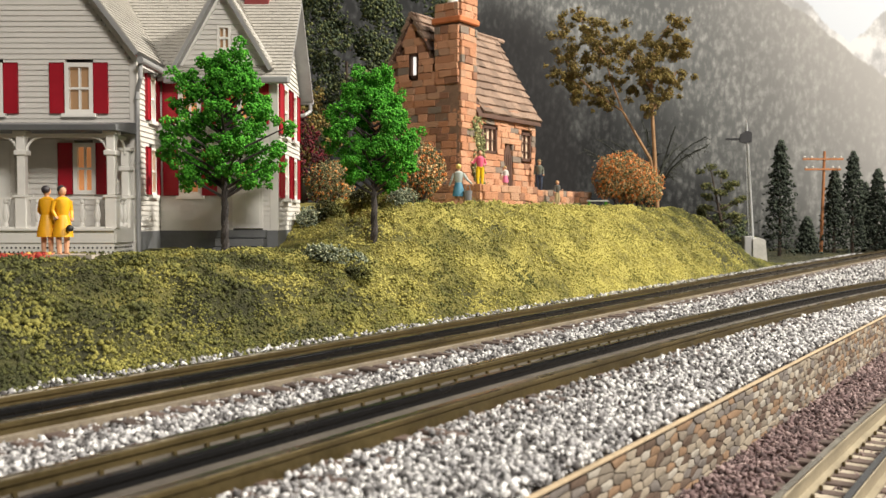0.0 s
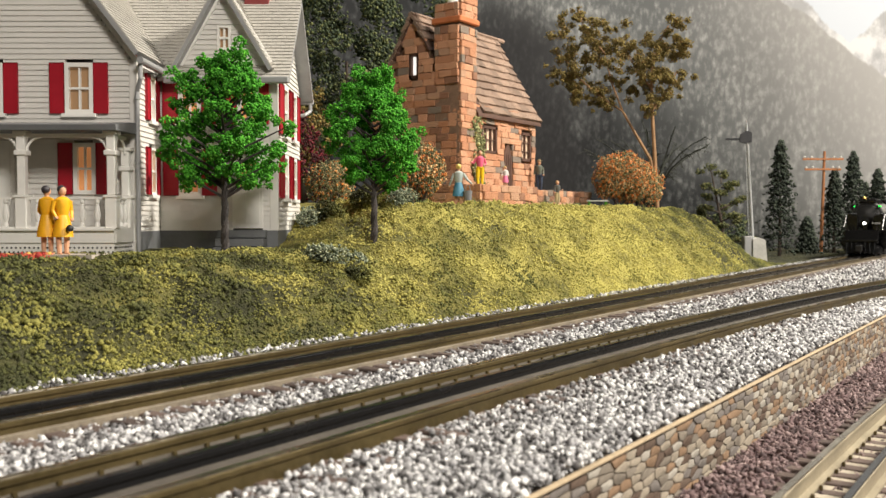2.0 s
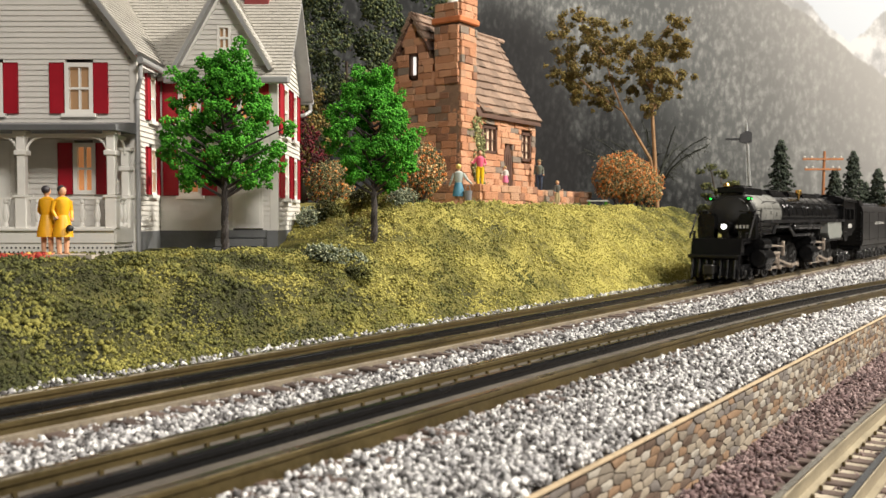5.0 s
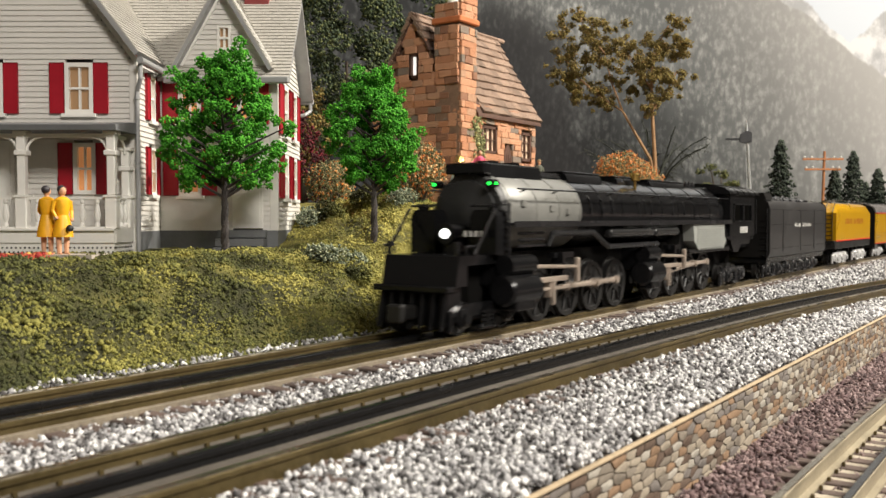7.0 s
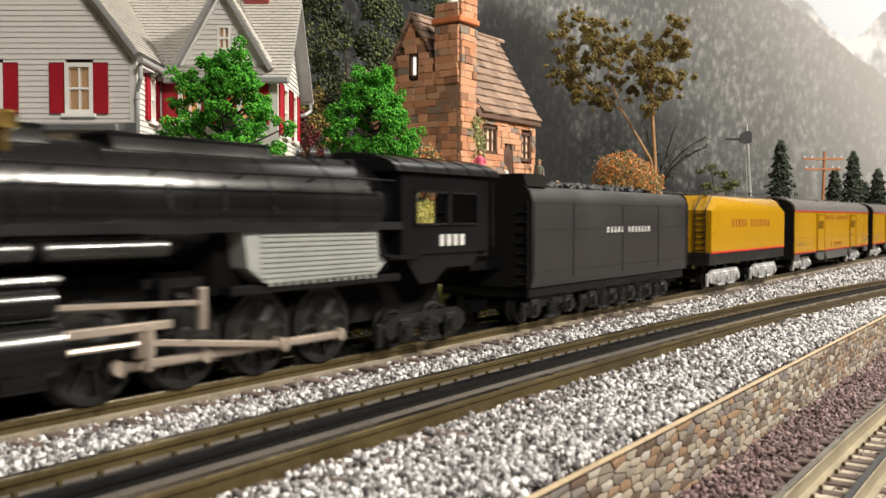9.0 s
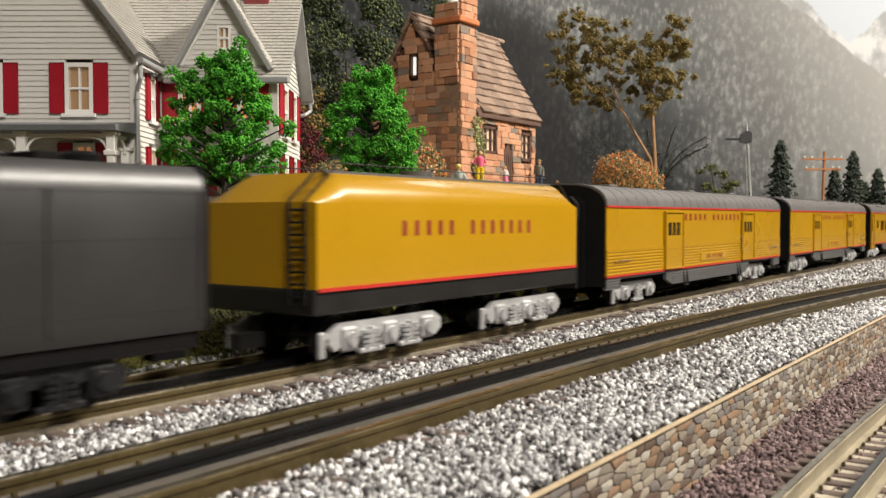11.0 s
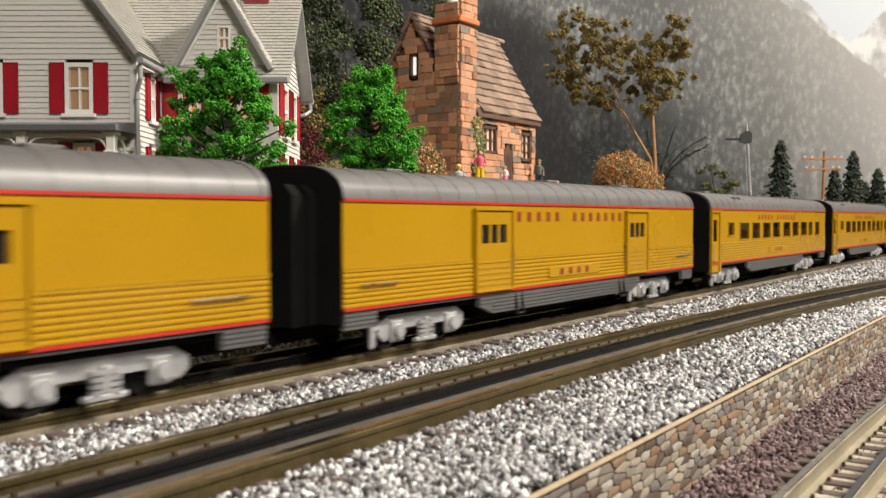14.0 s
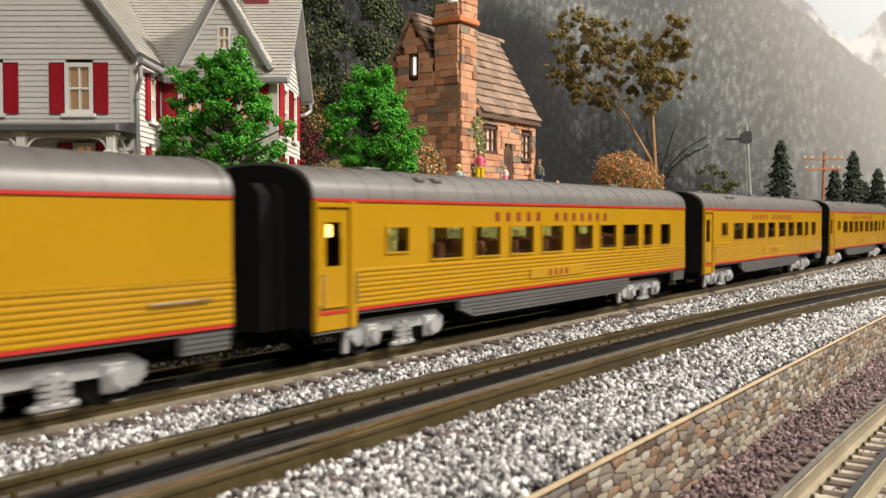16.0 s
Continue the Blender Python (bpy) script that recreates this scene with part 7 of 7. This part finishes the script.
limb_tree()


def dark_tree(r, F, z, tall, wide, material, seed, label, n=24, size=0.0034):
    t = thing("tree", label, "tree", Matrix.Translation(place(r, F, z)), group="background trees")
    bm = nb()
    C(bm, (0, 0, -0.004), (0, 0, tall * 0.55), 0.005, 0.0018, 8)
    part("trunk", bm, M_bark, t)
    crown(t, bough_blobs(seed, tall * 0.22, tall * 0.94, wide, n, wide * 0.30, wide * 0.46), 62, size * 0.78, material, seed, fill=0.45)
    return t


dark_tree(-0.125, 1.18, 0.066, 0.36, 0.072, M_dark, 51, "tall dark green tree behind the houses")
dark_tree(-0.190, 1.22, 0.066, 0.33, 0.055, M_dark, 52, "tall dark green tree behind the houses")
dark_tree(-0.060, 1.26, 0.066, 0.37, 0.06, M_dark, 53, "tall dark green tree behind the houses")
dark_tree(-0.150, 0.98, 0.064, 0.140, 0.035, M_olive, 54, "brownish autumn tree behind the houses", size=0.0026)
dark_tree(-0.152, 0.91, 0.064, 0.105, 0.030, M_crimson, 55, "dark crimson tree behind the house", size=0.0026)
dark_tree(-0.46, 1.15, 0.06, 0.31, 0.05, M_olive, 56, "autumn tree behind the white house")
dark_tree(-0.33, 1.20, 0.06, 0.32, 0.05, M_crimson, 57, "dark crimson tree behind the white house")
dark_tree(0.41, 1.36, 0.0, 0.070, 0.036, M_dark, 59, "low dark shrub behind the signal", 14, 0.0026)


def pine():
    """A crooked pine: bare limbs that each end in flat tufts of needles."""
    t = thing("pine_tree", "crooked olive green pine with open tufted limbs", "pine tree", Matrix.Translation(place(0.402, 1.31, 0.0)))
    rng = random.Random(58)
    bm = nb()
    stem = [Vector((0, 0, -0.003)), Vector((0.004, -0.002, 0.045)), Vector((-0.004, 0.004, 0.085)), Vector((-0.010, 0.012, 0.132))]
    for i, (a, b) in enumerate(zip(stem[:-1], stem[1:])):
        C(bm, a, b, 0.0030 - i * 0.0007, 0.0023 - i * 0.0007, 7)
    blobs = [(*(stem[-1] + Vector((0, 0, 0.003))), 0.009), (*(stem[-1] + Vector((-0.009, 0.012, -0.004))), 0.007)]
    limbs = 17
    for i in range(limbs):
        f = 0.10 + 0.82 * i / limbs
        base = Vector((0, 0, f * 0.128))
        a = i * 2.399 + rng.uniform(-0.4, 0.4)
        reach = 0.050 * (1.05 - 0.55 * f) * rng.uniform(0.6, 1.1)
        tip = base + Vector((math.cos(a) * reach, math.sin(a) * reach, rng.uniform(0.002, 0.020)))
        C(bm, base, tip, 0.0013, 0.0006, 5)
        for _ in range(5):
            q = base.lerp(tip, rng.uniform(0.55, 1.1)) + Vector((rng.gauss(0, 0.003), rng.gauss(0, 0.003), rng.gauss(0.001, 0.002)))
            blobs.append((*q, rng.uniform(0.004, 0.0075)))
    part("trunk", bm, M_bark, t)
    crown(t, blobs, 150, 0.0013, M_pine, 59, "needles", 0.6, 0.3)


M_pine = ramp_mat("pine_needles", [(0.0, (0.05, 0.06, 0.018)), (0.4, (0.1, 0.11, 0.032)), (0.75, (0.19, 0.18, 0.06))], 0.9, "island", bump=0.0003)
pine()


def bare_bush():
    t = thing("bare_bush", "dark bare spreading twigs behind the bank", "bush", Matrix.Translation(place(0.300, 1.30, 0.058)))
    rng = random.Random(17)
    bm = nb()
    for i in range(17):
        a = rng.uniform(0, 6.28)
        p = Vector((0, 0, 0))
        lean = rng.uniform(0.2, 0.5)
        d = Vector((math.cos(a) * lean, math.sin(a) * lean, 1.5))
        r = 0.0019
        for k in range(7):
            q = p + d.normalized() * 0.021
            C(bm, p, q, r, r * 0.86, 5)
            for _ in range(3 if k > 2 else 0):
                e = p.lerp(q, rng.uniform(0.2, 1))
                C(bm, e, e + Vector((rng.uniform(-1, 1), rng.uniform(-1, 1), rng.uniform(-1.1, 0.5))).normalized() * rng.uniform(0.010, 0.020), r * 0.6, r * 0.3, 4)
            p, r = q, r * 0.87
            d = d.normalized() * 1.1 + Vector((math.cos(a) * 0.13 + rng.uniform(-0.2, 0.2), math.sin(a) * 0.13 + rng.uniform(-0.2, 0.2), -0.09))
    part("twig_frame", bm, M_frond, t)


M_frond = mat("dark_green_frond", (0.03, 0.033, 0.024), 0.9, scale=60, fine=300, vary=0.3)
bare_bush()


def fir(at, tall, wide, seed, label):
    t = thing("fir_tree", label, "fir tree", Matrix.Translation(at), group="firs by the backdrop")
    bm = nb()
    C(bm, (0, 0, -0.003), (0, 0, tall * 0.97), 0.0032, 0.0006, 7)
    part("trunk", bm, M_bark, t)
    rng = np.random.RandomState(seed)
    n = 2600
    f = rng.uniform(0, 1, n) ** 0.75
    tier = (f * 13) % 1
    rr = 1.4 * wide * (1 - f) ** 0.6 * (0.45 + 0.6 * (1 - tier)) * np.sqrt(rng.uniform(0.05, 1, n)) + 0.0015
    a = rng.uniform(0, 2 * math.pi, n)
    rr = rr * (1 + 0.18 * np.sin(a * 5 + f * 40))
    p = np.stack([rr * np.cos(a), rr * np.sin(a), tall * (0.06 + 0.94 * f) - rr * 0.35], 1)
    ob = new("crown", scatter("crown", p, rng.uniform(0.0014, 0.0034, n), 0.35, 0.4, M_fir, seed, OCTA_V, OCTA_F))
    ob.parent = t
    return t


for i, (px, top, base, F, w) in enumerate(((1380, 252, 455, 1.46, 0.026), (1476, 298, 445, 1.60, 0.022), (1508, 270, 447, 1.60, 0.024), (1552, 294, 440, 1.62, 0.022), (1530, 320, 440, 1.66, 0.020), (1428, 388, 452, 1.55, 0.016), (1590, 285, 440, 1.60, 0.024))):
    fir(place((px - 784) / 1600 * F, F, 0.0015), (base - top) / 1600 * F, w, 70 + i, "narrow dark fir tree in front of the backdrop")


# grey-green lichen clumps and small shrubs on the bank
def shrub(r, F, size, seed, material, label):
    x, y, _ = place(r, F, 0)
    b = thing("shrub", label, "bush", pose(x, y, float(height(x, y)) + size * 0.25), group="shrubs on the bank")
    rng = random.Random(seed)
    blobs = [(rng.uniform(-0.8, 0.8) * size, rng.uniform(-0.8, 0.8) * size, size * rng.uniform(0.0, 0.5), size * rng.uniform(0.5, 0.8)) for _ in range(6)]
    crown(b, blobs, 300, 0.0010, material, seed, "leaves")


shrub(-0.072, 0.555, 0.0090, 1, M_greyshrub, "grey green lichen clump on the turf bank")
shrub(-0.055, 0.575, 0.0070, 2, M_greyshrub, "grey green lichen clump on the turf bank")
shrub(-0.060, 0.700, 0.0120, 3, M_tuft, "low olive shrub at the top of the bank")
shrub(-0.085, 0.690, 0.0110, 4, M_tuft, "low olive shrub beside the house")
shrub(-0.100, 0.680, 0.0100, 5, M_greyshrub, "low grey green shrub beside the house")
shrub(-0.030, 0.700, 0.0100, 6, M_greyshrub, "low grey green shrub at the top of the bank")
shrub(-0.162, 0.470, 0.0060, 7, M_tuft, "olive tuft on the turf bank")
shrub(-0.050, 0.535, 0.0080, 9, M_tuft, "olive tuft on the turf bank")


def grass_blades():
    rng = np.random.RandomState(61)
    n = 2600
    x = rng.uniform(0.62, 1.02, n)
    y = 0.432 + 0.045 * rng.uniform(0, 1, n)
    keep = lumps(x, y, 45, 62) + rng.uniform(-0.4, 0.4, n) > 0
    x, y = x[keep], y[keep]
    n = len(x)
    h = rng.uniform(0.003, 0.0075, n)
    a = rng.uniform(0, 2 * math.pi, n)
    base = np.stack([x, y, height(x, y) - 0.001], 1)
    side = np.stack([np.cos(a), np.sin(a), np.zeros(n)], 1) * 0.00035
    thick = np.stack([-np.sin(a), np.cos(a), np.zeros(n)], 1) * 0.0003
    tip = base + np.stack([rng.normal(0, 0.0016, n), rng.normal(0, 0.0016, n), h], 1)
    v = np.stack([base - side, base + side, base + thick, tip], 1).reshape(-1, 3)
    k = (np.arange(n) * 4)[:, None, None]
    f = (np.array([[0, 1, 3], [1, 2, 3], [2, 0, 3]])[None] + k).reshape(-1, 3)
    return raw("grass", v, f, M_grass)


tagged(new("grass", grass_blades()), "tufts of pale green static grass below the terrace", "grass", kind="stuff")


def flower_bed():
    rng = np.random.RandomState(71)
    n = 900
    r, F = rng.uniform(-0.27, -0.205, n), rng.uniform(0.448, 0.475, n)
    c, s = math.cos(radians(35)), math.sin(radians(35))
    x, y = F * c + r * s, F * s - r * c
    at = np.stack([x, y, height(x, y) + rng.uniform(0.0, 0.0016, n)], 1)
    return scatter("flower_bed", at, rng.uniform(0.0007, 0.0016, n), 0.6, 0.3, M_redflower, 72)


tagged(new("flower_bed", flower_bed()), "bed of small red flowers on the lawn", "flowers", kind="stuff")


def ivy():
    rng = np.random.RandomState(81)
    n = 750
    x = 0.805 + rng.normal(0, 0.0055, n)
    z = rng.uniform(0.093, 0.168, n)
    x = x + 0.004 * np.sin(z * 150)
    at = np.stack([x, 0.5215 - rng.uniform(0, 0.005, n), z], 1)
    return scatter("ivy", at, rng.uniform(0.0008, 0.0018, n), 0.5, 0.35, M_sage, 82)


tagged(new("ivy", ivy()), "climbing sage green ivy on the cottage wall", "climbing plant", kind="stuff")
# ---- figurines: one plain painted mesh each ----
PAINTS = {}


def paint(name, colour):
    if name not in PAINTS:
        PAINTS[name] = mat("figure_paint_" + name, colour, 0.5, scale=80, fine=500, vary=0.1)
    return PAINTS[name]


SKIN = ("skin", (0.62, 0.34, 0.2))


def figurine(at, turn, tall, label, top, bottom, hair, skirt=False, arms=((0.3, -0.6), (-0.3, -0.6)), group="model figurines", hat=None, bare_legs=True):
    """A small plain figurine: legs, body, arms, head."""
    k = tall / 1.75
    bm = nb()
    slots = [SKIN, top, bottom, hair]

    def use(i, made=[0]):
        bm.faces.ensure_lookup_table()
        for f in bm.faces[made[0] if False else 0:]:
            if f not in done:
                f.material_index = i
                done.add(f)
    done = set()
    for s in (-1, 1):
        C(bm, (s * 0.10 * k, 0.02 * k * s, 0.0), (s * 0.11 * k, 0, 0.5 * k), 0.055 * k, 0.075 * k, 8)
        ball(bm, (s * 0.10 * k, -0.06 * k, 0.03 * k), 0.06 * k, 1, (0.8, 1.7, 0.6))
    use(0 if (skirt and bare_legs) else 2)
    if skirt:
        lathe(bm, [(0.26 * k, 0.45 * k), (0.24 * k, 0.6 * k), (0.19 * k, 0.85 * k), (0.15 * k, 1.0 * k), (0.1 * k, 1.02 * k)], 12)
    else:
        for s in (-1, 1):
            C(bm, (s * 0.11 * k, 0, 0.42 * k), (s * 0.10 * k, 0, 0.9 * k), 0.085 * k, 0.115 * k, 10)
        ball(bm, (0, 0, 0.93 * k), 0.18 * k, 2, (1, 0.75, 0.6))
    use(2)
    lathe(bm, [(0.14 * k, 0.95 * k), (0.15 * k, 1.05 * k), (0.20 * k, 1.28 * k), (0.19 * k, 1.40 * k), (0.08 * k, 1.47 * k)], 12)
    for s, (ax, az) in zip((-1, 1), arms):
        elbow = Vector((s * (0.22 + 0.14 * abs(ax)) * k, 0.02 * k, 1.12 * k))
        hand = elbow + Vector((s * 0.22 * ax * k, -0.10 * k, 0.26 * az * k))
        C(bm, (s * 0.19 * k, 0, 1.36 * k), elbow, 0.065 * k, 0.05 * k, 8)
        C(bm, elbow, hand, 0.05 * k, 0.038 * k, 8)
    use(1)
    for s, (ax, az) in zip((-1, 1), arms):
        elbow = Vector((s * (0.22 + 0.14 * abs(ax)) * k, 0.02 * k, 1.12 * k))
        ball(bm, elbow + Vector((s * 0.22 * ax * k, -0.10 * k, 0.26 * az * k)), 0.055 * k, 1)
    C(bm, (0, 0, 1.42 * k), (0, 0, 1.55 * k), 0.055 * k, seg=8)
    ball(bm, (0, -0.01 * k, 1.61 * k), 0.105 * k, 2, (0.9, 1, 1.15))
    use(0)
    ball(bm, (0, 0.03 * k, 1.65 * k), 0.115 * k, 2, (0.98, 0.95, 1.0))
    if hat:
        C(bm, (0, 0, 1.70 * k), (0, 0, 1.72 * k), 0.17 * k, seg=12)
        C(bm, (0, 0, 1.71 * k), (0, 0, 1.80 * k), 0.10 * k, 0.09 * k, 12)
    use(3)
    ob = solid("figurine", bm, paint(*slots[0]), label, "figurine", Matrix.Translation(at) @ pose(0, 0, 0, 0, 0, turn), group, smooth=True)
    for sl in slots[1:]:
        ob.data.materials.append(paint(*sl))
    return ob


def on_ground(r, F):
    x, y, _ = place(r, F, 0)
    return (x, y, float(height(x, y)))


DRESS = ("yellow_dress", (0.85, 0.43, 0.01))
HAIR = ("dark_hair", (0.035, 0.03, 0.035))
BLOND = ("blond_hair", (0.7, 0.5, 0.12))
g = on_ground(-0.2060, 0.480)
bm = nb()
prism(bm, [(-0.026, -0.009), (0.024, -0.012), (0.027, 0.008), (-0.018, 0.011)], "z", -0.003, 0.0012)
solid("paving_slab", bm, mat("pale_slab", (0.42, 0.37, 0.31), 0.9, scale=60, fine=400, vary=0.2), "pale flat slab under the two figurines", "slab", Matrix.Translation(g) @ pose(0, 0, 0.0005, 0, 0, -55))
figurine((*place(-0.2105, 0.481, 0)[:2], g[2] + 0.0015), 160 - 55, 0.0365, "figurine in a yellow dress standing on a pale slab", DRESS, DRESS, HAIR, True, ((0.2, 0.5), (0.1, -0.3)))
figurine((*place(-0.2010, 0.478, 0)[:2], g[2] + 0.0015), 50 - 55, 0.0365, "figurine in a yellow dress with small black bag", DRESS, DRESS, HAIR, True, ((-0.2, -0.7), (-0.2, -0.9)))
bm = nb()
ball(bm, (0, 0, 0), 0.0019, 2)
solid("handbag", bm, paint("black", (0.02, 0.02, 0.022)), "small round black handbag of a figurine", "bag", Matrix.Translation(place(-0.1955, 0.474, g[2] + 0.0155)))
g = on_ground(0.0130, 0.752)
figurine(g, 170 - 55, 0.036, "figurine in a blue skirt carrying a bucket", ("pale_blue_blouse", (0.4, 0.45, 0.42)), ("blue_skirt", (0.06, 0.22, 0.32)), BLOND, True, ((0.9, -0.7), (0.5, -1.0)))
bm = nb()
lathe(bm, [(0.0030, 0.0), (0.0038, 0.0078), (0.0034, 0.0078), (0.0028, 0.0012)], 14)
tube(bm, [(-0.0036, 0, 0.0075), (-0.0028, 0, 0.0115), (0, 0, 0.0130), (0.0028, 0, 0.0115), (0.0036, 0, 0.0075)], 0.0003, 5)
solid("bucket", bm, paint("grey_metal", (0.2, 0.2, 0.2)), "small grey metal bucket held by a figurine", "bucket", Matrix.Translation((*place(0.0205, 0.748, 0)[:2], g[2] + 0.006)))
figurine((0.7800, 0.500, 0.0935), 10 - 55, 0.037, "figurine in a pink shirt and yellow trousers", ("pink_shirt", (0.75, 0.12, 0.22)), ("yellow_trousers", (0.75, 0.5, 0.0)), ("brown_hair", (0.2, 0.1, 0.06)), False, ((0.7, 0.3), (-0.6, -0.4)))
figurine((0.835, 0.503, 0.0935), 20 - 55, 0.0235, "small figurine in a pink dress on the terrace", ("white_blouse", (0.7, 0.68, 0.65)), ("pink_skirt", (0.7, 0.16, 0.3)), BLOND, True)
figurine((0.926, 0.512, 0.0925), -15 - 55, 0.036, "figurine in dark blue overalls and hat", ("grey_green_shirt", (0.12, 0.13, 0.1)), ("dark_blue_overalls", (0.035, 0.05, 0.085)), ("tan_hat", (0.3, 0.22, 0.12)), False, ((0.2, -0.8), (0.1, -0.8)), hat=True)
x, y = 0.918, 0.484
figurine((x, y, float(height(x, y))), 40 - 55, 0.030, "small figurine in a grey shirt and tan trousers", ("dark_grey_shirt", (0.1, 0.1, 0.09)), ("tan_trousers", (0.4, 0.32, 0.17)), ("fair_hair", (0.45, 0.3, 0.15)), False, ((0.2, -0.6), (0.5, 0.1)))

# ---- semaphore signal ----
M_signalgrey = mat("silver_grey_mast", (0.42, 0.43, 0.43), 0.5, 0.3, scale=60, fine=400, vary=0.15)
M_concrete = mat("pale_concrete_base", (0.45, 0.44, 0.41), 0.85, scale=60, fine=400, vary=0.2)


def signal():
    F = 1.18
    s = thing("semaphore_signal", "grey railway semaphore signal mast with black arm", "signal", Matrix.Translation(place(0.412, F, 0.0)) @ pose(0, 0, 0, 0, 0, -55))
    bm = nb()
    B(bm, -0.0125, 0.0145, -0.010, 0.010, -0.003, 0.0035, 0.0008)
    prism(bm, [(-0.0095, 0.0035), (0.0095, 0.0035), (0.0065, 0.033), (-0.0015, 0.036), (-0.0095, 0.034)], "y", -0.007, 0.007)
    part("base", bm, M_concrete, s, "pale concrete base block")
    bm = nb()
    C(bm, (-0.008, 0, 0.03), (-0.0175, 0, 0.182), 0.0026, 0.0016, 10)
    C(bm, (-0.0172, 0, 0.18), (-0.0178, 0, 0.190), 0.0008, 0.0004, 6)
    part("mast", bm, M_signalgrey, s)
    bm = nb()
    for d in (-0.0068, -0.0022):
        tube(bm, [(d - 0.0075, -0.004, 0.035), (d - 0.0130, -0.004, 0.155)], 0.0004, 5)
    for k in range(22):
        x = -0.0098 - 0.0053 * k / 22
        C(bm, (x - 0.0045, -0.004, 0.038 + k * 0.0052), (x + 0.0004, -0.004, 0.038 + k * 0.0052), 0.0003, seg=4)
    part("ladder", bm, M_signalgrey, s)
    bm = nb()
    B(bm, -0.046, -0.020, -0.0045, -0.0032, 0.1620, 0.1650, 0.0003)
    prism(bm, [(-0.028, 0.1600), (-0.020, 0.1575), (-0.012, 0.163), (-0.012, 0.172), (-0.019, 0.1745), (-0.027, 0.170)], "y", -0.0052, -0.0030)
    part("arm", bm, M_black, s, "black signal arm and spectacle")
    bm = nb()
    B(bm, -0.021, -0.011, -0.003, 0.007, 0.1595, 0.1735, 0.001)
    C(bm, (-0.016, 0.002, 0.1735), (-0.016, 0.002, 0.179), 0.003, 0.002, 10)
    part("lamp_housing", bm, M_black, s)
    bm = nb()
    B(bm, -0.0205, -0.0105, -0.006, 0.006, -0.002, 0.038, 0.001)
    part("relay_box", bm, M_gutter, s)
    return s


signal()
M_pole = mat("orange_brown_pole", (0.32, 0.13, 0.05), 0.8, scale=60, fine=400, vary=0.25)
p = thing("telegraph_pole", "brown wooden telegraph pole with two crossarms", "pole", Matrix.Translation(place(0.669, 1.6, -0.001)) @ pose(0, 0, 0, 0, 0, -55))
bm = nb()
C(bm, (0, 0, 0), (0.004, 0, 0.180), 0.0032, 0.0022, 9)
part("post", bm, M_pole, p)
for z, w in ((0.166, 0.036), (0.148, 0.032)):
    bm = nb()
    B(bm, -w, w, -0.0045, -0.002, z - 0.0018, z + 0.0018, 0.0003)
    arm = part("crossarm", bm, M_pole, p)
    for k in (-0.9, -0.55, 0.55, 0.9):
        bm = nb()
        lathe(bm, [(0.0006, 0), (0.0016, 0.001), (0.0016, 0.0028), (0.0008, 0.004)], 8, (k * w, -0.0032, z + 0.0018))
        part("insulator", bm, M_letter, arm)

# low white bench beside the flowering bush
b = thing("bench", "small green and white bench beside the bush", "bench", Matrix.Translation((*place(0.186, 1.09, 0)[:2], float(height(*place(0.186, 1.09, 0)[:2])))) @ pose(0, 0, 0, 0, 0, -55))
bm = nb()
B(bm, -0.013, 0.013, -0.003, 0.004, 0.009, 0.0105, 0.0003)
part("seat", bm, M_white, b)
for sx in (-0.010, 0.010):
    bm = nb()
    B(bm, sx - 0.001, sx + 0.001, -0.003, 0.004, -0.002, 0.009)
    part("leg", bm, M_green_foam, b)


# ---- all that moves ----
def motions():
    times = [i / 2 for i in range(33)]
    for ob, lag in MOVING:
        walk(ob, [(t, pose(0.364 + (7 - t) * SPEED + lag, TRACK_Y, 0)) for t in times])
    steps = [i / 30 for i in range(481)]
    for ob, x, z, r, *phase in WHEELS:
        every = 2 if r > 0.012 else 1
        lead = math.degrees(phase[0]) if phase else 0
        walk(ob, [(t, pose(x, 0, z, 0, -math.degrees(SPEED * t / r) - lead, 0)) for t in steps[::every]])
    for kind, ob, phase, x, z, R in RODS:
        rows = []
        for t in steps[::2]:
            a = SPEED * t / 0.0147 + phase
            px, pz = R * math.cos(a), R * math.sin(a)
            dz = z + pz - 0.0245
            reach = math.sqrt(0.0585 ** 2 - dz ** 2)
            if kind == "couple":
                m = pose(px, 0, z + pz)
            elif kind == "cross":
                m = pose(x + px - reach, 0, 0.0245)
            else:
                m = pose(x + px - reach, 0, 0.0245, 0, -math.degrees(math.asin(dz / 0.0585)), 0)
            rows.append((t, m))
        walk(ob, rows)


motions()
